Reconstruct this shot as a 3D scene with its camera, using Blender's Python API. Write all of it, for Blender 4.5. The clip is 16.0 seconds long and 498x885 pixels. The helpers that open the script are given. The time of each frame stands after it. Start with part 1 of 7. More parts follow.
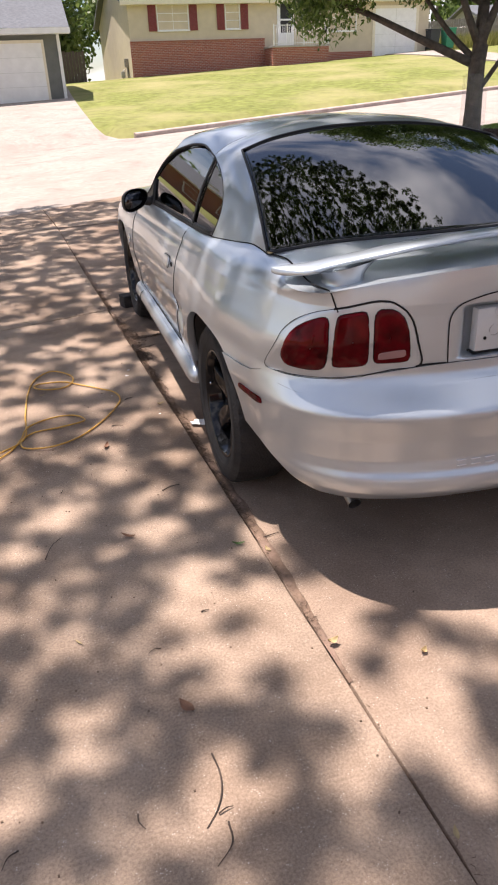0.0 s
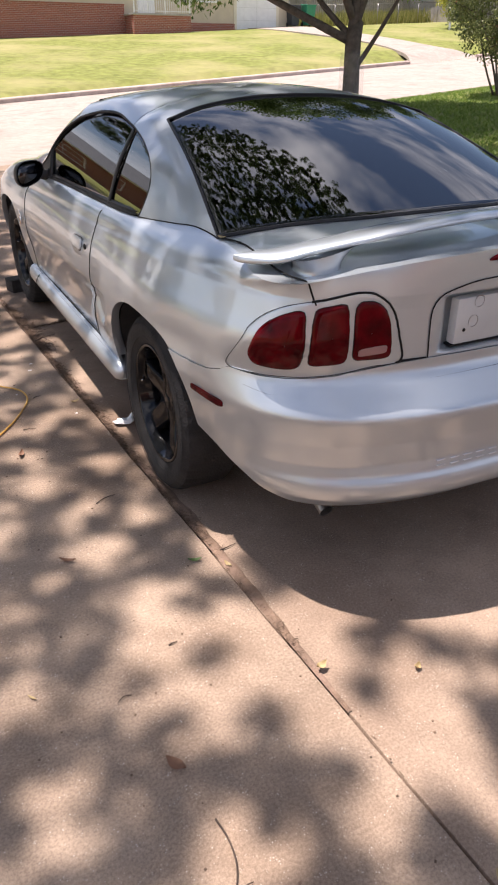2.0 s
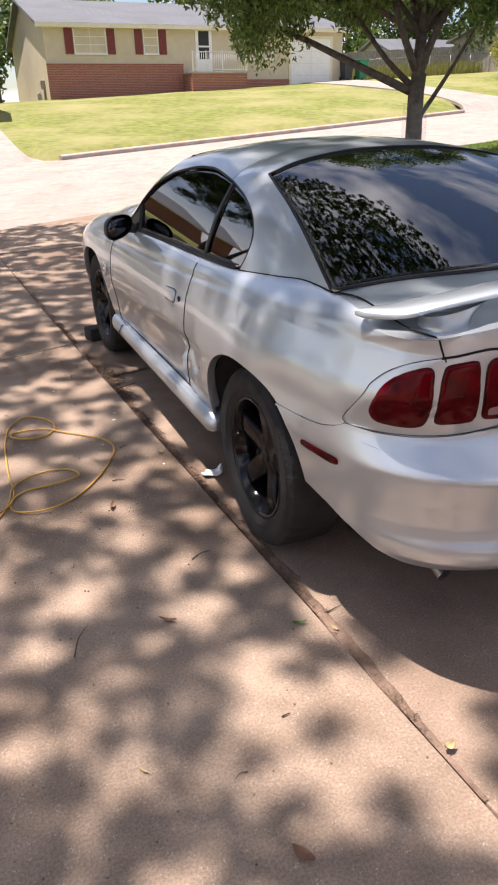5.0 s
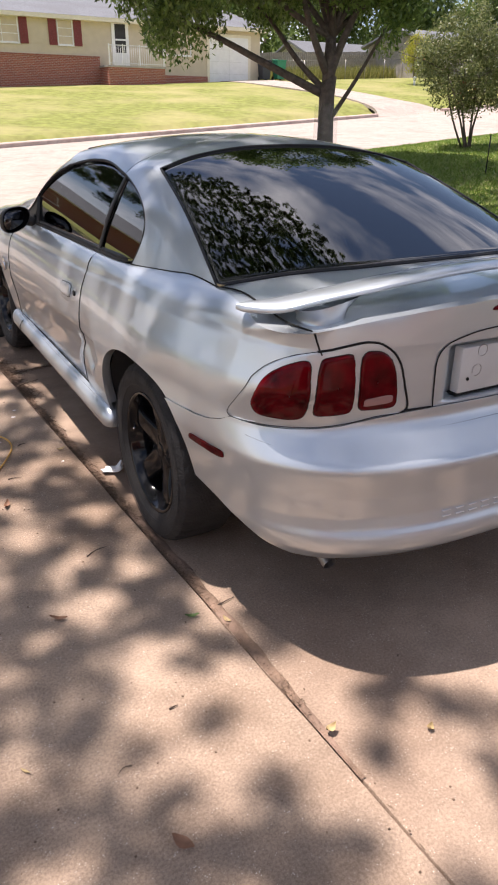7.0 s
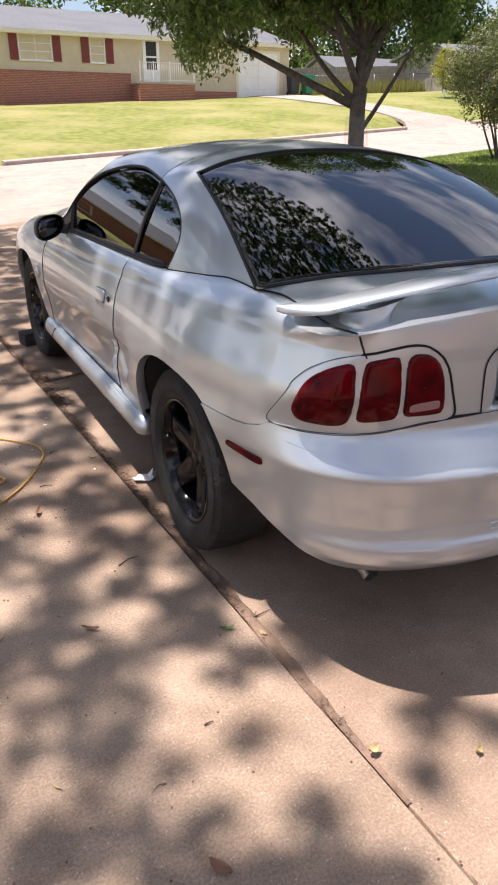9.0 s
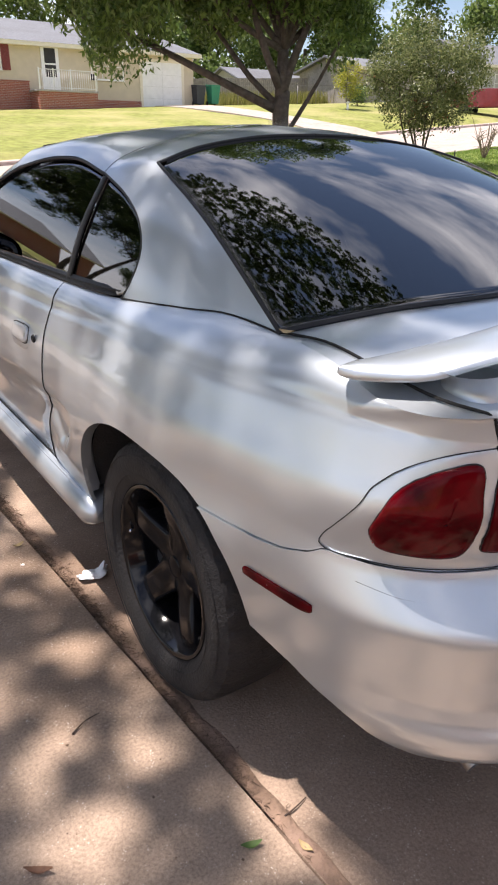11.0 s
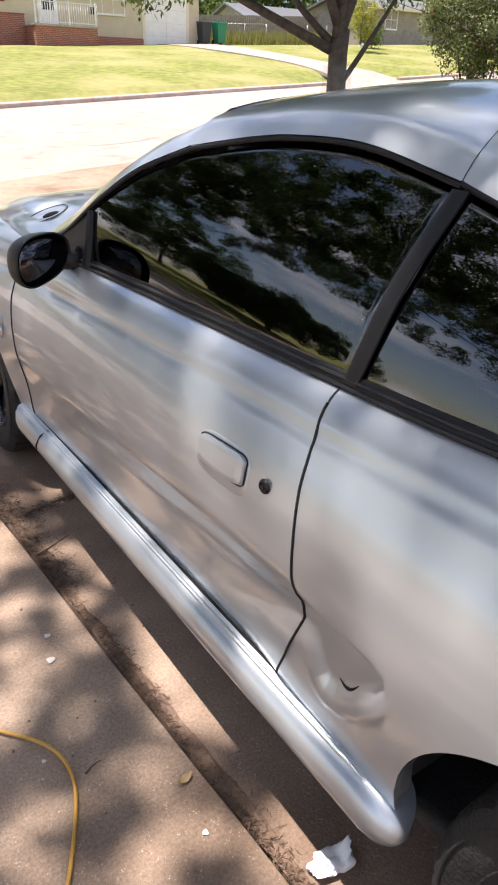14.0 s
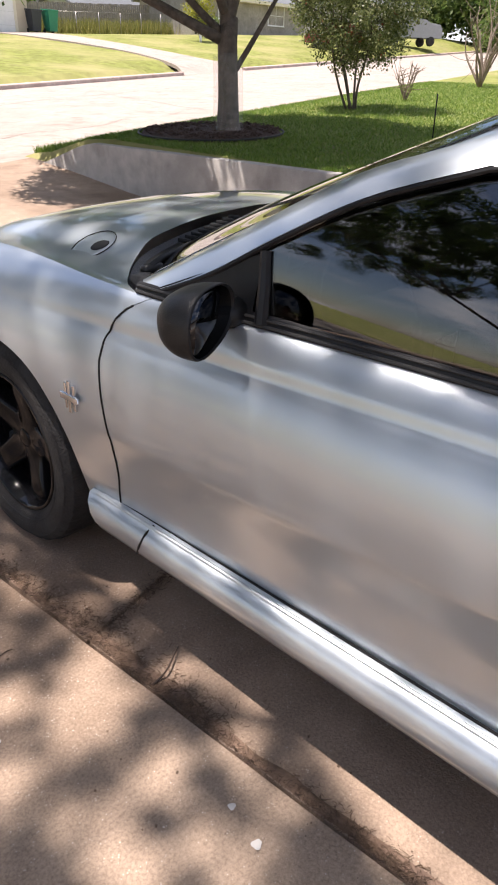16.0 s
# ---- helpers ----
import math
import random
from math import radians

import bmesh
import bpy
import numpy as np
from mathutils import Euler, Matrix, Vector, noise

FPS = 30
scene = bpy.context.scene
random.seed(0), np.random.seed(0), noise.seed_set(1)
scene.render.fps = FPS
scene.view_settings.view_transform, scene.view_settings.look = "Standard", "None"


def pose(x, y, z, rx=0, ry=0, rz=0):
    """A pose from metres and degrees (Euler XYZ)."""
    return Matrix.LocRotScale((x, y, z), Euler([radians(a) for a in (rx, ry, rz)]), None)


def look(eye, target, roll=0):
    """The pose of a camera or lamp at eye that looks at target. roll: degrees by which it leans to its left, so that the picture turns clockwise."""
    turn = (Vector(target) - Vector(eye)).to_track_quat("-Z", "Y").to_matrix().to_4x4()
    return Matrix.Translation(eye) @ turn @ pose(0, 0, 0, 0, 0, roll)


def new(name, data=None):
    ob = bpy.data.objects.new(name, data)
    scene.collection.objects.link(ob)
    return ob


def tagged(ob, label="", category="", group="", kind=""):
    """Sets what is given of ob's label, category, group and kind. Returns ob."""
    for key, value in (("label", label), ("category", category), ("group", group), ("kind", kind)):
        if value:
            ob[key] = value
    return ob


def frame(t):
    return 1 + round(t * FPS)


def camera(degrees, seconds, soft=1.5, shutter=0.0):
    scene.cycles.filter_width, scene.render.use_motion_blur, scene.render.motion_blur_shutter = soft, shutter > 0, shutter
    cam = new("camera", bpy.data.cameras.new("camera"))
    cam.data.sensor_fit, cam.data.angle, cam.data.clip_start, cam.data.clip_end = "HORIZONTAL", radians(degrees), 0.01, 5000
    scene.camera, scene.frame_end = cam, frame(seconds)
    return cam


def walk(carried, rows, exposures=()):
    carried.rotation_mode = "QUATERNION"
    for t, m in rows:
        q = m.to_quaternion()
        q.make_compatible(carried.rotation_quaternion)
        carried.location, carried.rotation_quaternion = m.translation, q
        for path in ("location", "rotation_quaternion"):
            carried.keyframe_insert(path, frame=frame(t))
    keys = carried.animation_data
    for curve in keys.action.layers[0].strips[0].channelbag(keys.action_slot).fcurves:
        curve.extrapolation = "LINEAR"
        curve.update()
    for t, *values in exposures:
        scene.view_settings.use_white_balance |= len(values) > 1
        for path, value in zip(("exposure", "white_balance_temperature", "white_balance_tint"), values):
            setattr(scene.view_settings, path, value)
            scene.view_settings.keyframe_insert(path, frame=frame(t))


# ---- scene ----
cam = camera(39.3, 16.0, 2.0)
PATH = [
    (0, (-1.407, -2.546, 1.449), (-0.942, -0.82, 0.553), -2.6),
    (0.5, (-1.513, -2.551, 1.459), (-0.843, -0.877, 0.593), -1.1),
    (1, (-1.517, -2.496, 1.451), (-0.738, -0.872, 0.58), -0.2),
    (1.5, (-1.477, -2.332, 1.426), (-0.744, -0.703, 0.526), -0.8),
    (2, (-1.567, -2.222, 1.427), (-0.784, -0.651, 0.468), -0.0),
    (2.5, (-1.675, -2.132, 1.427), (-0.733, -0.652, 0.468), 3.0),
    (3, (-1.668, -2.077, 1.451), (-0.769, -0.512, 0.59), 3.1),
    (3.5, (-1.687, -2.071, 1.45), (-0.951, -0.406, 0.62), -0.3),
    (3.7, (-1.714, -2.075, 1.446), (-1.048, -0.381, 0.618), -1.8),
    (5.8, (-1.663, -2.067, 1.43), (-0.924, -0.42, 0.569), -0.5),
    (6, (-1.645, -2.072, 1.426), (-0.874, -0.44, 0.567), -0.2),
    (6.5, (-1.61, -2.11, 1.423), (-0.773, -0.508, 0.567), 0.5),
    (7, (-1.61, -2.132, 1.429), (-0.736, -0.549, 0.574), 0.7),
    (7.5, (-1.61, -2.128, 1.425), (-0.74, -0.544, 0.568), 0.7),
    (8, (-1.616, -2.108, 1.428), (-0.788, -0.506, 0.562), 0.5),
    (8.2, (-1.622, -2.102, 1.426), (-0.813, -0.493, 0.556), 0.6),
    (10.3, (-1.59, -1.699, 1.307), (-0.724, -0.044, 0.592), -1.1),
    (10.5, (-1.549, -1.566, 1.301), (-0.59, 0.019, 0.548), -1.0),
    (11, (-1.464, -1.314, 1.295), (-0.438, 0.208, 0.5), 0.5),
    (11.5, (-1.351, -1.091, 1.323), (-0.417, 0.513, 0.578), -0.0),
    (12, (-1.404, -0.836, 1.319), (-0.473, 0.754, 0.54), 1.0),
    (12.5, (-1.448, -0.602, 1.292), (-0.453, 0.893, 0.414), 2.0),
    (13, (-1.426, -0.342, 1.277), (-0.441, 1.121, 0.334), 0.4),
    (13.5, (-1.411, -0.202, 1.284), (-0.434, 1.271, 0.347), 0.3),
    (14, (-1.435, -0.032, 1.321), (-0.419, 1.427, 0.405), 1.6),
    (14.5, (-1.493, 0.213, 1.291), (-0.57, 1.698, 0.32), 1.7),
    (15, (-1.511, 0.505, 1.29), (-0.551, 1.978, 0.338), 0.7),
    (15.5, (-1.578, 0.652, 1.296), (-0.45, 2.014, 0.361), 0.6),
    (16, (-1.718, 0.789, 1.314), (-0.416, 1.992, 0.387), 1.4),
]
walk(cam, [(t, look(eye, target, roll)) for t, eye, target, roll in PATH], [(0.0, 0.79, 6600, 19), (8.0, 0.79, 6600, 19), (11.0, 0.93, 6580, 18), (13.2, 1.10, 6580, 18), (15.0, 0.88, 6580, 18), (16.0, 0.90, 6580, 18)])

# ---- world and sun ----
TO_SUN = Vector((-0.20, 0.30, 1.0)).normalized()
world = bpy.data.worlds.new("sky")
scene.world = world
world.use_nodes = True
sky = world.node_tree.nodes.new("ShaderNodeTexSky")
sky.sky_type, sky.sun_disc = "NISHITA", False
sky.sun_elevation = math.asin(TO_SUN.z)
sky.sun_rotation = math.atan2(TO_SUN.x, TO_SUN.y)
sky.air_density, sky.dust_density, sky.ozone_density = 1.0, 0.6, 1.0
backing = world.node_tree.nodes["Background"]
backing.inputs["Strength"].default_value = 0.078
# thin summer clouds over the blue
wt = world.node_tree
w_co = wt.nodes.new("ShaderNodeTexCoord")
w_map = wt.nodes.new("ShaderNodeMapping")
w_map.inputs["Scale"].default_value = (1.0, 1.0, 2.6)
w_noise = wt.nodes.new("ShaderNodeTexNoise")
w_noise.inputs["Scale"].default_value, w_noise.inputs["Detail"].default_value = 2.6, 8.0
w_noise.inputs["Roughness"].default_value, w_noise.inputs["Distortion"].default_value = 0.58, 0.4
w_ramp = wt.nodes.new("ShaderNodeValToRGB")
w_ramp.color_ramp.elements[0].position, w_ramp.color_ramp.elements[1].position = 0.46, 0.66
w_mix = wt.nodes.new("ShaderNodeMixRGB")
w_mix.inputs["Color2"].default_value = (12.0, 12.3, 12.8, 1.0)
wt.links.new(w_co.outputs["Generated"], w_map.inputs["Vector"])
wt.links.new(w_map.outputs["Vector"], w_noise.inputs["Vector"])
wt.links.new(w_noise.outputs["Fac"], w_ramp.inputs["Fac"])
wt.links.new(w_ramp.outputs["Color"], w_mix.inputs["Fac"])
wt.links.new(sky.outputs["Color"], w_mix.inputs["Color1"])
wt.links.new(w_mix.outputs["Color"], backing.inputs["Color"])

sun = new("sun", bpy.data.lights.new("sun", "SUN"))
sun.data.energy, sun.data.angle, sun.data.color = 5.0, radians(0.53), (1.0, 0.95, 0.87)
sun.matrix_world = look((0, 0, 30), Vector((0, 0, 30)) - TO_SUN)

# ---- mesh helpers ----
rng = np.random.default_rng(7)


def mesh_of(name, verts, faces, material=None, smooth=True, sharp=None):
    me = bpy.data.meshes.new(name)
    me.from_pydata([tuple(map(float, v)) for v in verts], [], [tuple(map(int, f)) for f in faces])
    me.validate()
    if material is not None:
        me.materials.append(material)
    if smooth:
        me.polygons.foreach_set("use_smooth", [True] * len(me.polygons))
        if sharp:
            me.set_sharp_from_angle(angle=radians(sharp))
    me.update()
    return me


def part(name, data, material=None, parent=None, label="", smooth=True, sharp=None):
    """One mesh object, under a thing or a part; data: (verts, faces), a bmesh or a mesh."""
    if isinstance(data, bmesh.types.BMesh):
        me = bpy.data.meshes.new(name)
        data.to_mesh(me)
        data.free()
        if material is not None:
            me.materials.append(material)
        if smooth:
            me.polygons.foreach_set("use_smooth", [True] * len(me.polygons))
            if sharp:
                me.set_sharp_from_angle(angle=radians(sharp))
    elif isinstance(data, tuple):
        me = mesh_of(name, data[0], data[1], material, smooth, sharp)
    else:
        me = data
    ob = new(name, me)
    if parent is not None:
        ob.parent = parent
    return tagged(ob, label)


def join(*pieces):
    """Several (verts, faces) as one."""
    verts, faces, n = [], [], 0
    for v, f in pieces:
        verts += [tuple(p) for p in v]
        faces += [tuple(i + n for i in q) for q in f]
        n += len(v)
    return verts, faces


def grid(P, flip=False, wrap=False):
    """Quads over an array of points P[i, j]."""
    P = np.asarray(P, float)
    n, m = P.shape[:2]
    faces = []
    for i in range(n - 1):
        for j in range(m if wrap else m - 1):
            k = (j + 1) % m
            q = (i * m + j, i * m + k, (i + 1) * m + k, (i + 1) * m + j)
            faces.append(q[::-1] if flip else q)
    return [tuple(p) for p in P.reshape(-1, 3)], faces


def box(x0, x1, y0, y1, z0, z1, bevel=0.0):
    bm = bmesh.new()
    bmesh.ops.create_cube(bm, size=1)
    for v in bm.verts:
        v.co = ((x0 + x1) / 2 + v.co.x * (x1 - x0), (y0 + y1) / 2 + v.co.y * (y1 - y0), (z0 + z1) / 2 + v.co.z * (z1 - z0))
    if bevel:
        bmesh.ops.bevel(bm, geom=bm.edges[:], offset=bevel, segments=2, affect="EDGES", profile=0.6)
    return bm


def from_bm(bm):
    bm.verts.index_update()
    out = [tuple(v.co) for v in bm.verts], [tuple(v.index for v in f.verts) for f in bm.faces]
    bm.free()
    return out


def moved(piece, m):
    return [tuple(m @ Vector(v)) for v in piece[0]], piece[1]


def mirrored(piece):
    return [(-x, y, z) for x, y, z in piece[0]], [f[::-1] for f in piece[1]]


def lathe(profile, n=48, axis="x"):
    """Spin (radius, along) pairs about an axis."""
    P = np.zeros((len(profile), n, 3))
    a = np.linspace(0, 2 * np.pi, n, endpoint=False)
    for i, (r, d) in enumerate(profile):
        if axis == "x":
            P[i] = np.stack([np.full(n, d), r * np.cos(a), r * np.sin(a)], 1)
        else:
            P[i] = np.stack([r * np.cos(a), r * np.sin(a), np.full(n, d)], 1)
    return grid(P, wrap=True)


def tube(points, radius, n=8, closed=False, cap=True):
    """A round bar along points; radius: one, or one a point."""
    pts = [Vector(p) for p in points]
    k = len(pts)
    rad = [float(radius)] * k if isinstance(radius, (int, float)) else [float(q) for q in radius]
    verts, faces = [], []
    side = None
    for i, p in enumerate(pts):
        a = pts[(i - 1) % k] if closed or i else p
        b = pts[(i + 1) % k] if closed or i < k - 1 else p
        d = (b - a)
        d = d.normalized() if d.length > 1e-9 else Vector((0, 0, 1))
        if side is None:
            side = d.cross(Vector((0, 0, 1)) if abs(d.z) < 0.9 else Vector((1, 0, 0))).normalized()
        side = (side - d * side.dot(d)).normalized()
        up = d.cross(side)
        for j in range(n):
            t = 2 * math.pi * j / n
            verts.append(tuple(p + rad[i] * (math.cos(t) * side + math.sin(t) * up)))
    for i in range(k if closed else k - 1):
        for j in range(n):
            i2, j2 = (i + 1) % k, (j + 1) % n
            faces.append((i * n + j, i * n + j2, i2 * n + j2, i2 * n + j))
    if cap and not closed:
        faces.append(tuple(range(n))[::-1])
        faces.append(tuple((k - 1) * n + j for j in range(n)))
    return verts, faces


def spline(points, n):
    """Catmull-Rom through points, n samples at even index steps."""
    P = np.asarray(points, float)
    t = np.linspace(0, len(P) - 1, n)
    return catmull(P, t)


def catmull(P, t):
    P = np.asarray(P, float)
    t = np.clip(np.asarray(t, float), 0, len(P) - 1)
    i = np.minimum(t.astype(int), len(P) - 2)
    f = (t - i)[..., None]
    p1, p2 = P[i], P[i + 1]
    p0 = np.where((i > 0)[..., None], P[np.maximum(i - 1, 0)], 2 * p1 - p2)
    p3 = np.where((i < len(P) - 2)[..., None], P[np.minimum(i + 2, len(P) - 1)], 2 * p2 - p1)
    return 0.5 * (2 * p1 + (p2 - p0) * f + (2 * p0 - 5 * p1 + 4 * p2 - p3) * f**2 + (3 * p1 - p0 - 3 * p2 + p3) * f**3)


def even(points, n):
    """n points at even lengths along a polyline's smooth curve."""
    D = spline(points, 40 * len(points))
    L = np.concatenate([[0], np.cumsum(np.linalg.norm(np.diff(D, axis=0), axis=1))])
    t = np.linspace(0, L[-1], n)
    return np.stack([np.interp(t, L, D[:, k]) for k in range(D.shape[1])], 1)


def coons(c0, c1, d0, d1):
    """A patch between c0 (v=0) and c1 (v=1), which run along u, and d0 (u=0) and d1 (u=1), which run along v."""
    c0, c1, d0, d1 = (np.asarray(a, float) for a in (c0, c1, d0, d1))
    u = np.linspace(0, 1, len(c0))[:, None, None]
    v = np.linspace(0, 1, len(d0))[None, :, None]
    return ((1 - v) * c0[:, None] + v * c1[:, None] + (1 - u) * d0[None] + u * d1[None]
            - ((1 - u) * (1 - v) * c0[0] + u * (1 - v) * c0[-1] + (1 - u) * v * c1[0] + u * v * c1[-1]))


def smooth(a, b, x):
    t = np.clip((np.asarray(x, float) - a) / (b - a), 0, 1)
    return t * t * (3 - 2 * t)


# ---- materials ----
def material(name, color, rough=0.6, metal=0.0, var=0.12, scale=6.0, bump=0.0, bump_scale=60.0, spec=0.5, coat=0.0, second=None, patch=0.0, patch_scale=1.2):
    """A surface with grain and broad stains. second: a colour that broad patches lean to."""
    m = bpy.data.materials.new(name)
    m.use_nodes = True
    nt = m.node_tree
    b = nt.nodes["Principled BSDF"]
    b.inputs["Roughness"].default_value, b.inputs["Metallic"].default_value = rough, metal
    b.inputs["Specular IOR Level"].default_value = spec
    b.inputs["Coat Weight"].default_value = coat
    co = nt.nodes.new("ShaderNodeTexCoord")
    grain = nt.nodes.new("ShaderNodeTexNoise")
    grain.inputs["Scale"].default_value, grain.inputs["Detail"].default_value = scale, 6.0
    nt.links.new(co.outputs["Object"], grain.inputs["Vector"])
    ramp = nt.nodes.new("ShaderNodeValToRGB")
    lo, hi = [max(0, c * (1 - var)) for c in color], [min(1, c * (1 + var)) for c in color]
    ramp.color_ramp.elements[0].color, ramp.color_ramp.elements[1].color = (*lo, 1), (*hi, 1)
    ramp.color_ramp.elements[0].position, ramp.color_ramp.elements[1].position = 0.3, 0.7
    nt.links.new(grain.outputs["Fac"], ramp.inputs["Fac"])
    out = ramp.outputs["Color"]
    if second is not None:
        broad = nt.nodes.new("ShaderNodeTexNoise")
        broad.inputs["Scale"].default_value, broad.inputs["Detail"].default_value = patch_scale, 4.0
        nt.links.new(co.outputs["Object"], broad.inputs["Vector"])
        br = nt.nodes.new("ShaderNodeValToRGB")
        br.color_ramp.elements[0].position, br.color_ramp.elements[1].position = 0.42, 0.68
        br.color_ramp.elements[1].color = (patch, patch, patch, 1)
        nt.links.new(broad.outputs["Fac"], br.inputs["Fac"])
        mix = nt.nodes.new("ShaderNodeMixRGB")
        mix.inputs["Color2"].default_value = (*second, 1)
        nt.links.new(br.outputs["Color"], mix.inputs["Fac"])
        nt.links.new(out, mix.inputs["Color1"])
        out = mix.outputs["Color"]
    nt.links.new(out, b.inputs["Base Color"])
    if bump:
        fine = nt.nodes.new("ShaderNodeTexNoise")
        fine.inputs["Scale"].default_value, fine.inputs["Detail"].default_value = bump_scale, 5.0
        nt.links.new(co.outputs["Object"], fine.inputs["Vector"])
        bp = nt.nodes.new("ShaderNodeBump")
        bp.inputs["Strength"].default_value, bp.inputs["Distance"].default_value = min(1.0, bump * 10), 0.02
        nt.links.new(fine.outputs["Fac"], bp.inputs["Height"])
        nt.links.new(bp.outputs["Normal"], b.inputs["Normal"])
    return m


def leaf_material(name, dark, light):
    m = bpy.data.materials.new(name)
    m.use_nodes = True
    nt = m.node_tree
    b = nt.nodes["Principled BSDF"]
    geo = nt.nodes.new("ShaderNodeNewGeometry")
    ramp = nt.nodes.new("ShaderNodeValToRGB")
    ramp.color_ramp.elements[0].color, ramp.color_ramp.elements[1].color = (*dark, 1), (*light, 1)
    nt.links.new(geo.outputs["Random Per Island"], ramp.inputs["Fac"])
    nt.links.new(ramp.outputs["Color"], b.inputs["Base Color"])
    b.inputs["Roughness"].default_value = 0.45
    b.inputs["Specular IOR Level"].default_value = 0.4
    tr = nt.nodes.new("ShaderNodeBsdfTranslucent")
    nt.links.new(ramp.outputs["Color"], tr.inputs["Color"])
    mix = nt.nodes.new("ShaderNodeMixShader")
    mix.inputs["Fac"].default_value = 0.45
    nt.links.new(b.outputs["BSDF"], mix.inputs[1])
    nt.links.new(tr.outputs["BSDF"], mix.inputs[2])
    nt.links.new(mix.outputs["Shader"], nt.nodes["Material Output"].inputs["Surface"])
    return m


def car_paint(name):
    """Silver metallic under clear coat, a little dusty, with the ripples of sheet metal."""
    m = bpy.data.materials.new(name)
    m.use_nodes = True
    nt = m.node_tree
    b = nt.nodes["Principled BSDF"]
    b.inputs["Metallic"].default_value = 0.73
    b.inputs["Coat Weight"].default_value, b.inputs["Coat Roughness"].default_value = 0.9, 0.03
    co = nt.nodes.new("ShaderNodeTexCoord")
    cast = nt.nodes.new("ShaderNodeTexNoise")
    cast.inputs["Scale"].default_value = 1.3
    nt.links.new(co.outputs["Object"], cast.inputs["Vector"])
    ramp = nt.nodes.new("ShaderNodeValToRGB")
    ramp.color_ramp.elements[0].color, ramp.color_ramp.elements[1].color = (0.525, 0.575, 0.615, 1), (0.565, 0.615, 0.655, 1)
    nt.links.new(cast.outputs["Fac"], ramp.inputs["Fac"])
    dust = nt.nodes.new("ShaderNodeTexNoise")
    dust.inputs["Scale"].default_value, dust.inputs["Detail"].default_value = 3.5, 6.0
    nt.links.new(co.outputs["Object"], dust.inputs["Vector"])
    dr = nt.nodes.new("ShaderNodeValToRGB")
    dr.color_ramp.elements[0].position, dr.color_ramp.elements[1].position = 0.45, 0.75
    dr.color_ramp.elements[1].color = (0.22, 0.22, 0.22, 1)
    nt.links.new(dust.outputs["Fac"], dr.inputs["Fac"])
    mix = nt.nodes.new("ShaderNodeMixRGB")
    mix.inputs["Color2"].default_value = (0.47, 0.465, 0.45, 1)
    nt.links.new(dr.outputs["Color"], mix.inputs["Fac"])
    nt.links.new(ramp.outputs["Color"], mix.inputs["Color1"])
    nt.links.new(mix.outputs["Color"], b.inputs["Base Color"])
    rr = nt.nodes.new("ShaderNodeMapRange")
    rr.inputs["To Min"].default_value, rr.inputs["To Max"].default_value = 0.33, 0.40
    nt.links.new(dust.outputs["Fac"], rr.inputs["Value"])
    nt.links.new(rr.outputs["Result"], b.inputs["Roughness"])
    return m


def tinted_glass(name, tint, ior=1.5, floor=0.0):
    """Dark film on glass: what passes is dimmed, the rest mirrors."""
    m = bpy.data.materials.new(name)
    m.use_nodes = True
    nt = m.node_tree
    nt.nodes.remove(nt.nodes["Principled BSDF"])
    tr, gl = nt.nodes.new("ShaderNodeBsdfTransparent"), nt.nodes.new("ShaderNodeBsdfGlossy")
    tr.inputs["Color"].default_value = (*tint, 1)
    gl.inputs["Color"].default_value, gl.inputs["Roughness"].default_value = (1, 1, 1, 1), 0.015
    fr, mix = nt.nodes.new("ShaderNodeFresnel"), nt.nodes.new("ShaderNodeMixShader")
    fr.inputs["IOR"].default_value = ior
    add = nt.nodes.new("ShaderNodeMath")
    add.operation, add.use_clamp = "ADD", True
    add.inputs[1].default_value = floor
    nt.links.new(fr.outputs["Fac"], add.inputs[0])
    nt.links.new(add.outputs["Value"], mix.inputs["Fac"])
    nt.links.new(tr.outputs["BSDF"], mix.inputs[1])
    nt.links.new(gl.outputs["BSDF"], mix.inputs[2])
    nt.links.new(mix.outputs["Shader"], nt.nodes["Material Output"].inputs["Surface"])
    return m


PAINT = car_paint("silver_paint")
GLASS = tinted_glass("tinted_car_glass", (0.10, 0.11, 0.12), 1.55, 0.06)
SIDE_GLASS = tinted_glass("side_car_glass", (0.40, 0.39, 0.37), 1.5, 0.06)
CLEAR = tinted_glass("house_glass", (0.75, 0.8, 0.8), 1.5, 0.05)
RUBBER = material("black_rubber", (0.022, 0.022, 0.023), 0.62, var=0.25, scale=20, bump=0.02, bump_scale=150, second=(0.06, 0.055, 0.05), patch=0.5, patch_scale=5)
TYRE = material("tyre_rubber", (0.026, 0.025, 0.025), 0.75, var=0.3, scale=14, bump=0.03, bump_scale=120, spec=0.3, second=(0.055, 0.050, 0.045), patch=0.5, patch_scale=4)
TRIM = material("black_plastic_trim", (0.012, 0.012, 0.013), 0.42, var=0.2, scale=30, bump=0.01, bump_scale=300, spec=0.32)
GAP = material("dark_joint", (0.006, 0.006, 0.006), 0.9, var=0.1)
RIM = material("gloss_black_wheel_paint", (0.006, 0.006, 0.007), 0.16, var=0.2, scale=12, spec=0.20, second=(0.009, 0.008, 0.008), patch=0.3, patch_scale=6)
RIM_LIP = material("polished_black_rim", (0.006, 0.006, 0.007), 0.10, var=0.2, scale=12, spec=0.34)
CHROME = material("chrome", (0.75, 0.75, 0.76), 0.12, metal=1.0, var=0.05)
STEEL = material("dull_steel", (0.35, 0.33, 0.31), 0.45, metal=1.0, var=0.25, scale=20)
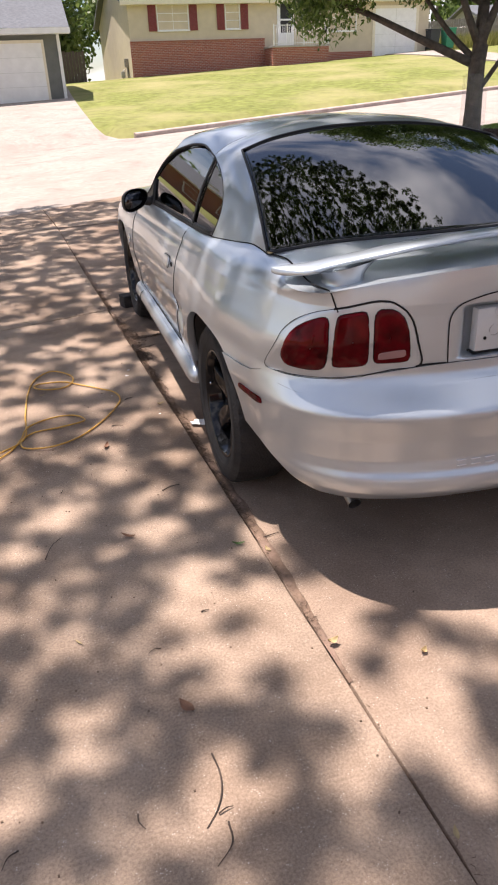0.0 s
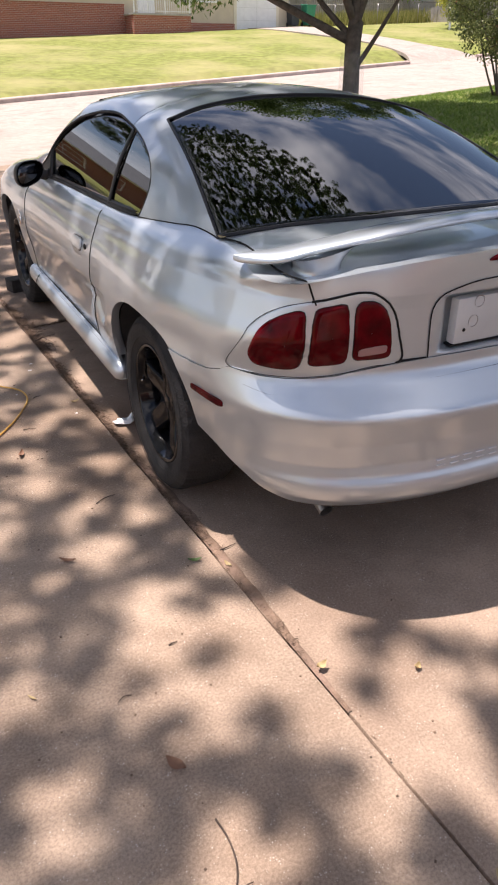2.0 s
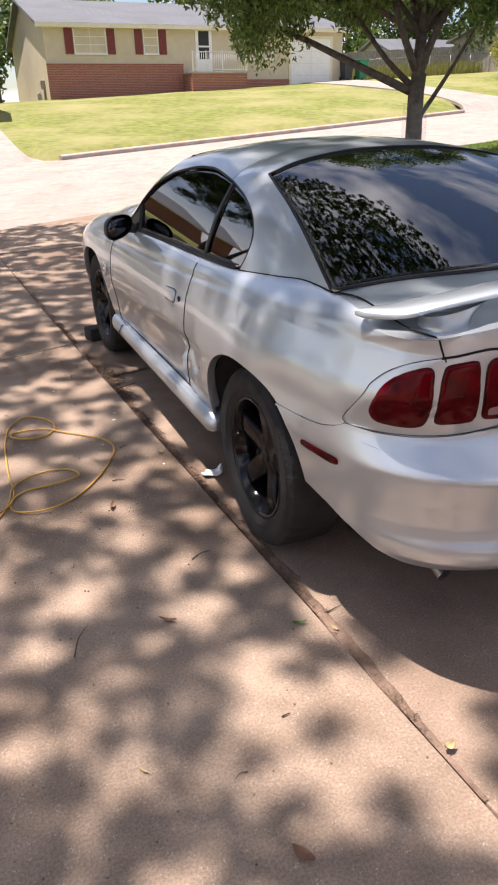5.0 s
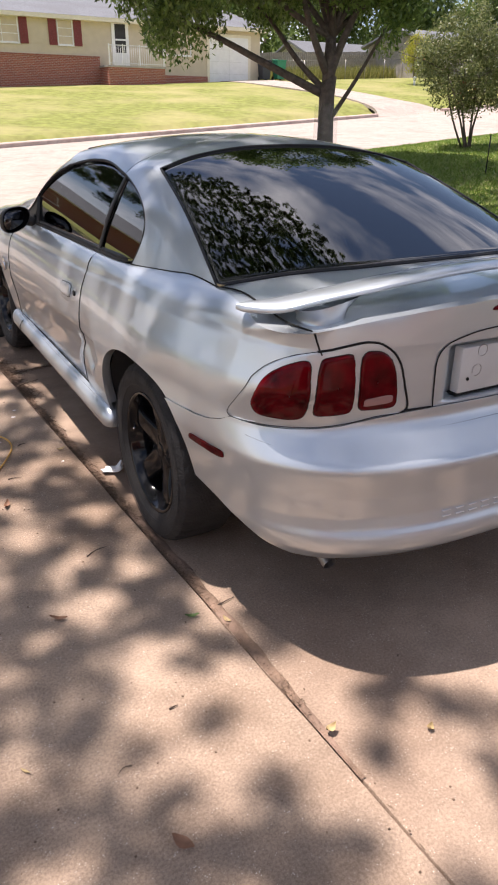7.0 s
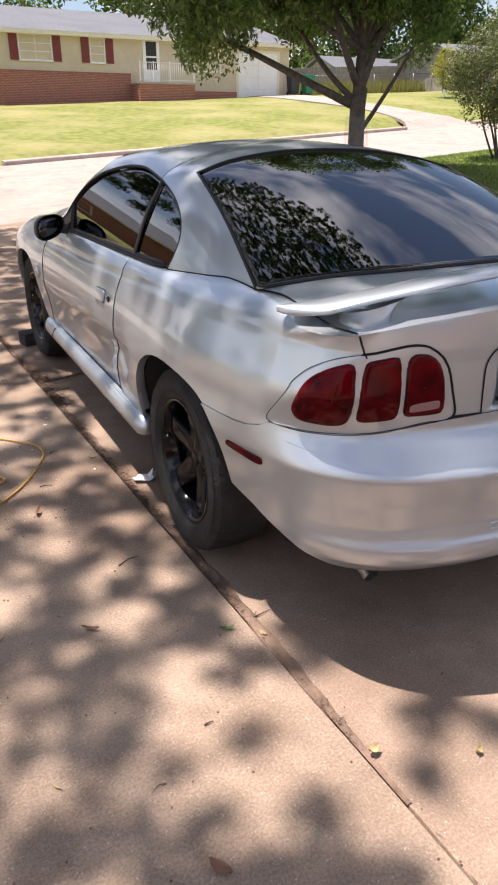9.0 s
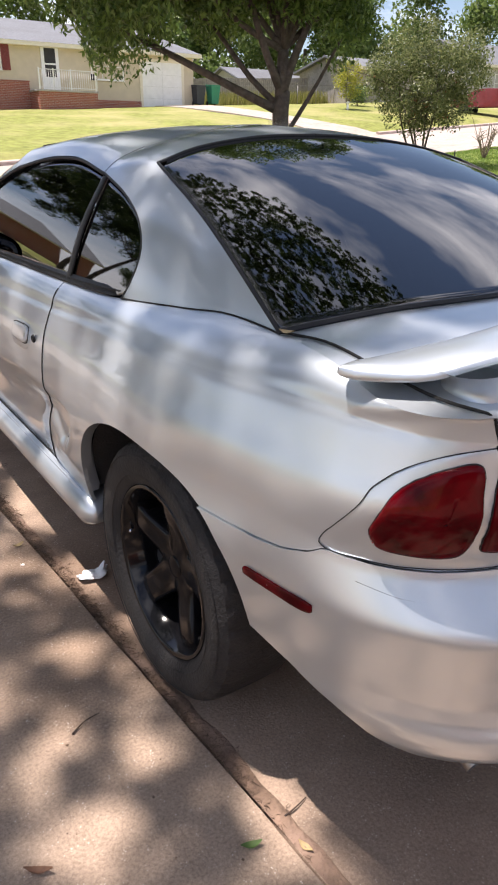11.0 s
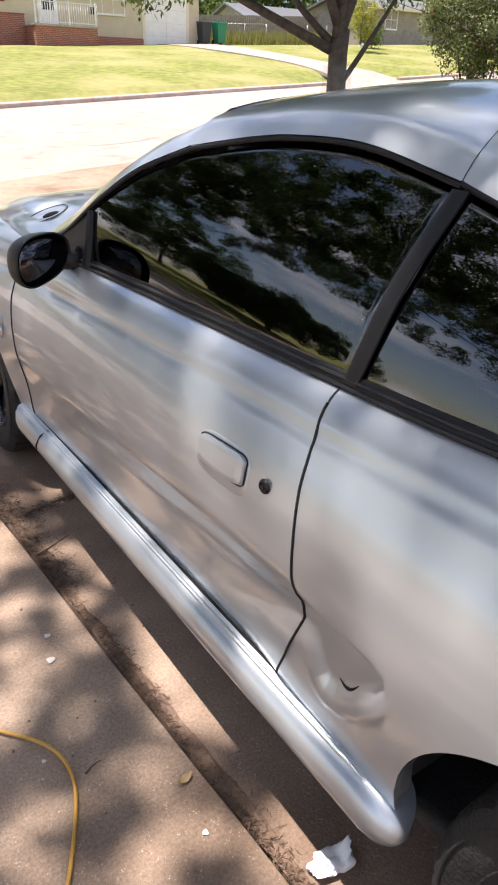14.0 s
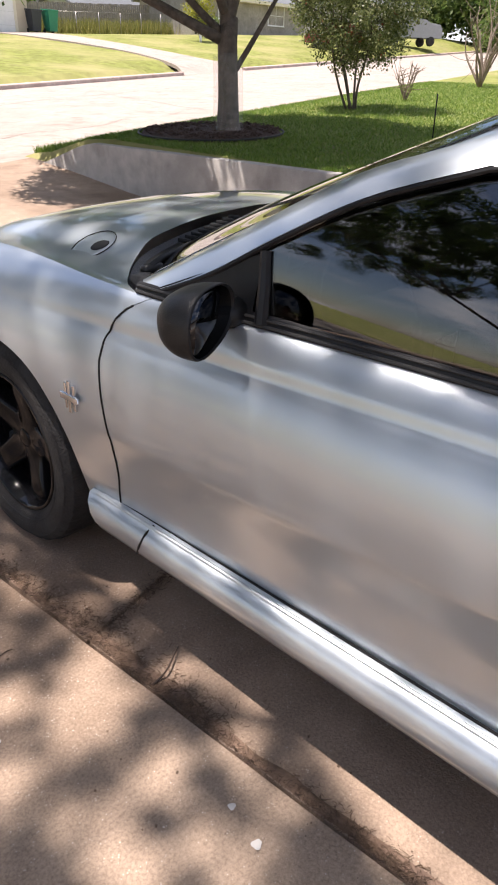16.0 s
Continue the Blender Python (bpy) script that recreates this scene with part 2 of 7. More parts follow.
RED = material("red_lens_plastic", (0.072, 0.0007, 0.0024), 0.07, var=0.6, scale=18, spec=0.14)
CLOTH = material("dark_grey_upholstery", (0.045, 0.046, 0.05), 0.9, var=0.2, scale=40, spec=0.1)


def concrete(name, base, stain, speck, sandy=0.5):
    """Broom-worn concrete: grit, pale specks, brown stains, hairline marks."""
    m = material(name, base, 0.86, var=0.14, scale=9.0, second=stain, patch=0.8, patch_scale=1.1, spec=0.25)
    nt = m.node_tree
    b = nt.nodes["Principled BSDF"]
    co = next(n for n in nt.nodes if n.type == "TEX_COORD")
    base_link = b.inputs["Base Color"].links[0].from_socket
    grit = nt.nodes.new("ShaderNodeTexVoronoi")
    grit.inputs["Scale"].default_value = 150.0
    nt.links.new(co.outputs["Object"], grit.inputs["Vector"])
    gr = nt.nodes.new("ShaderNodeValToRGB")
    gr.color_ramp.elements[0].position, gr.color_ramp.elements[1].position = 0.12, 0.30
    gr.color_ramp.elements[0].color, gr.color_ramp.elements[1].color = (1, 1, 1, 1), (0, 0, 0, 1)
    nt.links.new(grit.outputs["Distance"], gr.inputs["Fac"])
    sel = nt.nodes.new("ShaderNodeTexNoise")
    sel.inputs["Scale"].default_value = 40.0
    nt.links.new(co.outputs["Object"], sel.inputs["Vector"])
    mul = nt.nodes.new("ShaderNodeMath")
    mul.operation = "MULTIPLY"
    sr = nt.nodes.new("ShaderNodeValToRGB")
    sr.color_ramp.elements[0].position, sr.color_ramp.elements[1].position = 0.52, 0.68
    nt.links.new(sel.outputs["Fac"], sr.inputs["Fac"])
    nt.links.new(gr.outputs["Color"], mul.inputs[0])
    nt.links.new(sr.outputs["Color"], mul.inputs[1])
    mix = nt.nodes.new("ShaderNodeMixRGB")
    mix.inputs["Color2"].default_value = (*speck, 1)
    nt.links.new(mul.outputs["Value"], mix.inputs["Fac"])
    nt.links.new(base_link, mix.inputs["Color1"])
    # dark blotches
    blot = nt.nodes.new("ShaderNodeTexNoise")
    blot.inputs["Scale"].default_value, blot.inputs["Detail"].default_value = 2.7, 7.0
    nt.links.new(co.outputs["Object"], blot.inputs["Vector"])
    bl = nt.nodes.new("ShaderNodeValToRGB")
    bl.color_ramp.elements[0].position, bl.color_ramp.elements[1].position = 0.54, 0.74
    bl.color_ramp.elements[1].color = (0.5, 0.5, 0.5, 1)
    nt.links.new(blot.outputs["Fac"], bl.inputs["Fac"])
    mix2 = nt.nodes.new("ShaderNodeMixRGB")
    mix2.inputs["Color2"].default_value = (stain[0] * 0.55, stain[1] * 0.52, stain[2] * 0.5, 1)
    nt.links.new(bl.outputs["Color"], mix2.inputs["Fac"])
    nt.links.new(mix.outputs["Color"], mix2.inputs["Color1"])
    # sand grain
    sand = nt.nodes.new("ShaderNodeTexNoise")
    sand.inputs["Scale"].default_value, sand.inputs["Detail"].default_value, sand.inputs["Roughness"].default_value = 130.0, 5.0, 0.75
    nt.links.new(co.outputs["Object"], sand.inputs["Vector"])
    sg = nt.nodes.new("ShaderNodeValToRGB")
    sg.color_ramp.elements[0].position, sg.color_ramp.elements[1].position = 0.36, 0.64
    sg.color_ramp.elements[0].color, sg.color_ramp.elements[1].color = (0.50, 0.48, 0.46, 1), (1.04, 1.04, 1.04, 1)
    nt.links.new(sand.outputs["Fac"], sg.inputs["Fac"])
    mix3 = nt.nodes.new("ShaderNodeMixRGB")
    mix3.blend_type = "MULTIPLY"
    mix3.inputs["Fac"].default_value = sandy
    nt.links.new(mix2.outputs["Color"], mix3.inputs["Color1"])
    nt.links.new(sg.outputs["Color"], mix3.inputs["Color2"])
    nt.links.new(mix3.outputs["Color"], b.inputs["Base Color"])
    fine = nt.nodes.new("ShaderNodeTexNoise")
    fine.inputs["Scale"].default_value, fine.inputs["Detail"].default_value = 160.0, 4.0
    nt.links.new(co.outputs["Object"], fine.inputs["Vector"])
    bp = nt.nodes.new("ShaderNodeBump")
    bp.inputs["Strength"].default_value, bp.inputs["Distance"].default_value = 0.35, 0.006
    nt.links.new(fine.outputs["Fac"], bp.inputs["Height"])
    nt.links.new(bp.outputs["Normal"], b.inputs["Normal"])
    return m


CONCRETE = concrete("driveway_concrete", (0.43, 0.322, 0.243), (0.235, 0.158, 0.108), (0.80, 0.71, 0.62), 0.75)
CONCRETE_STRIP = concrete("lower_slab_concrete", (0.385, 0.283, 0.212), (0.235, 0.155, 0.108), (0.68, 0.59, 0.50), 0.65)
ROAD = concrete("road_concrete", (0.42, 0.36, 0.315), (0.36, 0.30, 0.26), (0.5, 0.45, 0.41), 0.4)
WALLCON = concrete("grey_wall_concrete", (0.50, 0.47, 0.44), (0.33, 0.31, 0.295), (0.6, 0.58, 0.56))
KERB = concrete("kerb_concrete", (0.58, 0.47, 0.42), (0.48, 0.34, 0.29), (0.7, 0.63, 0.58), 0.4)
GRASS = material("lawn", (0.19, 0.205, 0.055), 0.9, var=0.3, scale=3.5, bump=0.05, bump_scale=45, second=(0.34, 0.30, 0.14), patch=0.75, patch_scale=0.35, spec=0.15)
BARK = material("grey_brown_bark", (0.10, 0.08, 0.065), 0.9, var=0.35, scale=14, bump=0.08, bump_scale=35)

# ---- land: driveway, street, lawns ----
TH = radians(14.8)
NEAR, FAR_EDGE = 8.4, 17.0


def across(x, y):
    return -math.sin(TH) * x + math.cos(TH) * y


def road_z(x, y):
    x = np.clip(x, -60, 70)
    return -0.128 + 0.0447 * x + 0.0307 * np.clip(y, -40, 90)


def drive_z(x, y):
    d = 0.006 * np.maximum(0, y - 3.0) ** 2
    s = across(x, y)
    k = smooth(5.8, NEAR, s)
    return d * (1 - k) + (road_z(x, y) + 0.005) * k


def base_z(x):
    return 2.17 + 0.0445 * np.clip(x, -30, 60)


def far_z(x, y):
    yk = (FAR_EDGE + math.sin(TH) * x) / math.cos(TH)
    zk = road_z(x, yk) + 0.13
    f = np.clip((y - yk) / np.maximum(37.5 - yk, 3), 0, 1.0)
    return zk + (np.maximum(base_z(x), zk + .3) - zk) * (1 - (1 - f) ** 1.25) + 0.012 * np.clip(y - 37.5, 0, 60)


def lawn_z(x, y):
    z = 0.60 + 0.045 * (x - 3.4) + 0.02 * (y - 6)
    k = smooth(NEAR - 1.5, NEAR, across(x, y))
    return z * (1 - k) + (road_z(x, y) + 0.05) * k


def ground_z(x, y):
    s = across(x, y)
    near = np.where(x > 3.5, lawn_z(x, y), drive_z(x, np.maximum(y, -9)) - 0.07)
    z = np.where(s > FAR_EDGE + 0.60, far_z(x, y), np.where(s > NEAR, road_z(x, y) - 0.08, near))
    opening = (((x > -11) & (x < 0.9)) | ((x > 16.4) & (x < 24.2))) & (s > FAR_EDGE) & (s < FAR_EDGE + 2.4)
    return z - 0.22 * opening * smooth(FAR_EDGE + 2.4, FAR_EDGE + 1.0, s)


def spaced(stops):
    """Grid lines: (end, step) pairs from a start."""
    out = [stops[0]]
    for end, step in stops[1:]:
        n = max(1, round((end - out[-1]) / step))
        out += list(np.linspace(out[-1], end, n + 1)[1:])
    return np.array(out)


gx = spaced([-900, (-120, 130), (-30, 10), (-8, 2), (-1, 1), (3.40, 0.25), (3.52, 0.12), (24, 0.5), (60, 2), (150, 10), (900, 150)])
gy = spaced([-900, (-100, 130), (-12, 8), (4, 2), (44, 0.4), (80, 3), (160, 16), (1400, 200)])
GX, GY = np.meshgrid(gx, gy, indexing="ij")
rough = np.array([[noise.noise((x * 0.35, y * 0.35, 0)) for y in gy] for x in gx])
sheet = np.stack([GX, GY, ground_z(GX, GY) + 0.03 * rough * (across(GX, GY) > FAR_EDGE + 1)], -1)
ground = tagged(part("ground", grid(sheet, flip=True), GRASS), "mown suburban lawns, patchy green and straw yellow", "ground", kind="structure")


def joint_x(y):
    """The long joint between the two halves of the driveway."""
    return -0.868 - 0.0535 * y - 0.0012 * np.maximum(0, y - 2) ** 2


def slab(name, xl, xr, y0, y1, mat, dz=0.0, label="", nx=14, ny=40, chip=0.006):
    """A poured slab between x lines xl(y), xr(y) and ends y0(x), y1(x)."""
    a, v = np.linspace(0, 1, nx), np.linspace(0, 1, ny)
    P = np.zeros((nx, ny, 3))
    for i in range(nx):
        for j in range(ny):
            ym = y0(0) + (y1(0) - y0(0)) * v[j]
            x = xl(ym) + (xr(ym) - xl(ym)) * a[i]
            y = y0(x) + (y1(x) - y0(x)) * v[j]
            P[i, j] = x, y, 0
    for i in (0, nx - 1):
        for j in range(ny):
            w = chip * noise.noise((P[i, j, 0] * 9, P[i, j, 1] * 9, 3.1))
            P[i, j, 0] += w
    P[..., 2] = drive_z(P[..., 0], P[..., 1]) + dz
    top = P
    rim = np.concatenate([top[:, 0], top[-1, 1:], top[-2::-1, -1], top[0, -2:0:-1]])
    low = rim.copy()
    low[:, 2] -= 0.09
    c = rim.mean(0)
    edge = rim.copy()
    edge[:, :2] += (rim - c)[:, :2] / np.linalg.norm((rim - c)[:, :2], axis=1)[:, None] * 0.004
    edge[:, 2] -= 0.006
    low[:, :2] = edge[:, :2]
    return tagged(part(name, join(grid(top, flip=True), grid(np.stack([np.concatenate([r, r[:1]]) for r in (rim, edge, low)]))), mat, sharp=50), label, "driveway", "driveway slabs", "structure")


street_y = lambda s: (lambda x: (s + math.sin(TH) * x) / math.cos(TH))
cross1 = lambda x: 2.83 + 0.30 * (x + 1.0)
cross2 = lambda x: 6.62 + 0.03 * x
# slabs carried past view on the left, so the car reflects neutral concrete
left_x = lambda y: -12.0 - 0.05 * y
slab("driveway_1", left_x, lambda y: joint_x(y) - 0.005, lambda x: -9.0, lambda x: cross1(x) - 0.008, CONCRETE, 0.0, "tan concrete driveway slab with leaf-shade stains", 26, 90)
slab("driveway_2", left_x, lambda y: joint_x(y) - 0.005, lambda x: cross1(x) + 0.008, lambda x: cross2(x) - 0.01, CONCRETE, 0.0, "tan concrete driveway slab")
crackr = lambda x: 2.02 + 0.22 * (x + 1.0)
slab("driveway_3", lambda y: joint_x(y) + 0.006, lambda y: 3.395, lambda x: -9.0, lambda x: crackr(x) - 0.006, CONCRETE_STRIP, -0.008, "stained concrete slab under the car, edge crumbled", 26, 140, 0.012)
slab("driveway_4", lambda y: joint_x(y) + 0.006, lambda y: 3.395, lambda x: crackr(x) + 0.006, lambda x: cross2(x) - 0.01, CONCRETE_STRIP, -0.008, "stained concrete slab", 26, 60, 0.014)
slab("driveway_5", lambda y: -12.5, lambda y: joint_x(y) - 0.008, lambda x: cross2(x) + 0.01, street_y(NEAR - 0.012), CONCRETE, 0.0, "concrete driveway apron")
slab("driveway_6", lambda y: joint_x(y) + 0.008, lambda y: 3.6, lambda x: cross2(x) + 0.01, street_y(NEAR - 0.012), CONCRETE, 0.0, "concrete driveway apron")


def street_strip(s0, s1, t0, t1, ns, nt, dz):
    S, T = np.meshgrid(np.linspace(s0, s1, ns), np.linspace(t0, t1, nt), indexing="ij")
    X = -math.sin(TH) * S + math.cos(TH) * T
    Y = math.cos(TH) * S + math.sin(TH) * T
    return np.stack([X, Y, road_z(X, Y) + dz], -1)


road = tagged(part("road", grid(street_strip(NEAR, FAR_EDGE, -70, 120, 12, 90, 0.0)), ROAD), "sun-bleached pale concrete street", "road", kind="structure")


def kerb(name, s, t0, t1, high=0.11, wide=0.16):
    A = street_strip(s, s + wide, t0, t1, 2, 60, 0)
    ring = [A[0] - (0, 0, .1), A[0] + (0, 0, high * .75), A[0] * .85 + A[1] * .15 + (0, 0, high), A[1] + (0, 0, high + .01), A[1] - (0, 0, .1)]
    v, f = grid(np.stack(ring), flip=True)
    m = len(A[0])
    f = f + [tuple(i * m for i in range(5)), tuple(i * m + m - 1 for i in range(4, -1, -1))]
    return tagged(part(name, (v, f), KERB, sharp=50), "weathered pinkish concrete kerb", "kerb", kind="structure")


kerb("kerb_1", FAR_EDGE, 5.9, 22.6)
kerb("kerb_2", FAR_EDGE, 27.2, 110)
kerb("kerb_3", FAR_EDGE, -60, -4.0)


def ribbon(name, edge_l, edge_r, n, dz, mat, label):
    """A drive laid over rising ground, between two plan curves."""
    l, r = even(edge_l, n), even(edge_r, n)
    P = np.stack([l * (1 - k) + r * k for k in np.linspace(0, 1, 9)])
    Z = far_z(P[..., 0], P[..., 1])
    s = across(P[..., 0], P[..., 1])
    Z = np.where(s < FAR_EDGE + 0.1, road_z(P[..., 0], P[..., 1]), Z)
    k = smooth(FAR_EDGE, FAR_EDGE + 1.2, s)
    Z = road_z(P[..., 0], P[..., 1]) * (1 - k) + Z * k + 0.004 + dz * smooth(FAR_EDGE - 0.05, FAR_EDGE + 0.6, s)
    Q = np.concatenate([P, Z[..., None]], 2)
    low = Q.copy(); low[..., 2] -= 0.12
    Q = np.concatenate([low[:1], Q, low[-1:]])
    return tagged(part(name, grid(Q, flip=True), mat, sharp=50), label, "driveway", kind="structure")


ribbon("far_driveway_1", [(-9.5, 14.9), (-7.5, 18), (-6.6, 25), (-6.4, 34.4)], [(1.75, 17.75), (0.85, 18.0), (0.47, 18.6), (0.41, 20.5), (0.42, 27.0), (0.60, 34.4)], 40, 0.05, ROAD, "pale concrete driveway up to the grey garage")
ribbon("far_driveway_2", [(17.2, 22.1), (18.2, 23.4), (19.2, 28), (18.2, 37.6)], [(23.5, 23.8), (21.6, 24.3), (21.4, 29), (21.2, 37.6)], 40, 0.05, ROAD, "pale concrete driveway beside the lawn")

# retaining wall beside the driveway
wy = np.concatenate([np.linspace(-9, 8.1, 40), np.linspace(8.2, 9.42, 14)])
wt_ = np.interp(wy, [-9, 4, 8.1, 8.35, 9.35, 9.42], [0.56, 0.60, 0.605, 0.56, 0.255, 0.22])
wz = np.stack([np.stack([np.full_like(wy, x) + d, wy, np.full_like(wy, -0.12) if b else wt_ - c], 1) for x, d, b, c in
               ((3.40, 0, True, 0), (3.40, 0, False, .012), (3.405, 0, False, .003), (3.415, 0, False, 0), (3.54, 0, False, 0), (3.55, 0, False, .01), (3.55, 0, True, 0))])
tagged(part("retaining_wall", grid(wz), WALLCON, sharp=40), "low grey concrete retaining wall, streaked, with a sloped end", "wall", kind="structure")

# crumbled, soil-stained edge of the lower slab
SOIL = material("soil_stained_concrete", (0.20, 0.13, 0.09), 0.95, var=.35, scale=25, bump=.06, bump_scale=80, second=(0.30, 0.20, 0.15), patch=.8, patch_scale=6)
ey = np.linspace(-1.25, 4.6, 330)
ew = np.array([.010 + .042 * float(smooth(-1.3, -.6, y)) * (.55 + .7 * noise.noise((0, y * 2.1, 1.7)) + .35 * noise.noise((0, y * 9, 4.0))) for y in ey])
ex0 = joint_x(ey)
edge_strip = np.stack([np.stack([ex0 - .004 + (ew + .004) * k, ey, drive_z(ex0, ey) - .008 + h], 1) for k, h in ((0, .0005), (.25, .0035), (.6, .004), (.85, .003), (1.0, -.001))])
tagged(part("soil_strip", grid(edge_strip, flip=True), SOIL), "brown soil and crumbled concrete along the joint", "soil", kind="structure")

# ---- the parked car: x across, y forward, rear axle at y = 0 ----
WHEELBASE, HUB, ARCH, ARCH_RISE = 2.573, 0.325, 0.398, 0.362
# half plan of the widest line, from the tail's middle round to the nose
PLAN = [(0, -.955), (.30, -.938), (.50, -.895), (.65, -.825), (.76, -.71), (.822, -.56), (.852, -.38), (.890, -.15), (.896, .05), (.886, .40),
        (.878, .75), (.878, 1.4), (.880, 2.0), (.888, 2.5), (.878, 2.9), (.82, 3.2), (.68, 3.4), (.40, 3.52), (0, 3.56)]
# where the side rolls over into deck, sill and hood
CREST = [(0, -.850, .998), (.30, -.838, .986), (.48, -.802, .968), (.60, -.775, .952), (.690, -.735, .938), (.742, -.62, .934), (.712, -.42, .958),
         (.700, -.13, .966), (.722, .06, .950), (.757, .38, .924), (.762, .75, .910), (.772, 1.4, .900), (.792, 1.99, .893), (.748, 2.48, .892),
         (.70, 2.85, .865), (.64, 3.1, .81), (.52, 3.27, .765), (.30, 3.37, .74), (0, 3.40, .73)]
SIDE = np.array([(.15, .10), (.22, .070), (.30, .052), (.38, .028), (.45, .014), (.53, .004), (.60, .000), (.66, .004), (.72, .014), (.78, .032), (.82, .052), (.88, .075), (.95, .11)])
TAIL = np.array([(.24, .12), (.27, .085), (.295, .045), (.325, .014), (.350, .008), (.372, .010), (.395, .024), (.43, .030), (.50, .020), (.555, .006), (.575, .001), (.583, .0), (.590, .003), (.600, .012), (.620, .034), (.638, .055), (.650, .068), (.655, .074), (.662, .080), (.675, .090), (.69, .097), (.76, .098), (.86, .100), (.90, .098), (.95, .105)])
NOSE = np.array([(.15, .10), (.25, .04), (.40, .0), (.52, .01), (.60, .05), (.70, .11), (.80, .2), (.95, .4)])
# ease the flank's breakpoints into one sweep
_z = np.linspace(.10, 1.0, 361)
_k = np.exp(-((np.arange(-24, 25) * .0025 / .022) ** 2))
SIDE = np.stack([_z[24:-24], np.convolve(np.interp(_z, SIDE[:, 0], SIDE[:, 1]), _k / _k.sum(), "valid")], 1)
U = np.linspace(0, 18, 1441)
PLAN_D = catmull(np.array(PLAN), U)
PLAN_T = np.gradient(PLAN_D, axis=0)
PLAN_T /= np.linalg.norm(PLAN_T, axis=1)[:, None]
PLAN_N = np.stack([PLAN_T[:, 1], -PLAN_T[:, 0]], 1)
CREST_D = catmull(np.array(CREST), U)


def u_at(y):
    """Where along the half plan the widest line passes y."""
    return np.interp(y, PLAN_D[:, 1], U)


COVE_LINE = ([.45, .64, .84, 1.1, 1.35, 1.65, 2.05, 2.2], [.622, .629, .625, .607, .590, .572, .568, .568])
SCOOP = [(.75, .619), (.455, .619), (.425, .610), (.417, .588), (.437, .548), (.478, .498), (.525, .463), (.558, .455), (.585, .464), (.606, .492), (.630, .528), (.75, .560)]


def inside(outline, a, b):
    """How far points (a, b) lie inside a closed outline; less than 0 outside it."""
    o = np.array(outline, float)
    near, odd = np.full(np.shape(a), 9.0), np.zeros(np.shape(a), bool)
    for p, q in zip(o, np.roll(o, -1, 0)):
        d = q - p
        t = np.clip(((a - p[0]) * d[0] + (b - p[1]) * d[1]) / (d @ d), 0, 1)
        near = np.minimum(near, np.hypot(a - p[0] - t * d[0], b - p[1] - t * d[1]))
        if d[1] != 0:
            odd ^= ((p[1] > b) != (q[1] > b)) & (a < p[0] + (b - p[1]) / d[1] * d[0])
    return np.where(odd, near, -near)


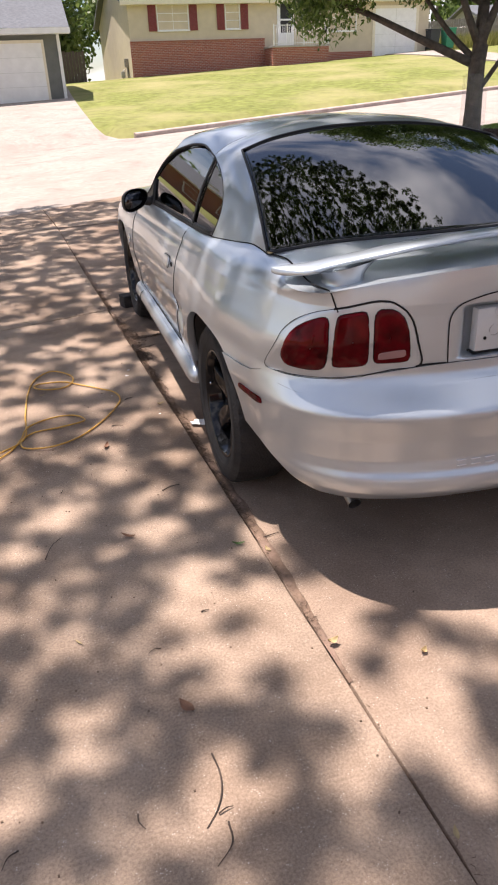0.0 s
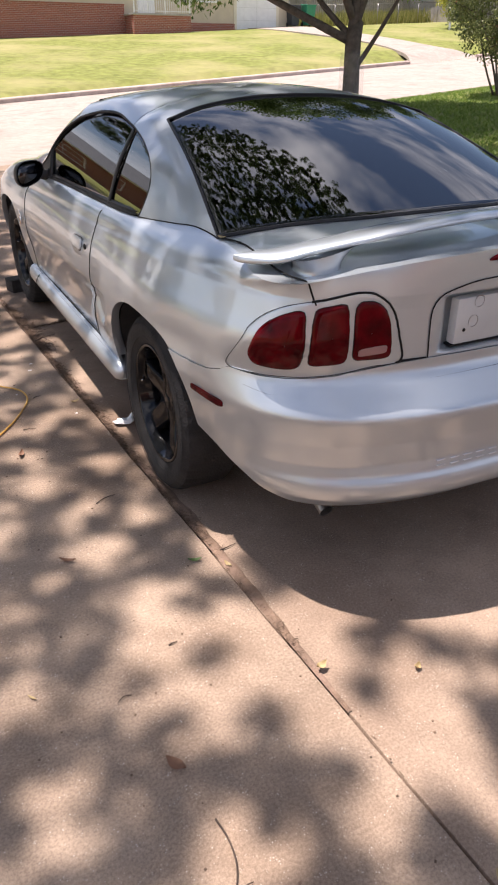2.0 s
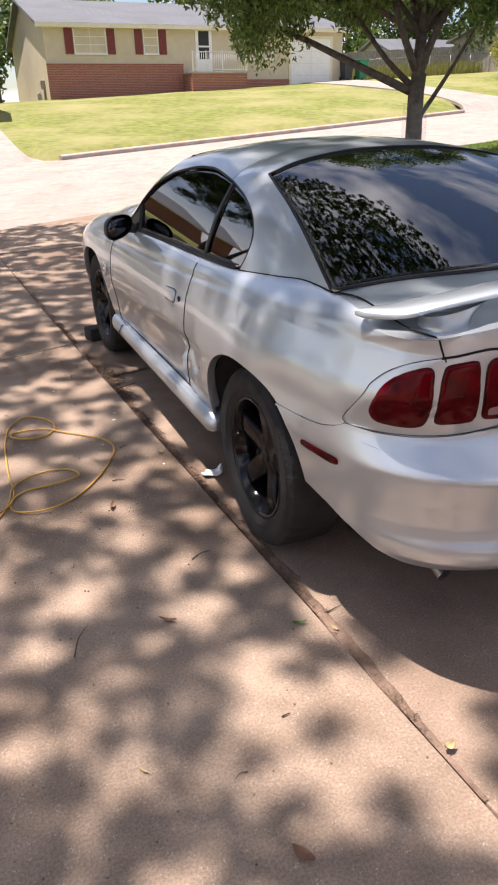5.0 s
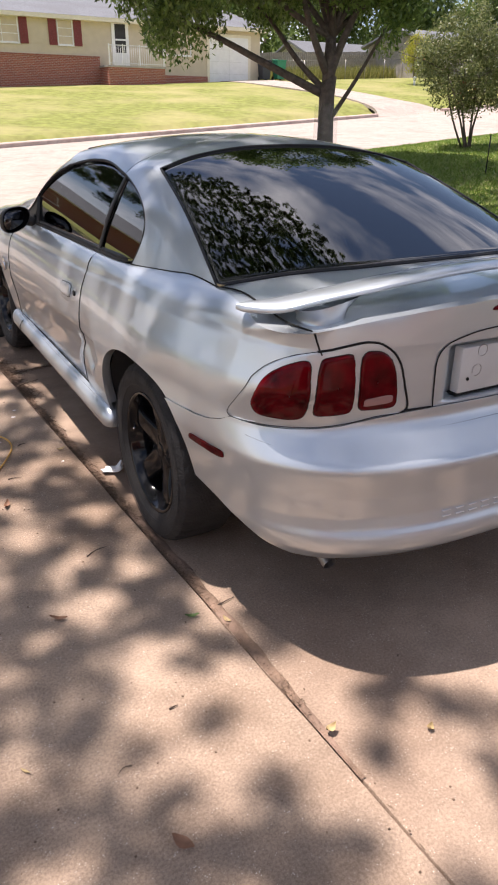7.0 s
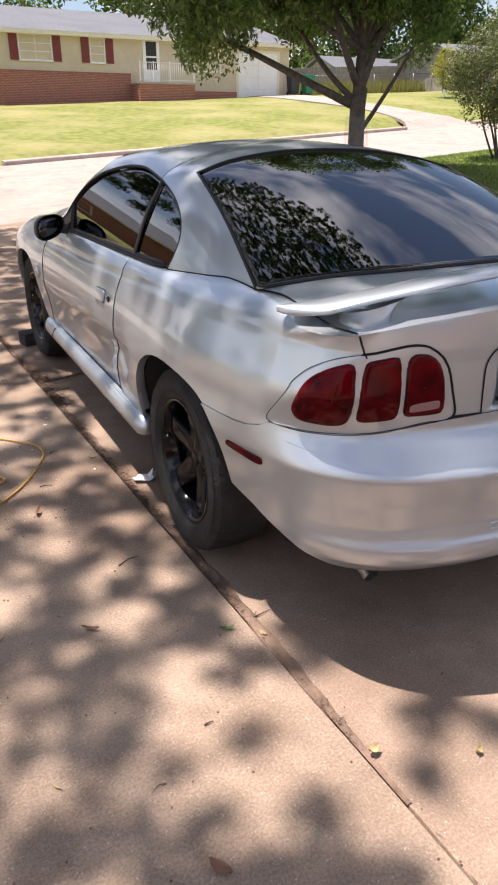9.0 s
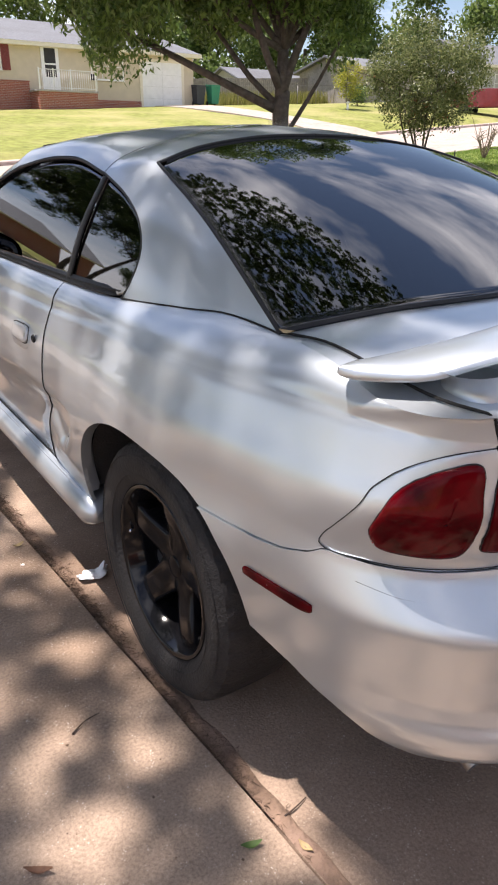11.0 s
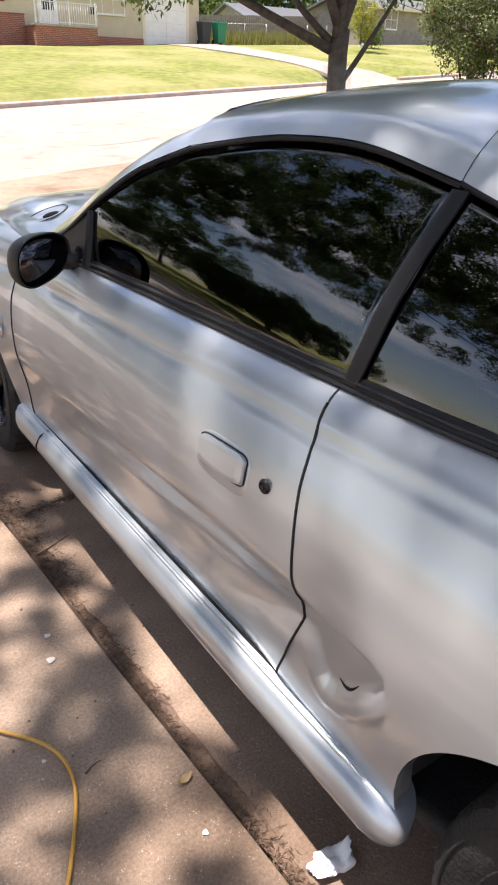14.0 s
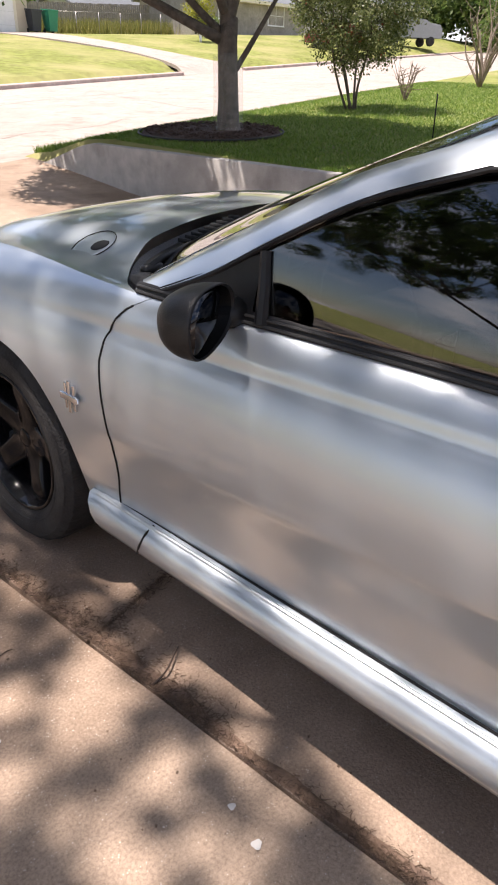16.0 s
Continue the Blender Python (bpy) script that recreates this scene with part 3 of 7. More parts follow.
def skin(u, z):
    """The body's left side below the crest, at plan step u and height z; heights past the shoulder roll over to the crest."""
    u, z = np.broadcast_arrays(np.asarray(u, float), np.asarray(z, float))
    px, py = np.interp(u, U, PLAN_D[:, 0]), np.interp(u, U, PLAN_D[:, 1])
    nx, ny = np.interp(u, U, PLAN_N[:, 0]), np.interp(u, U, PLAN_N[:, 1])
    crest = np.stack([np.interp(u, U, CREST_D[:, k]) for k in range(3)], -1)
    kr, kf = np.maximum(-ny, 0) ** 1.4 * (py < 0), np.maximum(ny, 0) ** 1.4 * (py > 1)
    zj = np.minimum(shoulder(py) * (1 - kr) + 0.895 * kr, crest[..., 2] - 0.02)

    def low(h):
        off = (1 - kr - kf) * np.interp(h, SIDE[:, 0], SIDE[:, 1]) + kr * np.interp(h, TAIL[:, 0], TAIL[:, 1]) + kf * np.interp(h, NOSE[:, 0], NOSE[:, 1])
        # the rear corners stand fuller above the bumper
        off = off - 0.180 * kr * (1 - kr) * smooth(0.66, 0.80, h)
        return np.stack([px - nx * off, py - ny * off, h], -1)

    p0 = low(np.minimum(z, zj))
    f = np.clip((z - zj) / np.maximum(crest[..., 2] - zj, 1e-4), 0, 1)[..., None]
    base = low(zj)
    ctrl = base * 0.62 + crest * 0.38
    ctrl[..., 2] = base[..., 2] + 0.78 * (crest[..., 2] - base[..., 2])
    over = (1 - f) ** 2 * base + 2 * f * (1 - f) * ctrl + f**2 * crest
    P = np.where((z > zj)[..., None], over, p0)
    # the crease under the shoulder and the pressed cove along the flank
    y = P[..., 1]
    dent = 0.0036 * np.exp(-(((z - zj - 0.002) / 0.011) ** 2)) * smooth(-0.75, -0.45, y) * (1 - smooth(2.9, 3.2, y))
    cove_z = np.interp(y, COVE_LINE[0], COVE_LINE[1])
    below = np.clip((cove_z - z) / 0.17, 0, 1)
    cove = 0.036 * (1 - (1 - below) ** 1.7) * (1 - 0.72 * smooth(0.06, 0.25, cove_z - z)) * (1 - 0.5 * smooth(1.1, 2.0, y)) * (1 - smooth(1.95, 2.25, y))
    # pressed scoop behind the door, its floor running in from the cove and ending in a rounded rear wall
    deep, low_k = inside(SCOOP, y, z), smooth(0.57, 0.47, z)
    k = smooth(0.72 + 0.12 * low_k, 0.56 + 0.07 * low_k, y)
    cove = (1 - k) * cove + k * 0.020 * smooth(0.0, 1.0, deep / (0.024 + 0.016 * smooth(0.58, 0.50, z) + 0.065 * smooth(0.55, 0.64, y) * smooth(0.612, 0.575, z))) - 0.0030 * np.exp(-((deep + 0.010) / 0.009) ** 2) * smooth(0.60, 0.54, z) * smooth(0.60, 0.54, y)
    recess = 0.045 * smooth(.300, .258, np.abs(P[..., 0])) * smooth(.722, .730, z) * smooth(.888, .872, z) * kr
    P = P.copy()
    P[..., 1] += recess
    P[..., 0] -= nx * (dent + cove)
    P[..., 1] -= ny * (dent + cove)
    P[..., 0] *= -1
    return P


def shoulder(y):
    return np.interp(y, [-0.8, -0.4, 0.3, 0.7, 2.0, 2.6, 3.2], [0.905, 0.895, 0.868, 0.843, 0.806, 0.790, 0.72])


def fold_z(u):
    """Height of the crease under the shoulder along the half plan."""
    py, ny = np.interp(u, U, PLAN_D[:, 1]), np.interp(u, U, PLAN_N[:, 1])
    kr = np.maximum(-ny, 0) ** 1.4 * (py < 0)
    return np.minimum(shoulder(py) * (1 - kr) + 0.895 * kr, np.interp(u, U, CREST_D[:, 2]) - 0.02)


def arch_z(y):
    """The lower edge over the wheels, else 0."""
    y = np.asarray(y, float)
    out = np.zeros_like(y)
    for c in (0.0, WHEELBASE):
        k = np.abs(y - c) / ARCH
        out = np.where(k < 1, HUB + ARCH_RISE * np.maximum(0, 1 - np.minimum(k, 1) ** 2.5) ** 0.4, out)
    return out


def panel(ys, lo, hi, rows=26, lean=None, fold=(True, True, True, True), inset=0.012, us=None, fine=False, proud=0.0):
    """A pressed panel between plan places ys and heights lo..hi (functions of y), its rims folded inwards. lean: shifts y by height."""
    ub = us if us is not None else u_at(ys)
    yb = np.interp(ub, U, PLAN_D[:, 1])
    l, h = lo(yb), hi(yb, ub)
    v = np.linspace(0, 1, rows)
    Z = l[:, None] + (h - l)[:, None] * v[None]
    if fine:
        m = np.clip(fold_z(ub), l + .06, h - .03)[:, None]
        a_, b_, c_ = (np.linspace(0, 1, k)[None] for k in (rows - 34, 23, 14))
        Z = np.concatenate([l[:, None] + (m - .024 - l[:, None]) * a_, m - .024 + .044 * b_[:, 1:], m + .020 + (h[:, None] - m - .020) * c_[:, 1:]], 1)
        rows = Z.shape[1]
    UU = np.repeat(ub[:, None], rows, 1)
    if lean is not None:
        UU = u_at(yb[:, None] + lean(yb[:, None], Z))
    P = skin(UU, Z)
    gu, gv = np.gradient(P, axis=0), np.gradient(P, axis=1)
    N = np.cross(gv, gu)
    N /= np.maximum(np.linalg.norm(N, axis=2), 1e-9)[..., None]
    P = P + N * proud
    if fold[0]:
        P = np.concatenate([P[:1] - N[:1] * inset, P], 0); N = np.concatenate([N[:1], N], 0)
    if fold[1]:
        P = np.concatenate([P, P[-1:] - N[-1:] * inset], 0); N = np.concatenate([N, N[-1:]], 0)
    if fold[2]:
        P = np.concatenate([P[:, :1] - N[:, :1] * inset, P], 1); N = np.concatenate([N[:, :1], N], 1)
    if fold[3]:
        P = np.concatenate([P, P[:, -1:] - N[:, -1:] * inset], 1)
    return grid(P)


SHUT = np.linspace(.24, .93, 277), np.interp(np.linspace(.20, .97, 309), [.26, .357, .45, .531, .565, .598, .615, .629, .712, .778, .835, .872, .906], [.06, .029, -.02, -.055, -.066, -.069, -.057, -.043, -.027, -.011, -.001, .008, .014])
_k = np.exp(-((np.arange(-16, 17) / 4.5) ** 2))
SHUT = SHUT[0], np.convolve(SHUT[1], _k / _k.sum(), "valid")


def rear_lean(z):
    """The door's rear shut line, bowed, its foot swept forward."""
    return np.interp(z, SHUT[0], SHUT[1])


def front_lean(z):
    return np.interp(z, [.26, .35, .436, .556, .62, .662, .737, .788, .82, .85, .87, .90], [.03, .004, -.014, -.025, -.010, .001, .017, .012, -.002, -.035, -.065, -.10])


def crest_z(u):
    return np.interp(u, U, CREST_D[:, 2])


# the seam between bumper cover and body: across the tail by x, then round the corner by y
_u = np.linspace(0, 8.6, 900)
_p = skin(_u, np.full(900, .68))
SEAM = [(float(np.interp(-x, -_p[:, 0][:560], _u[:560])), z) for x, z in ((0, .716), (-.30, .716), (-.41, .712), (-.495, .702), (-.58, .686), (-.64, .680), (-.70, .674))]
SEAM += [(float(np.interp(y, _p[300:, 1], _u[300:])), z) for y, z in ((-.60, .673), (-.560, .674), (-.535, .659), (-.48, .643), (-.41, .634), (-.33, .631), (-.20, .634))]
SEAM_Y = [float(np.interp(a, U, PLAN_D[:, 1])) for a, b in SEAM]


def seam(y, u):
    """Top edge of the rear bumper's cover."""
    return np.interp(y, SEAM_Y, [b for a, b in SEAM])


def cols(a, b, n, extra=()):
    c = np.concatenate([np.linspace(a, b, n), [e for e in extra if a < e < b]])
    return np.unique(np.round(c, 5))


ARCH_ENDS = [c + k * (ARCH + d) for c in (0.0, WHEELBASE) for k in (-1, 1) for d in (-.0004, .0004, -.003, -.012, -.03, -.06)]
car = tagged(new("car"), "silver two-door coupe with black wheels parked on the driveway", "car")
REAR_EDGE = -0.256


def two(name, piece, mat, label="", sharp=38):
    """A left part and its mirror image on the right."""
    a = part(name, piece, mat, car, label, sharp=sharp)
    b = part(name, mirrored(piece), mat, car, label, sharp=sharp)
    return a, b


# rear quarter with the tail panel
us_tail = np.concatenate([np.linspace(0, u_at(-0.30), 90), u_at(cols(-0.30, 0.682, 110, [REAR_EDGE, REAR_EDGE + 0.0005, *np.linspace(.40, .66, 90), *ARCH_ENDS]))])
us_tail = np.unique(np.round(us_tail, 5))


def quarter_lo(y):
    a = arch_z(y)
    return np.where(y < REAR_EDGE, seam(y, 0) + 0.0015, np.where(a > 0, a, 0.345))


two("rear_quarter_panel", panel(None, quarter_lo, lambda y, u: crest_z(u), 110, fine=True, us=us_tail, fold=(False, True, True, False), lean=lambda y, z: rear_lean(z) * smooth(0.40, 0.68, y)), PAINT, sharp=62)
us_b = np.unique(np.round(np.concatenate([np.linspace(0, u_at(-0.42), 80), u_at(cols(-0.42, REAR_EDGE - 0.001, 30, ARCH_ENDS))]), 5))


def bumper_lo(y):
    a = arch_z(y)
    low = np.interp(y, [-1, -0.85, -0.76, -0.68, -0.60, -0.50, -0.375], [0.285, 0.285, 0.292, 0.318, 0.355, 0.395, 0.425])
    return np.where(a > 0, np.minimum(np.maximum(a, low), seam(y, 0) - 0.003), low)


two("rear_bumper", panel(None, bumper_lo, lambda y, u: seam(y, u), 60, us=us_b, fold=(False, True, True, True), inset=0.03, proud=0.006), PAINT, "moulded silver bumper cover")
two("door_panel", panel(cols(0.687, 2.03, 60), lambda y: 0 * y + 0.350, lambda y, u: crest_z(u), 76, fine=True, lean=lambda y, z: front_lean(z) * smooth(1.6, 2.03, y) + rear_lean(z) * (1 - smooth(0.7, 1.1, y))), PAINT)
ys_f = np.concatenate([cols(2.035, 3.12, 90, ARCH_ENDS)])
us_f = np.unique(np.round(np.concatenate([u_at(ys_f), np.linspace(u_at(3.12), 18, 50)]), 5))


def fender_lo(y):
    a = arch_z(y)
    return np.where(a > 0, a, np.where(y < 2.3, 0.300, 0.20))


two("front_fender", panel(None, fender_lo, lambda y, u: crest_z(u), 70, fine=True, us=us_f, fold=(True, False, True, False),
                          lean=lambda y, z: front_lean(z) * (1 - smooth(2.03, 2.18, y))), PAINT)

# deck, hood
crest_L = np.stack([-CREST_D[:, 0], CREST_D[:, 1], CREST_D[:, 2]], 1)


def crest_run(u0, u1, n):
    t = np.linspace(u0, u1, n)
    return np.stack([np.interp(t, U, crest_L[:, k]) for k in range(3)], 1)


WIN_L = crest_run(6.45, 6.46, 2)[0]
deck_front = even([WIN_L, (-.50, -.355, .992), (-.25, -.39, .998), (0, -.40, 1.000)], 40)
deck_rear = crest_run(4.2, 0, 40)
deck = coons(deck_rear, deck_front, crest_run(4.2, 6.45, 24), even([(0, -.850, .998), (0, -.62, .998), (0, -.40, 1.000)], 24))
two("rear_deck", grid(deck, flip=True), PAINT)
u_cowl = float(12.0)
hood_back = even([crest_run(u_cowl, u_cowl + .01, 2)[0], (-.73, 2.10, .892), (-.56, 2.25, .905), (-.28, 2.34, .925), (0, 2.37, .932)], 46)
hood_front = crest_run(15.4, 18, 46)
hood = coons(hood_back, hood_front, crest_run(u_cowl, 15.4, 40), even([(0, 2.37, .932), (0, 2.8, .912), (0, 3.15, .85), (0, 3.40, .73)], 40))
# raised centre of the hood
hx, hy = hood[..., 0], hood[..., 1]
hood[..., 2] += 0.022 * smooth(-0.64, -0.50, hx) * (1 - smooth(2.85, 3.2, hy)) * smooth(2.05, 2.3, hy + 0.3 * np.abs(hx))
two("hood", grid(hood, flip=True), PAINT)

# greenhouse: shared edge curves, left side
QB, BT, RT, AT, AB = (-.755, .316, .930), (-.648, .62, 1.212), (-.578, .43, 1.240), (-.685, 1.28, 1.208), (-.792, 1.99, .887)
rail_roof = even([AT, (-.657, 1.10, 1.236), (-.643, .98, 1.246), (-.637, .82, 1.244), BT], 24)
rail_rear = even([BT, (-.668, .45, 1.168), (-.692, .325, 1.115), (-.712, .278, 1.05), (-.736, .285, .985), QB], 24)
pillar = even([AB, (-.772, 1.80, .965), (-.750, 1.62, 1.066), (-.720, 1.46, 1.148), AT], 24)
bt_rt = even([BT, (-.612, .53, 1.236), RT], 16)
win_side = even([RT, (-.628, .10, 1.125), WIN_L], 24)
c_base = np.array([crest_run(8.79, 6.45, 16)]).reshape(-1, 3)
c_base[0] = QB
win_top = even([RT, (-.42, .475, 1.279), (-.2, .505, 1.306), (0, .512, 1.312)], 30)
screen_top = even([AT, (-.655, 1.275, 1.246), (-.60, 1.28, 1.268), (-.45, 1.315, 1.292), (-.2, 1.355, 1.315), (0, 1.365, 1.32)], 30)
spine = even([(0, 1.365, 1.32), (0, 1.0, 1.345), (0, .7, 1.340), (0, .512, 1.312)], len(rail_roof) + 15)
roof_edge = np.concatenate([rail_roof, bt_rt[1:]])
roof_L = coons(screen_top, win_top, roof_edge, spine)
sail = coons(bt_rt, c_base, rail_rear, win_side)
roof_piece = join(grid(roof_L, flip=True), grid(sail))


def welded(piece):
    bm = bmesh.new()
    vs = [bm.verts.new(v) for v in piece[0]]
    for f in piece[1]:
        try:
            bm.faces.new([vs[i] for i in f])
        except ValueError:
            pass
    bmesh.ops.remove_doubles(bm, verts=bm.verts[:], dist=0.002)
    return bm


bm = welded(join(roof_piece, mirrored(roof_piece)))
bmesh.ops.recalc_face_normals(bm, faces=bm.faces[:])
part("roof", bm, PAINT, car)
# windscreen posts, each a rounded strip that runs into the roof's front edge
p_mid, p_in = (screen_top[int(np.argmin(np.abs(screen_top[:, 0] - x)))] for x in (-.645, -.592))
inner_post = even([(-.705, 2.06, .895), (-.655, 1.72, 1.070), p_in], 24)
post_mid = even([(-.752, 2.02, .900), (-.708, 1.80, 1.022), (-.682, 1.635, 1.116), (-.658, 1.475, 1.192), p_mid], 24)
fade = (1 - np.linspace(0, 1, 24)[:, None] ** 3)
post = np.stack([pillar, (pillar + post_mid) / 2 + np.array([-.007, .0, .006]) * fade, post_mid, (inner_post + post_mid) / 2 + np.array([.0, .003, .004]) * fade, inner_post])
lap = post[:, -1] + np.array([.004, -.03, -.001])
post = np.concatenate([post, lap[:, None]], 1)
two("windscreen_post", grid(post), PAINT)


def pane(name, P, thick=0.004, flip=False):
    """Glass with its two faces and rim."""
    P = np.asarray(P)
    v, f = grid(P, flip)
    ob = part(name, (v, f), SIDE_GLASS if "door" in name or name == "windscreen" else GLASS, car, "dark tinted glass")
    s = ob.modifiers.new("thickness", "SOLIDIFY")
    s.thickness, s.offset = thick, -1
    return ob


def sym(P):
    """A patch from the left edge to the middle, continued to the right."""
    Q = P[::-1][1:].copy()
    Q[..., 0] *= -1
    return np.concatenate([P, Q], 0)


def fair(P, out, a, b, terms):
    """Lay a pane's coordinate 'out' on one smooth low-order sheet over its other two."""
    p, q, r = P[..., a].ravel(), P[..., b].ravel(), P[..., out].ravel()
    edge = np.zeros(P.shape[:2], bool)
    edge[[0, -1], :] = edge[:, [0, -1]] = True
    M = np.stack([p**i * q**j for i, j in terms], 1)
    k = np.linalg.lstsq(M[edge.ravel()], r[edge.ravel()], rcond=None)[0]
    F = P.copy()
    F[..., out] = (M @ k).reshape(P.shape[:2])
    return F


rear_glass = coons(win_top, deck_front[np.linspace(0, 39, 30).astype(int)], win_side, even([(0, .512, 1.312), (0, .06, 1.195), (0, -.40, 1.000)], 24))
pane("rear_window", fair(sym(rear_glass), 2, 0, 1, [(0, 0), (0, 1), (0, 2), (2, 0), (2, 1), (4, 0), (0, 3)]), flip=False)
screen_low = even([(-.705, 2.06, .895), (-.50, 2.19, .912), (-.25, 2.27, .926), (0, 2.29, .930)], 30)
screen = coons(even([inner_post[-1], (-.45, 1.33, 1.288), (-.2, 1.365, 1.308), (0, 1.375, 1.312)], 30), screen_low, inner_post[::-1], even([(0, 1.375, 1.312), (0, 1.85, 1.125), (0, 2.29, .930)], 24))
pane("windscreen", sym(screen), flip=False)

# side glass: from the sill up to the rail
B_LOW = (-.752, .680, .922)
sill_door = even([(-.775, 1.90, .908), (-.765, 1.4, .914), B_LOW], 40)
rail_door = np.concatenate([pillar[2:], rail_roof[1:]])
L = np.concatenate([[0], np.cumsum(np.linalg.norm(np.diff(rail_door, axis=0), axis=1))])
rail_door = np.stack([np.interp(np.linspace(0, L[-1], 40), L, rail_door[:, k]) for k in range(3)], 1) + np.array([.008, 0, -.012])
seam_b = even([rail_door[-1], (-.705, .652, 1.07), B_LOW], 20)
front_b = even([rail_door[0], (-.774, 1.915, .914), sill_door[0]], 20)
door_glass = coons(rail_door, sill_door, front_b, seam_b)
quarter_top = rail_rear + np.array([.002, .002, -.002])
q_low = even([B_LOW, (-.750, .50, .924), (-.750, .34, .932)], 24)
quarter_glass = coons(quarter_top, q_low, seam_b, even([quarter_top[-1], (-.7505, .33, .931), q_low[-1]], 20))
FLAT = [(0, 0), (1, 0), (0, 1), (0, 2), (1, 1), (2, 0)]
door_glass, quarter_glass = fair(door_glass, 0, 1, 2, FLAT), fair(quarter_glass, 0, 1, 2, FLAT)
for s in (1, -1):
    for nm, P in (("door_window", door_glass), ("quarter_window", quarter_glass)):
        Q = P.copy()
        Q[..., 0] *= s
        pane(nm, Q, flip=(s < 0))


def strip(curve, out, width, thick, up):
    """A flat moulding along a curve: width along 'up', thick along 'out'."""
    C = np.asarray(curve, float)
    o, w = np.asarray(out, float), np.asarray(up, float)
    o, w = o / np.linalg.norm(o), w / np.linalg.norm(w)
    ring = [C + w * width * a + o * thick * b for a, b in ((-.5, 0), (-.5, .7), (-.3, 1), (.3, 1), (.5, .7), (.5, 0))]
    return grid(np.stack(ring, 1))


# black mouldings
sill_line = crest_run(float(np.interp(.322, crest_L[200:, 1], U[200:])), 12.0, 50)
taper = np.clip(.30 + np.arange(50) / 7, .05, 1)[:, None]
two("sill_moulding", strip(sill_line + np.array([.012, 0, .008]), (-1, 0, .55), .030 * taper, .010 * taper, (.45, 0, 1)), TRIM, "black rubber sill moulding")
for k_, (dx_, dz_) in enumerate(((.004, .017), (-.001, .006))):
    two("sill_rib", tube(sill_line[1:] + np.array([dx_, 0, dz_]), [.0015, .0024] + [.0032] * 47, 6), RUBBER)
inner = rail_door[10:] + np.array([.010, 0, -.004])
two("inner_rail", grid(np.stack([inner, inner + np.array([-.006, 0, -.028]), inner + np.array([-.012, 0, -.055]), inner + np.array([.004, 0, -.060])])), TRIM, "black inner window rail")
two("roof_joint", tube(roof_L[0:9, 23] + np.array([-.0003, 0, .0004]), .0006, 5), GAP)
two("drip_rail", tube(np.concatenate([pillar, rail_roof[1:]]) + np.array([.002, 0, -.006]), .0048, 8), TRIM, "black window surround")
two("quarter_seal", tube(rail_rear + np.array([.002, 0, -.003]), .0045, 6), TRIM)
two("centre_post", strip(seam_b + np.array([-.004, 0, 0]), (-1, 0, .3), .030, .006, (0, 1, .0)), TRIM, "black post between the side windows")
two("window_seal", tube(np.concatenate([win_side[::-1], win_top[1:]]) + np.array([-.001, 0, .0]), .0045, 6), TRIM)
two("lower_window_seal", tube(deck_front + np.array([0, .004, .004]), .007, 6), TRIM)
two("pillar_joint", tube(c_base + np.array([-.002, 0, 0]), .0024, 6), GAP)
two("division_bar", tube([(-.752, 1.650, 1.034), (-.764, 1.640, .97), (-.780, 1.632, .905)], [.011, .013, .014], 8), TRIM)
corner = np.array([(-.786, 1.94, .910), (-.778, 1.66, .912), (-.752, 1.655, 1.030)])
two("mirror_patch", join(grid(np.stack([np.stack([corner[0], corner[0]]), np.stack([corner[1], corner[2]])])), grid(np.stack([np.stack([corner[0], corner[0]]), np.stack([corner[2], corner[1]])]) + np.array([.012, 0, 0]))), TRIM, sharp=20)

# rocker mouldings
rk_y = np.concatenate([0.372 + 0.075 * (1 - np.cos(np.linspace(0.12, math.pi / 2, 14))), np.linspace(0.47, 2.150, 66)])
rk = []
for y in rk_y:
    e = min(1, (y - 0.372) / 0.075)
    g = math.sqrt(max(0.0, 1 - (1 - e) ** 2))
    cx, cz = -.846, .306
    prof = [(.06, .048), (.008, .048), (-.014, .042), (-.030, .026), (-.038, .002), (-.036, -.020), (-.026, -.040), (-.004, -.051), (.06, -.051)]
    # the front end is cut on a slant behind the wheel
    rk.append([(cx + a * g, y + (b - .05) * .75 * max(0.0, (y - 1.2) / .95), cz + b * g) for a, b in prof + prof[:1]])
rk = [[(-.846, .3715, .306)] * 10] + rk + [[(x + .012, y - .004, z) for x, y, z in rk[-1]], [(-.80, 2.10, .302)] * 10]
two("rocker_panel", grid(np.array(rk), flip=True), PAINT, "rounded silver rocker moulding")
two("rocker_rib", tube([(-.853, y, .349) for y in np.linspace(.455, 2.12, 30)], [.001] + [.0055] * 29, 8), PAINT)
# black line laid in for the narrow shade where rocker meets door
two("rocker_shade_line", tube([(-.836, y, .352) for y in np.linspace(.455, 2.13, 30)], [.001] + [.0045] * 29, 6), GAP)
two("rocker_joint", tube([(-.845, 1.900, .352), (-.872, 1.902, .338), (-.885, 1.912, .305), (-.874, 1.935, .268), (-.85, 1.950, .256)], .0035, 6), GAP)

# wheel wells and floor, dark underneath
for c in (0.0, WHEELBASE):
    for s in (1, -1):
        yw = c + (ARCH + .010) * np.cos(np.linspace(0.05, math.pi - (0.42 if c == 0 else 0.05), 40))
        zw = HUB + (ARCH_RISE + .012) * np.maximum(0, 1 - (np.abs(yw - c) / (ARCH + .011)) ** 2.5) ** 0.4
        W = np.stack([np.stack([np.full(40, x * s), yw, zw], 1) for x in (-.845, -.80, -.50)])
        part("wheel_well", grid(W), RUBBER, car)
part("floor_pan", from_bm(box(-.76, .76, -.20, 3.2, .22, .27, .02)), RUBBER, car)
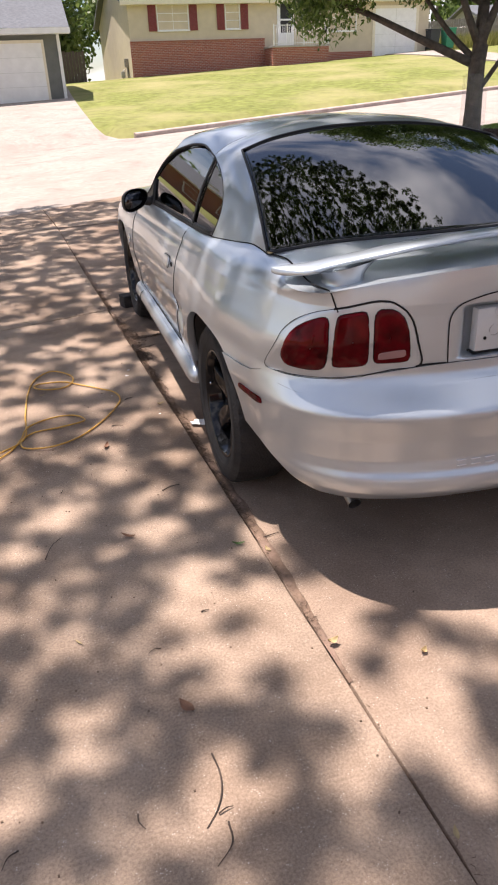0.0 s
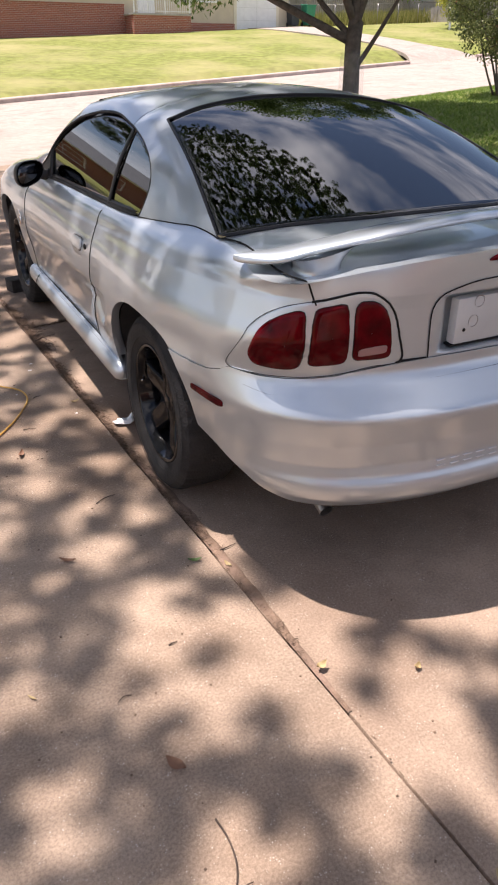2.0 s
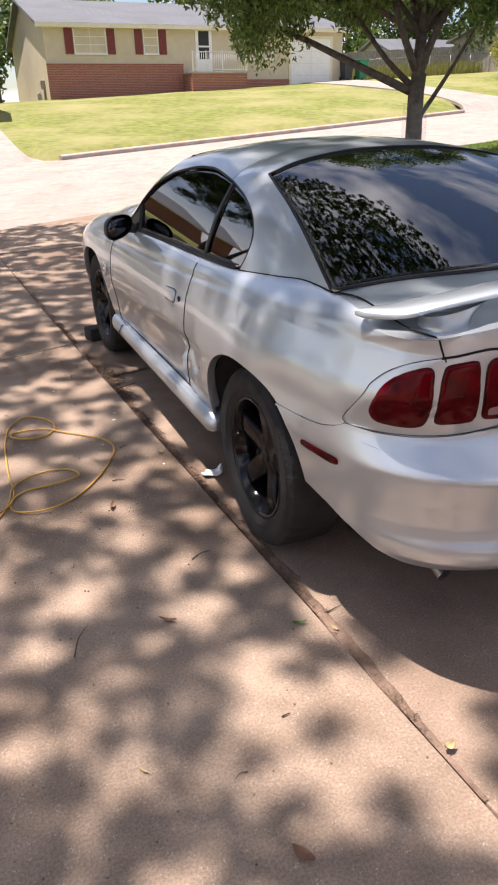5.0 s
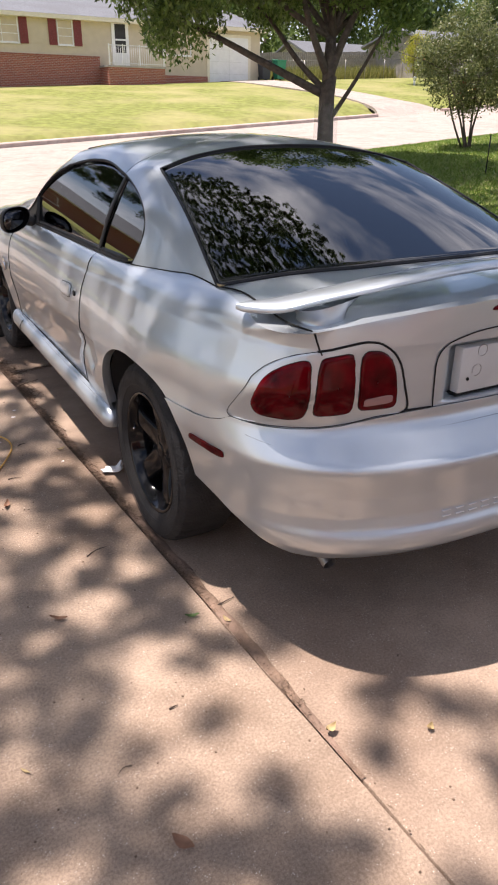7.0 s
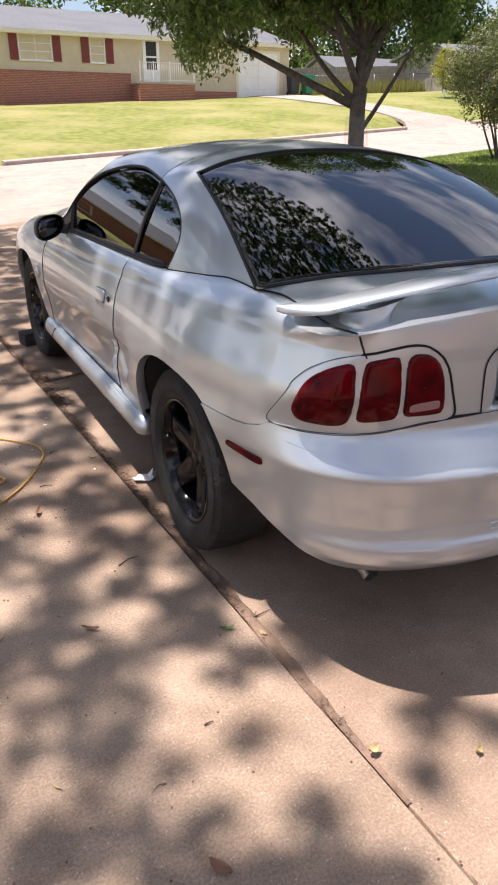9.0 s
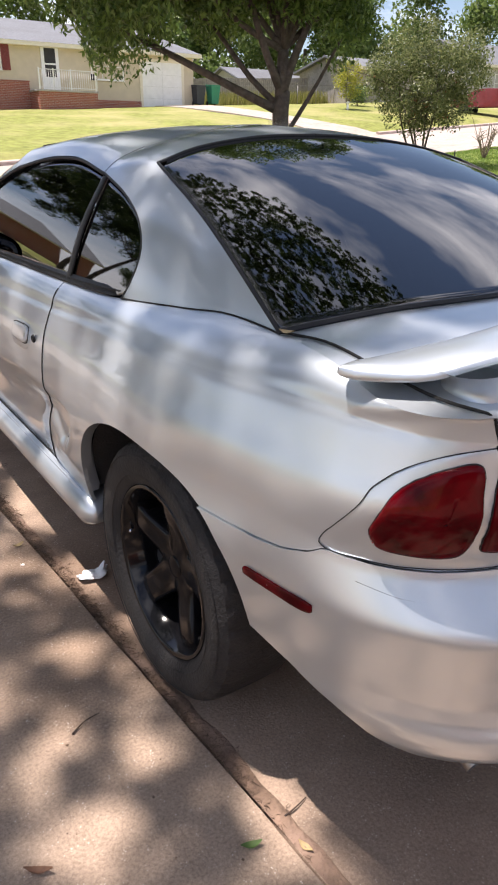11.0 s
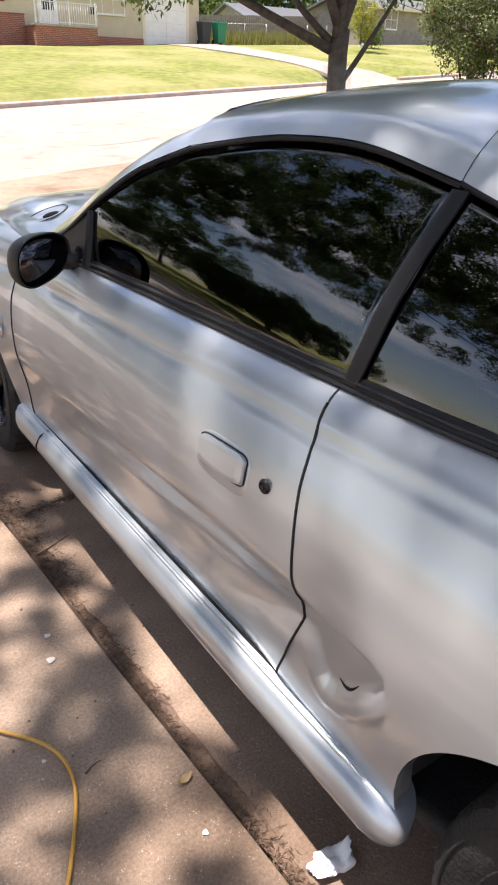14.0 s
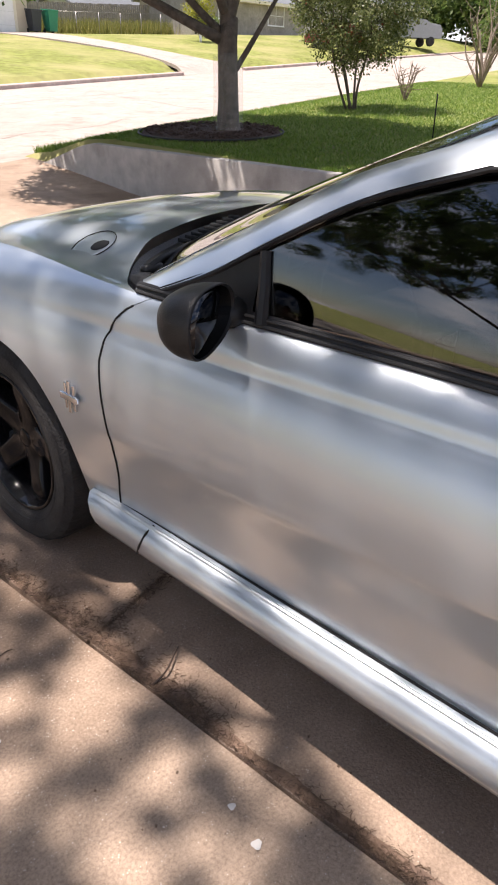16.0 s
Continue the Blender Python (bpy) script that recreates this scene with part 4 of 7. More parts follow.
part("boot_floor", from_bm(box(-.56, .56, -.74, -.20, .33, .37, .02)), RUBBER, car)
for c in (0.0, WHEELBASE):
    a_y = c + (ARCH - .001) * np.cos(np.linspace(0.03, math.pi - (.30 if c == 0 else .03), 50))
    lip = skin(u_at(a_y), np.maximum(arch_z(a_y), .30))
    two("arch_lip", grid(np.stack([lip + np.array([.0005, 0, 0]), lip + np.array([.012, 0, .0005]), lip + np.array([.030, 0, .002]), lip + np.array([.034, 0, .02])])), PAINT)
part("cross_wall", from_bm(box(-.74, .74, -.30, -.26, .26, .93)), RUBBER, car)
part("firewall", from_bm(box(-.72, .72, 2.05, 2.10, .26, .90)), RUBBER, car)

# cowl with wiper
cowl = coons(hood_back[::3] + np.array([0, -.004, -.004]), screen_low[np.linspace(0, 29, len(hood_back[::3])).astype(int)] + np.array([0, 0, .002]),
             even([hood_back[0] + np.array([0, -.004, -.004]), screen_low[0]], 6), even([hood_back[-1] + np.array([0, -.004, -.004]), screen_low[-1]], 6))
cowl[:, 1:-1, 2] -= 0.012
two("cowl_panel", grid(cowl), TRIM, "black vented cowl panel")
for k in range(9):
    part("cowl_vent", from_bm(box(-.43 + k * .030, -.415 + k * .030, 2.225 + k * .006, 2.262 + k * .006, .912 + k * .0035, .922 + k * .0035)), GAP, car)
wp = tube([(-.66, 2.10, .908), (-.61, 2.118, .920), (-.45, 2.15, .938), (-.2, 2.17, .965), (.02, 2.16, .975)], [.010, .009, .007, .006, .004], 8)
part("wiper", wp, TRIM, car)
part("wiper_pivot", from_bm(box(-.68, -.62, 2.09, 2.12, .893, .915, .010)), TRIM, car)

# spoiler on two feet
SP_REAR = even([(-.772, -.535, .966), (-.757, -.570, .966), (-.697, -.648, .975), (-.634, -.694, .998), (-.573, -.722, 1.013), (-.50, -.748, 1.027), (-.40, -.770, 1.043), (-.20, -.790, 1.061), (0, -.800, 1.066)], 60)
SP_FRONT = even([(-.770, -.528, .964), (-.735, -.510, .965), (-.66, -.520, .972), (-.58, -.545, .985), (-.50, -.570, 1.000), (-.40, -.592, 1.018), (-.20, -.615, 1.034), (0, -.622, 1.038)], 60)
wing = []
for k in range(60):
    lead, tail_ = SP_FRONT[k], SP_REAR[k]
    e = min(1.0, .25 + k / 5)
    half = .0140 * math.sqrt(e)
    ring = []
    for a in np.linspace(0, 2 * math.pi, 28, endpoint=False):
        ca, sa_ = math.cos(a), math.sin(a)
        f = .5 - .5 * math.copysign(abs(ca) ** .75, ca)
        belly = (.55 + .45 * f) * math.copysign(abs(sa_) ** .8, sa_)
        ring.append(lead + (tail_ - lead) * f + np.array([0, 0, half * belly * (1 if sa_ > 0 else 1.05) + .006 * math.sin(math.pi * f)]))
    wing.append(ring)
W = np.array(wing)
W = np.concatenate([np.repeat(W[:1].mean(1, keepdims=True), 28, 1), W])
two("spoiler", grid(W, wrap=True), PAINT, "silver boot spoiler")
foot = []
for f in np.linspace(0, 1, 12):
    a = np.linspace(0, 2 * math.pi, 28, endpoint=False)
    ca, sa_ = np.cos(a), np.sin(a)
    inner_, outer_ = .040 + .012 * (1 - f) ** 3 + .060 * f**3, .055 + .02 * (1 - f) ** 3 + .040 * f**2
    xf = -.590 + np.where(ca > 0, inner_, outer_) * np.sign(ca) * np.abs(ca) ** .8
    yf = -.672 + (.062 + .010 * f) * np.sign(sa_) * np.abs(sa_) ** .8 - .02 * (xf + .59)
    foot.append(np.stack([xf, yf, .945 + .058 * f + (xf + .59) * (.10 + .08 * f)], 1))
two("spoiler_foot", grid(np.array(foot), wrap=True), PAINT)


def tail_at(x, z, lift=0.0):
    """A point on the tail or rear corner at a given x and height."""
    us = np.linspace(0, 7.2, 700)
    P = skin(us, np.full(700, z))
    k = int(np.argmin(np.abs(P[:, 0] - x)))
    d = P[min(k + 4, 699)] - P[max(k - 4, 0)]
    n = np.array([d[1], -d[0], 0])
    n = n / np.linalg.norm(n)
    if n[1] > 0.2 or (abs(n[1]) <= .2 and n[0] > 0):
        n = -n
    if n[1] > 0:
        n = -n
    return P[k] + n * lift


def side_at(y, z, lift=0.0):
    """A point on the flank at plan place y and height z."""
    u = float(u_at(y))
    p = skin(np.array([u, u + .02]), np.array([z, z]))
    q = skin(np.array([u]), np.array([z + .01]))[0]
    n = np.cross(p[1] - p[0], q - p[0])
    n = n / np.linalg.norm(n)
    if n[0] > 0:
        n = -n
    return p[0] + n * lift


def pad(outline, at, lift, inner=0.86):
    """A domed pad over a closed outline of (a, b), laid on a surface by at(a, b, lift)."""
    o = np.array(outline, float)
    c = o.mean(0)
    rings = []
    for k, h in ((1.0, 0.0), (.995, lift * .55), (.97, lift * .85), (inner, lift), (.75, lift), (.5, lift * 1.02), (.25, lift * 1.02), (.02, lift * 1.02)):
        rings.append([at(*(c + (p - c) * k), h) for p in o])
    return grid(np.array(rings), wrap=True)


def rounded(corners, r=0.35, n=6):
    """Points round a polygon whose corners are eased."""
    c = np.array(corners, float)
    out = []
    for i in range(len(c)):
        p, a, b = c[i], c[i - 1], c[(i + 1) % len(c)]
        rr = r[i] if isinstance(r, (list, tuple)) else r
        s, e = p + (a - p) * rr * .5, p + (b - p) * rr * .5
        for t in np.linspace(0, 1, n):
            out.append((1 - t) ** 2 * s + 2 * t * (1 - t) * p + t**2 * e)
    return out


def loop(points, n=60):
    """A closed smooth outline."""
    p = [points[-1], *points, points[0], points[1]]
    t = np.linspace(1, len(points) + 1, n, endpoint=False)
    return [tuple(q) for q in catmull(np.array(p, float), t)]


LENSES = [[(-.773, .722), (-.777, .748), (-.768, .791), (-.746, .828), (-.718, .853), (-.690, .867), (-.676, .867), (-.671, .856), (-.674, .820), (-.677, .768), (-.678, .728), (-.685, .710), (-.709, .703), (-.741, .704), (-.763, .708)],
          [(-.651, .862), (-.640, .876), (-.605, .883), (-.584, .885), (-.571, .876), (-.567, .827), (-.567, .774), (-.568, .737), (-.580, .724), (-.626, .720), (-.650, .720), (-.661, .731), (-.664, .774), (-.659, .818)],
          [(-.549, .869), (-.539, .886), (-.521, .889), (-.494, .884), (-.468, .861), (-.454, .821), (-.448, .765), (-.449, .739), (-.466, .730), (-.523, .729), (-.543, .732), (-.551, .748), (-.552, .800), (-.551, .837)]]
BEZEL = loop([(-.804, .678), (-.798, .725), (-.782, .788), (-.758, .832), (-.732, .862), (-.694, .883), (-.638, .896), (-.570, .905), (-.533, .907), (-.494, .901), (-.462, .879), (-.440, .843), (-.426, .788), (-.414, .718), (-.495, .706), (-.565, .692), (-.638, .684), (-.690, .680), (-.735, .678), (-.775, .677)], 130)
for s in (1, -1):
    unit = tail_light = part("tail_light", pad(BEZEL, tail_at, .0022, .93) if s > 0 else mirrored(pad(BEZEL, tail_at, .0022, .93)), PAINT, car, "three-bar tail light in a silver bezel", sharp=40)
    rim_line = tube([tail_at(a, b, .0015) for a, b in BEZEL], .0009, 6, closed=True)
    heavy = tube([tail_at(a, b, .0012) for a, b in BEZEL if a > -.66 and (b > .80 or a > -.435)], list(np.linspace(.0032, .0032, sum(1 for a, b in BEZEL if a > -.66 and (b > .80 or a > -.435)))), 6)
    part("bezel_gap", heavy if s > 0 else mirrored(heavy), GAP, unit)
    part("bezel_joint", rim_line if s > 0 else mirrored(rim_line), GAP, unit)
    for o in LENSES:
        ol = loop(o)
        lens = pad(ol, lambda a, b, h: tail_at(a, b, h + .002), .009, .9)
        part("lens", lens if s > 0 else mirrored(lens), RED, unit, "dark red lens")
        edge = tube([tail_at(a, b, .003) for a, b in ol], .0017, 6, closed=True)
        part("lens_rim", edge if s > 0 else mirrored(edge), TRIM, unit)
    rv = pad(rounded([(-.540, .742), (-.462, .748), (-.462, .772), (-.541, .764)], .5, 5), lambda a, b, h: tail_at(a, b, h + .0115), .0012)
    part("reversing_lens", rv if s > 0 else mirrored(rv), material("smoked_lens", (0.30, 0.16, 0.15), 0.15, var=.1), unit)
# boot lid joints
down = np.array([tail_at(-.668 + .018 * (z - .94) / -.05, z, .001) for z in np.linspace(.932, .884, 8)])
lid = np.concatenate([even([WIN_L + np.array([.004, -.002, .003]), (-.676, -.40, .968), (-.684, -.55, .955), (-.688, -.66, .947), down[0] + np.array([-.002, .014, .006])], 20), down])
two("boot_lid_joint", tube(lid, .0026, 6), GAP)
two("boot_edge", tube([tail_at(x, .716, .0015) for x in (-.416, -.38, -.335)], .003, 6), GAP)
rec = [tail_at(x, z, .002) for x, z in ((-.332, .716), (-.335, .79), (-.333, .850), (-.310, .885), (-.258, .900), (-.18, .909), (0, .914))]
two("recess_joint", tube(even(rec, 30), .0018, 6), GAP)
bl = pad(loop([(-.168, .955), (-.150, .966), (-.10, .976), (0, .980), (.10, .976), (.150, .966), (.168, .955), (.150, .950), (0, .953), (-.150, .950)], 60), lambda a, b, h: tail_at(-abs(a), b, h) * np.array([1 if a < 0 else -1, 1, 1]), .006)
part("brake_light", bl, RED, car, "slim red high brake light")
bracket = part("plate_bracket", from_bm(box(-.245, .245, -.838, -.806, .736, .866, .006)), material("bare_grey_plastic", (.56, .56, .55), .45, var=.1, scale=10, second=(.40, .39, .37), patch=.5, patch_scale=5), car, "empty pale grey number plate panel", sharp=40)
part("bracket_gap", from_bm(box(-.247, .247, -.832, -.800, .728, .734)), GAP, bracket, smooth=False)
for x, z in ((-.185, .798), (-.172, .853), (-.055, .855), (-.042, .803), (.185, .798), (.172, .853)):
    part("screw", moved(lathe([(.0, -.007), (.005, -.007), (.006, -.003), (.012, -.002), (.016, -.001), (.017, .002)], 18, "z"), pose(x, -.838, z, 90)), STEEL, bracket)
for x in (-.215, .215):
    part("hole", moved(lathe([(.0, 0), (.005, 0), (.005, .002)], 10, "z"), pose(x, -.8390, .776, 90)), GAP, bracket)
# pressed lettering on the bumper, as plain raised bars
PALE = material("bright_silver", (.72, .72, .72), .3, metal=.3)
for k in range(14):
    x = -.30 + k * .046
    for dz in (.008, -.008):
        p = tail_at(-abs(x), .415 + dz, .007)
        part("raised_bar", from_bm(box(x - .015, x + .015, p[1] - .0025, p[1] + .004, p[2] - .0012, p[2] + .0012)), PALE, car, smooth=False)
two("bumper_joint", tube([tail_at(x, float(np.interp(-x, [0, .30, .41, .495, .58, .64, .70, .78], [.716, .716, .712, .702, .686, .680, .674, .674])) - .001, .002) for x in np.linspace(0, -.78, 60)], .0016, 6), GAP)
two("bumper_groove", tube([tail_at(x, float(np.interp(-x, [0, .33, .5, .58, .65, .71, .75, .785], [.668, .663, .654, .647, .636, .632, .633, .642])), .0064) for x in np.linspace(0, -.785, 70)], list(np.linspace(.0016, .0004, 70)), 5), GAP)
# side markers
sm = pad(rounded([(-.562, .549), (-.392, .551), (-.392, .565), (-.400, .570), (-.562, .574)], .5, 6), lambda a, b, h: side_at(a, b, h + .006), .005)
two("side_marker", sm, RED, "slim dark red side marker")
ex = tube([(-.58, -.50, .270), (-.58, -.68, .262), (-.58, -.735, .250), (-.58, -.765, .238)], .022, 16, cap=False)
two("exhaust_tip", ex, STEEL, "steel exhaust tip")

# door furniture
hnd = [(.800, .714), (.945, .710), (.949, .757), (.806, .765)]
two("handle_recess", pad(rounded([(.792, .692), (.953, .690), (.957, .765), (.798, .775)], .6, 8), lambda a, b, h: side_at(a, b, h - .001), .0025, .95), PAINT)
two("door_handle", pad(rounded(hnd, .45, 8), lambda a, b, h: side_at(a, b, h + .0005), .010, .74), PAINT, "silver flap door handle")
two("handle_shadow_gap", tube([side_at(a, b, .003) for a, b in rounded([(.798, .712), (.947, .708), (.951, .759), (.804, .767)], .45, 8)], .0012, 5, closed=True), GAP)
two("door_lock", moved(lathe([(.0, .005), (.004, .005), (.005, .003), (.009, .006), (.012, .004), (.0135, 0)], 20, "z"), Matrix.Translation(side_at(.748, .742, .001)) @ pose(0, 0, 0, 0, -90, 0)), TRIM, "black key lock")

two("door_rear_joint", tube([side_at(.6845 + float(rear_lean(z)), z, .0004) for z in np.linspace(.356, .885, 50)], .0026, 6), GAP)
two("door_front_joint", tube([side_at(2.0325 + float(front_lean(z)), z, .0004) for z in np.linspace(.356, .86, 46)], .0026, 6), GAP)
# slot at the foot of the pressed scoop
two("scoop_slot", tube([side_at(a, b, .0005) for a, b in even([(.536, .503, 0), (.520, .503, 0), (.503, .512, 0), (.490, .530, 0)], 16)[:, :2]], list(.0026 * np.sin(np.linspace(.25, 2.9, 16))), 6), GAP, "black slot of the side scoop")

# fender badge as plain bright bars
badge = part("fender_badge", from_bm(box(-.892, -.884, 2.140, 2.150, .585, .668, .002)), CHROME, car, "small chrome fender badge")
part("badge_bar", from_bm(box(-.890, -.882, 2.158, 2.166, .592, .660, .002)), CHROME, badge)
part("badge_bar", from_bm(box(-.890, -.882, 2.124, 2.132, .592, .660, .002)), CHROME, badge)
part("badge_figure", from_bm(box(-.894, -.886, 2.108, 2.182, .616, .634, .004)), CHROME, badge)

# hood inlet
ij = np.unravel_index(np.argmin((hood[..., 0] + .605) ** 2 + (hood[..., 1] - 2.40) ** 2), hood.shape[:2])
h_at, h_u, h_v = Vector(hood[ij]), Vector(hood[ij[0] + 2, ij[1]] - hood[ij[0] - 2, ij[1]]), Vector(hood[ij[0], ij[1] + 2] - hood[ij[0], ij[1] - 2])
h_n = h_u.cross(h_v).normalized()
h_n = h_n if h_n.z > 0 else -h_n
on_hood = Matrix.Translation(h_at + h_n * .004) @ Vector((0, 0, 1)).rotation_difference(h_n).to_matrix().to_4x4() @ pose(0, 0, 0, 0, 0, 35)
inlet = moved(lathe([(.096, -.006), (.092, -.0015), (.084, .001), (.074, .0005), (.050, -.0005), (.02, -.001), (0.0, -.001)], 36, "z"), on_hood @ Matrix.Diagonal((1, .62, 1, 1)))
hin = part("hood_inlet", inlet, PAINT, car, "oval inlet pressed into the hood")
part("inlet_joint", tube([tuple(on_hood @ Vector((.094 * math.cos(q), .0585 * math.sin(q), .0))) for q in np.linspace(0, 6.283, 40, endpoint=False)], .0014, 5, closed=True), GAP, hin)
part("inlet_hole", moved(lathe([(.0, .0015), (.024, .0015), (.030, .0012), (.034, -.001)], 20, "z"), on_hood @ pose(-.012, -.022, .001) @ Matrix.Diagonal((1, .75, 1, 1))), GAP, hin)

# door mirrors
MC = Vector((-.878, 1.665, .928))


def egg(r, d):
    """A ring of the mirror's egg-shaped outline, at depth d."""
    a = np.linspace(0, 2 * math.pi, 32, endpoint=False)
    ca, sa = np.cos(a), np.sin(a)
    ex_, ez_ = np.sign(ca) * np.abs(ca) ** .8, np.sign(sa) * np.abs(sa) ** .85
    return np.stack([.077 * r * ex_, np.full(32, d), .059 * r * ez_ * (1 - .16 * ex_) + .016 * ex_ * r], 1)


def swung(piece, more=0.0):
    return moved(piece, Matrix.Translation(MC) @ pose(0, 0, 0, -3, 0, 13 + more))


for s in (1, -1):
    rings = [egg(.93, .020), egg(.935, -.002), egg(.965, -.005), egg(1.0, .0)] + [egg(math.sqrt(max(.0, 1 - k**2.4)), .105 * k) for k in np.linspace(.08, 1, 14)]
    shell = swung(grid(np.array(rings), wrap=True, flip=True))
    m_ = part("door_mirror", shell if s > 0 else mirrored(shell), TRIM, car, "black door mirror")
    gl = swung(grid(np.array([egg(.93, .012), egg(.92, .000), egg(.01, .000)]), wrap=True), 1)
    part("mirror_glass", gl if s > 0 else mirrored(gl), material("mirror_glass", (.055, .058, .064), .03, metal=1.0, var=.02), m_)
    stalk = tube([(-.815, 1.70, .916), (-.79, 1.70, .908), (-.770, 1.70, .912)], [.028, .025, .032], 12)
    part("mirror_stalk", stalk if s > 0 else mirrored(stalk), TRIM, m_)


# wheels
def wheel(c_y, sx, turn):
    R_, w2 = .328, .112
    root = new("wheel")
    root.parent = car
    prof = [(.215, -.088), (.232, -.100), (.258, -.110), (.285, -.113), (.305, -.107), (.320, -.094), (.3265, -.075), (.328, -.04), (.328, .04), (.326, .08), (.30, .108), (.23, .10), (.21, .09)]
    tv, tf = lathe(prof, 144)
    tv = np.array(tv).reshape(len(prof), 144, 3)
    for i, cut in ((4, .002), (5, .004), (6, .004), (7, .003)):
        tv[i, ::4, 1:] *= 1 - cut / prof[i][0]
    part("tyre", grid(tv, wrap=True), TYRE, root, "worn black tyre", sharp=25)
    part("sidewall_ridge", join(lathe([(.247, -.1065), (.249, -.1095), (.252, -.1085)], 72), lathe([(.296, -.1115), (.298, -.1135), (.301, -.1105)], 72)), TYRE, root)
    part("rim", lathe([(.222, -.086), (.2215, -.097), (.214, -.099), (.208, -.090), (.203, -.075), (.196, -.062), (.190, -.02), (.186, .05), (.20, .08)], 72), RIM_LIP, root, "gloss black wheel rim")
    part("brake_drum", lathe([(.0, -.012), (.145, -.012), (.150, .0), (.150, .02)], 48), RUBBER, root)
    half = [(.084, 36.0), (.091, 30.5), (.106, 24.0), (.130, 18.0), (.160, 14.0), (.193, 11.5), (.204, 6.5)]
    star = []
    for k in range(5):
        star += [(r_, 72 * k - a_) for r_, a_ in half] + [(.206, 72 * k)] + [(r_, 72 * k + a_) for r_, a_ in half[:0:-1]]
    star = np.array([(r_ * math.cos(radians(a_)), r_ * math.sin(radians(a_))) for r_, a_ in star])
    rows = []
    for q, back in ((.02, 0), (.2, 0), (.4, 0), (.6, 0), (.8, 0), (.93, .001), (.985, .006), (1.0, .014), (1.0, .05)):
        p = star * q
        rr = np.linalg.norm(p, axis=1)
        rows.append(np.stack([-.042 - .030 * smooth(.05, .20, rr) + back - .010 * (1 - q**3), p[:, 0], p[:, 1]], 1))
    part("spokes", grid(np.array(rows), wrap=True), RIM, root, "five broad black spokes", sharp=60)
    part("hub_cap", lathe([(.0, -.0555), (.022, -.0555), (.028, -.0545), (.031, -.050)], 24), RIM, root)
    part("valve", tube([(-.085, .175, -.06), (-.072, .187, -.064)], .004, 8), CHROME, root)
    root.matrix_basis = pose(-.745 * sx, c_y, HUB, turn, 0, 0 if sx > 0 else 180)
    return root


wheel(0.0, 1, 25)
wheel(0.0, -1, 40)
wheel(WHEELBASE, 1, 30)
wheel(WHEELBASE, -1, 5)


# cabin
def cushion(w, d, h, r=.05):
    return from_bm(box(-w / 2, w / 2, -d / 2, d / 2, 0, h, r))


def seat(x):
    s = new("front_seat")
    s.parent = car
    part("seat_base", moved(cushion(.50, .52, .16), pose(x, 1.28, .36)), CLOTH, s)
    part("backrest", moved(cushion(.48, .14, .56), pose(x, 1.02, .46, 14)), CLOTH, s)
    part("headrest", moved(cushion(.24, .09, .16, .04), pose(x, .87, 1.00, 14)), CLOTH, s)


seat(-.37)
seat(.37)
part("rear_bench", moved(cushion(1.1, .42, .30), pose(0, .42, .32)), CLOTH, car)
part("rear_backrest", moved(cushion(1.12, .14, .46), pose(0, .16, .50, 22)), CLOTH, car)
part("parcel_shelf", from_bm(box(-.64, .64, -.28, .12, .925, .955, .01)), CLOTH, car)
part("dashboard", from_bm(box(-.70, .70, 1.78, 2.05, .58, .905, .05)), TRIM, car)
part("steering_wheel", join(moved(tube([(.185 * math.cos(a), .185 * math.sin(a), 0) for a in np.linspace(0, 2 * math.pi, 40, endpoint=False)], .014, 10, closed=True), pose(-.37, 1.66, .82, 62)),
                            moved(from_bm(box(-.17, .17, -.05, .05, -.02, .02, .015)), pose(-.37, 1.66, .82, 62))), TRIM, car)
two("door_card", from_bm(box(-.715, -.69, .70, 1.95, .30, .90, .01)), CLOTH)
part("headliner", grid(sym(roof_L[:, ::4] * np.array([.97, 1, 1]) - np.array([0, 0, .03]))), CLOTH, car)

# ---- trees and shrubs ----
LEAF_OAK = leaf_material("street_tree_leaf", (0.055, 0.105, 0.025), (0.21, 0.30, 0.075))
LEAF_SHADE = leaf_material("shade_tree_leaf", (0.022, 0.045, 0.012), (0.07, 0.11, 0.025))
LEAF_SHRUB = leaf_material("shrub_leaf", (0.065, 0.095, 0.03), (0.25, 0.27, 0.11))
LEAF_FAR = leaf_material("far_leaf", (0.06, 0.11, 0.026), (0.19, 0.25, 0.07))
LEAF_GOLD = leaf_material("yellow_green_leaf", (0.22, 0.24, 0.03), (0.40, 0.38, 0.06))
TWIG = material("pale_bare_twig", (0.22, 0.17, 0.13), 0.85, var=0.25, scale=20)


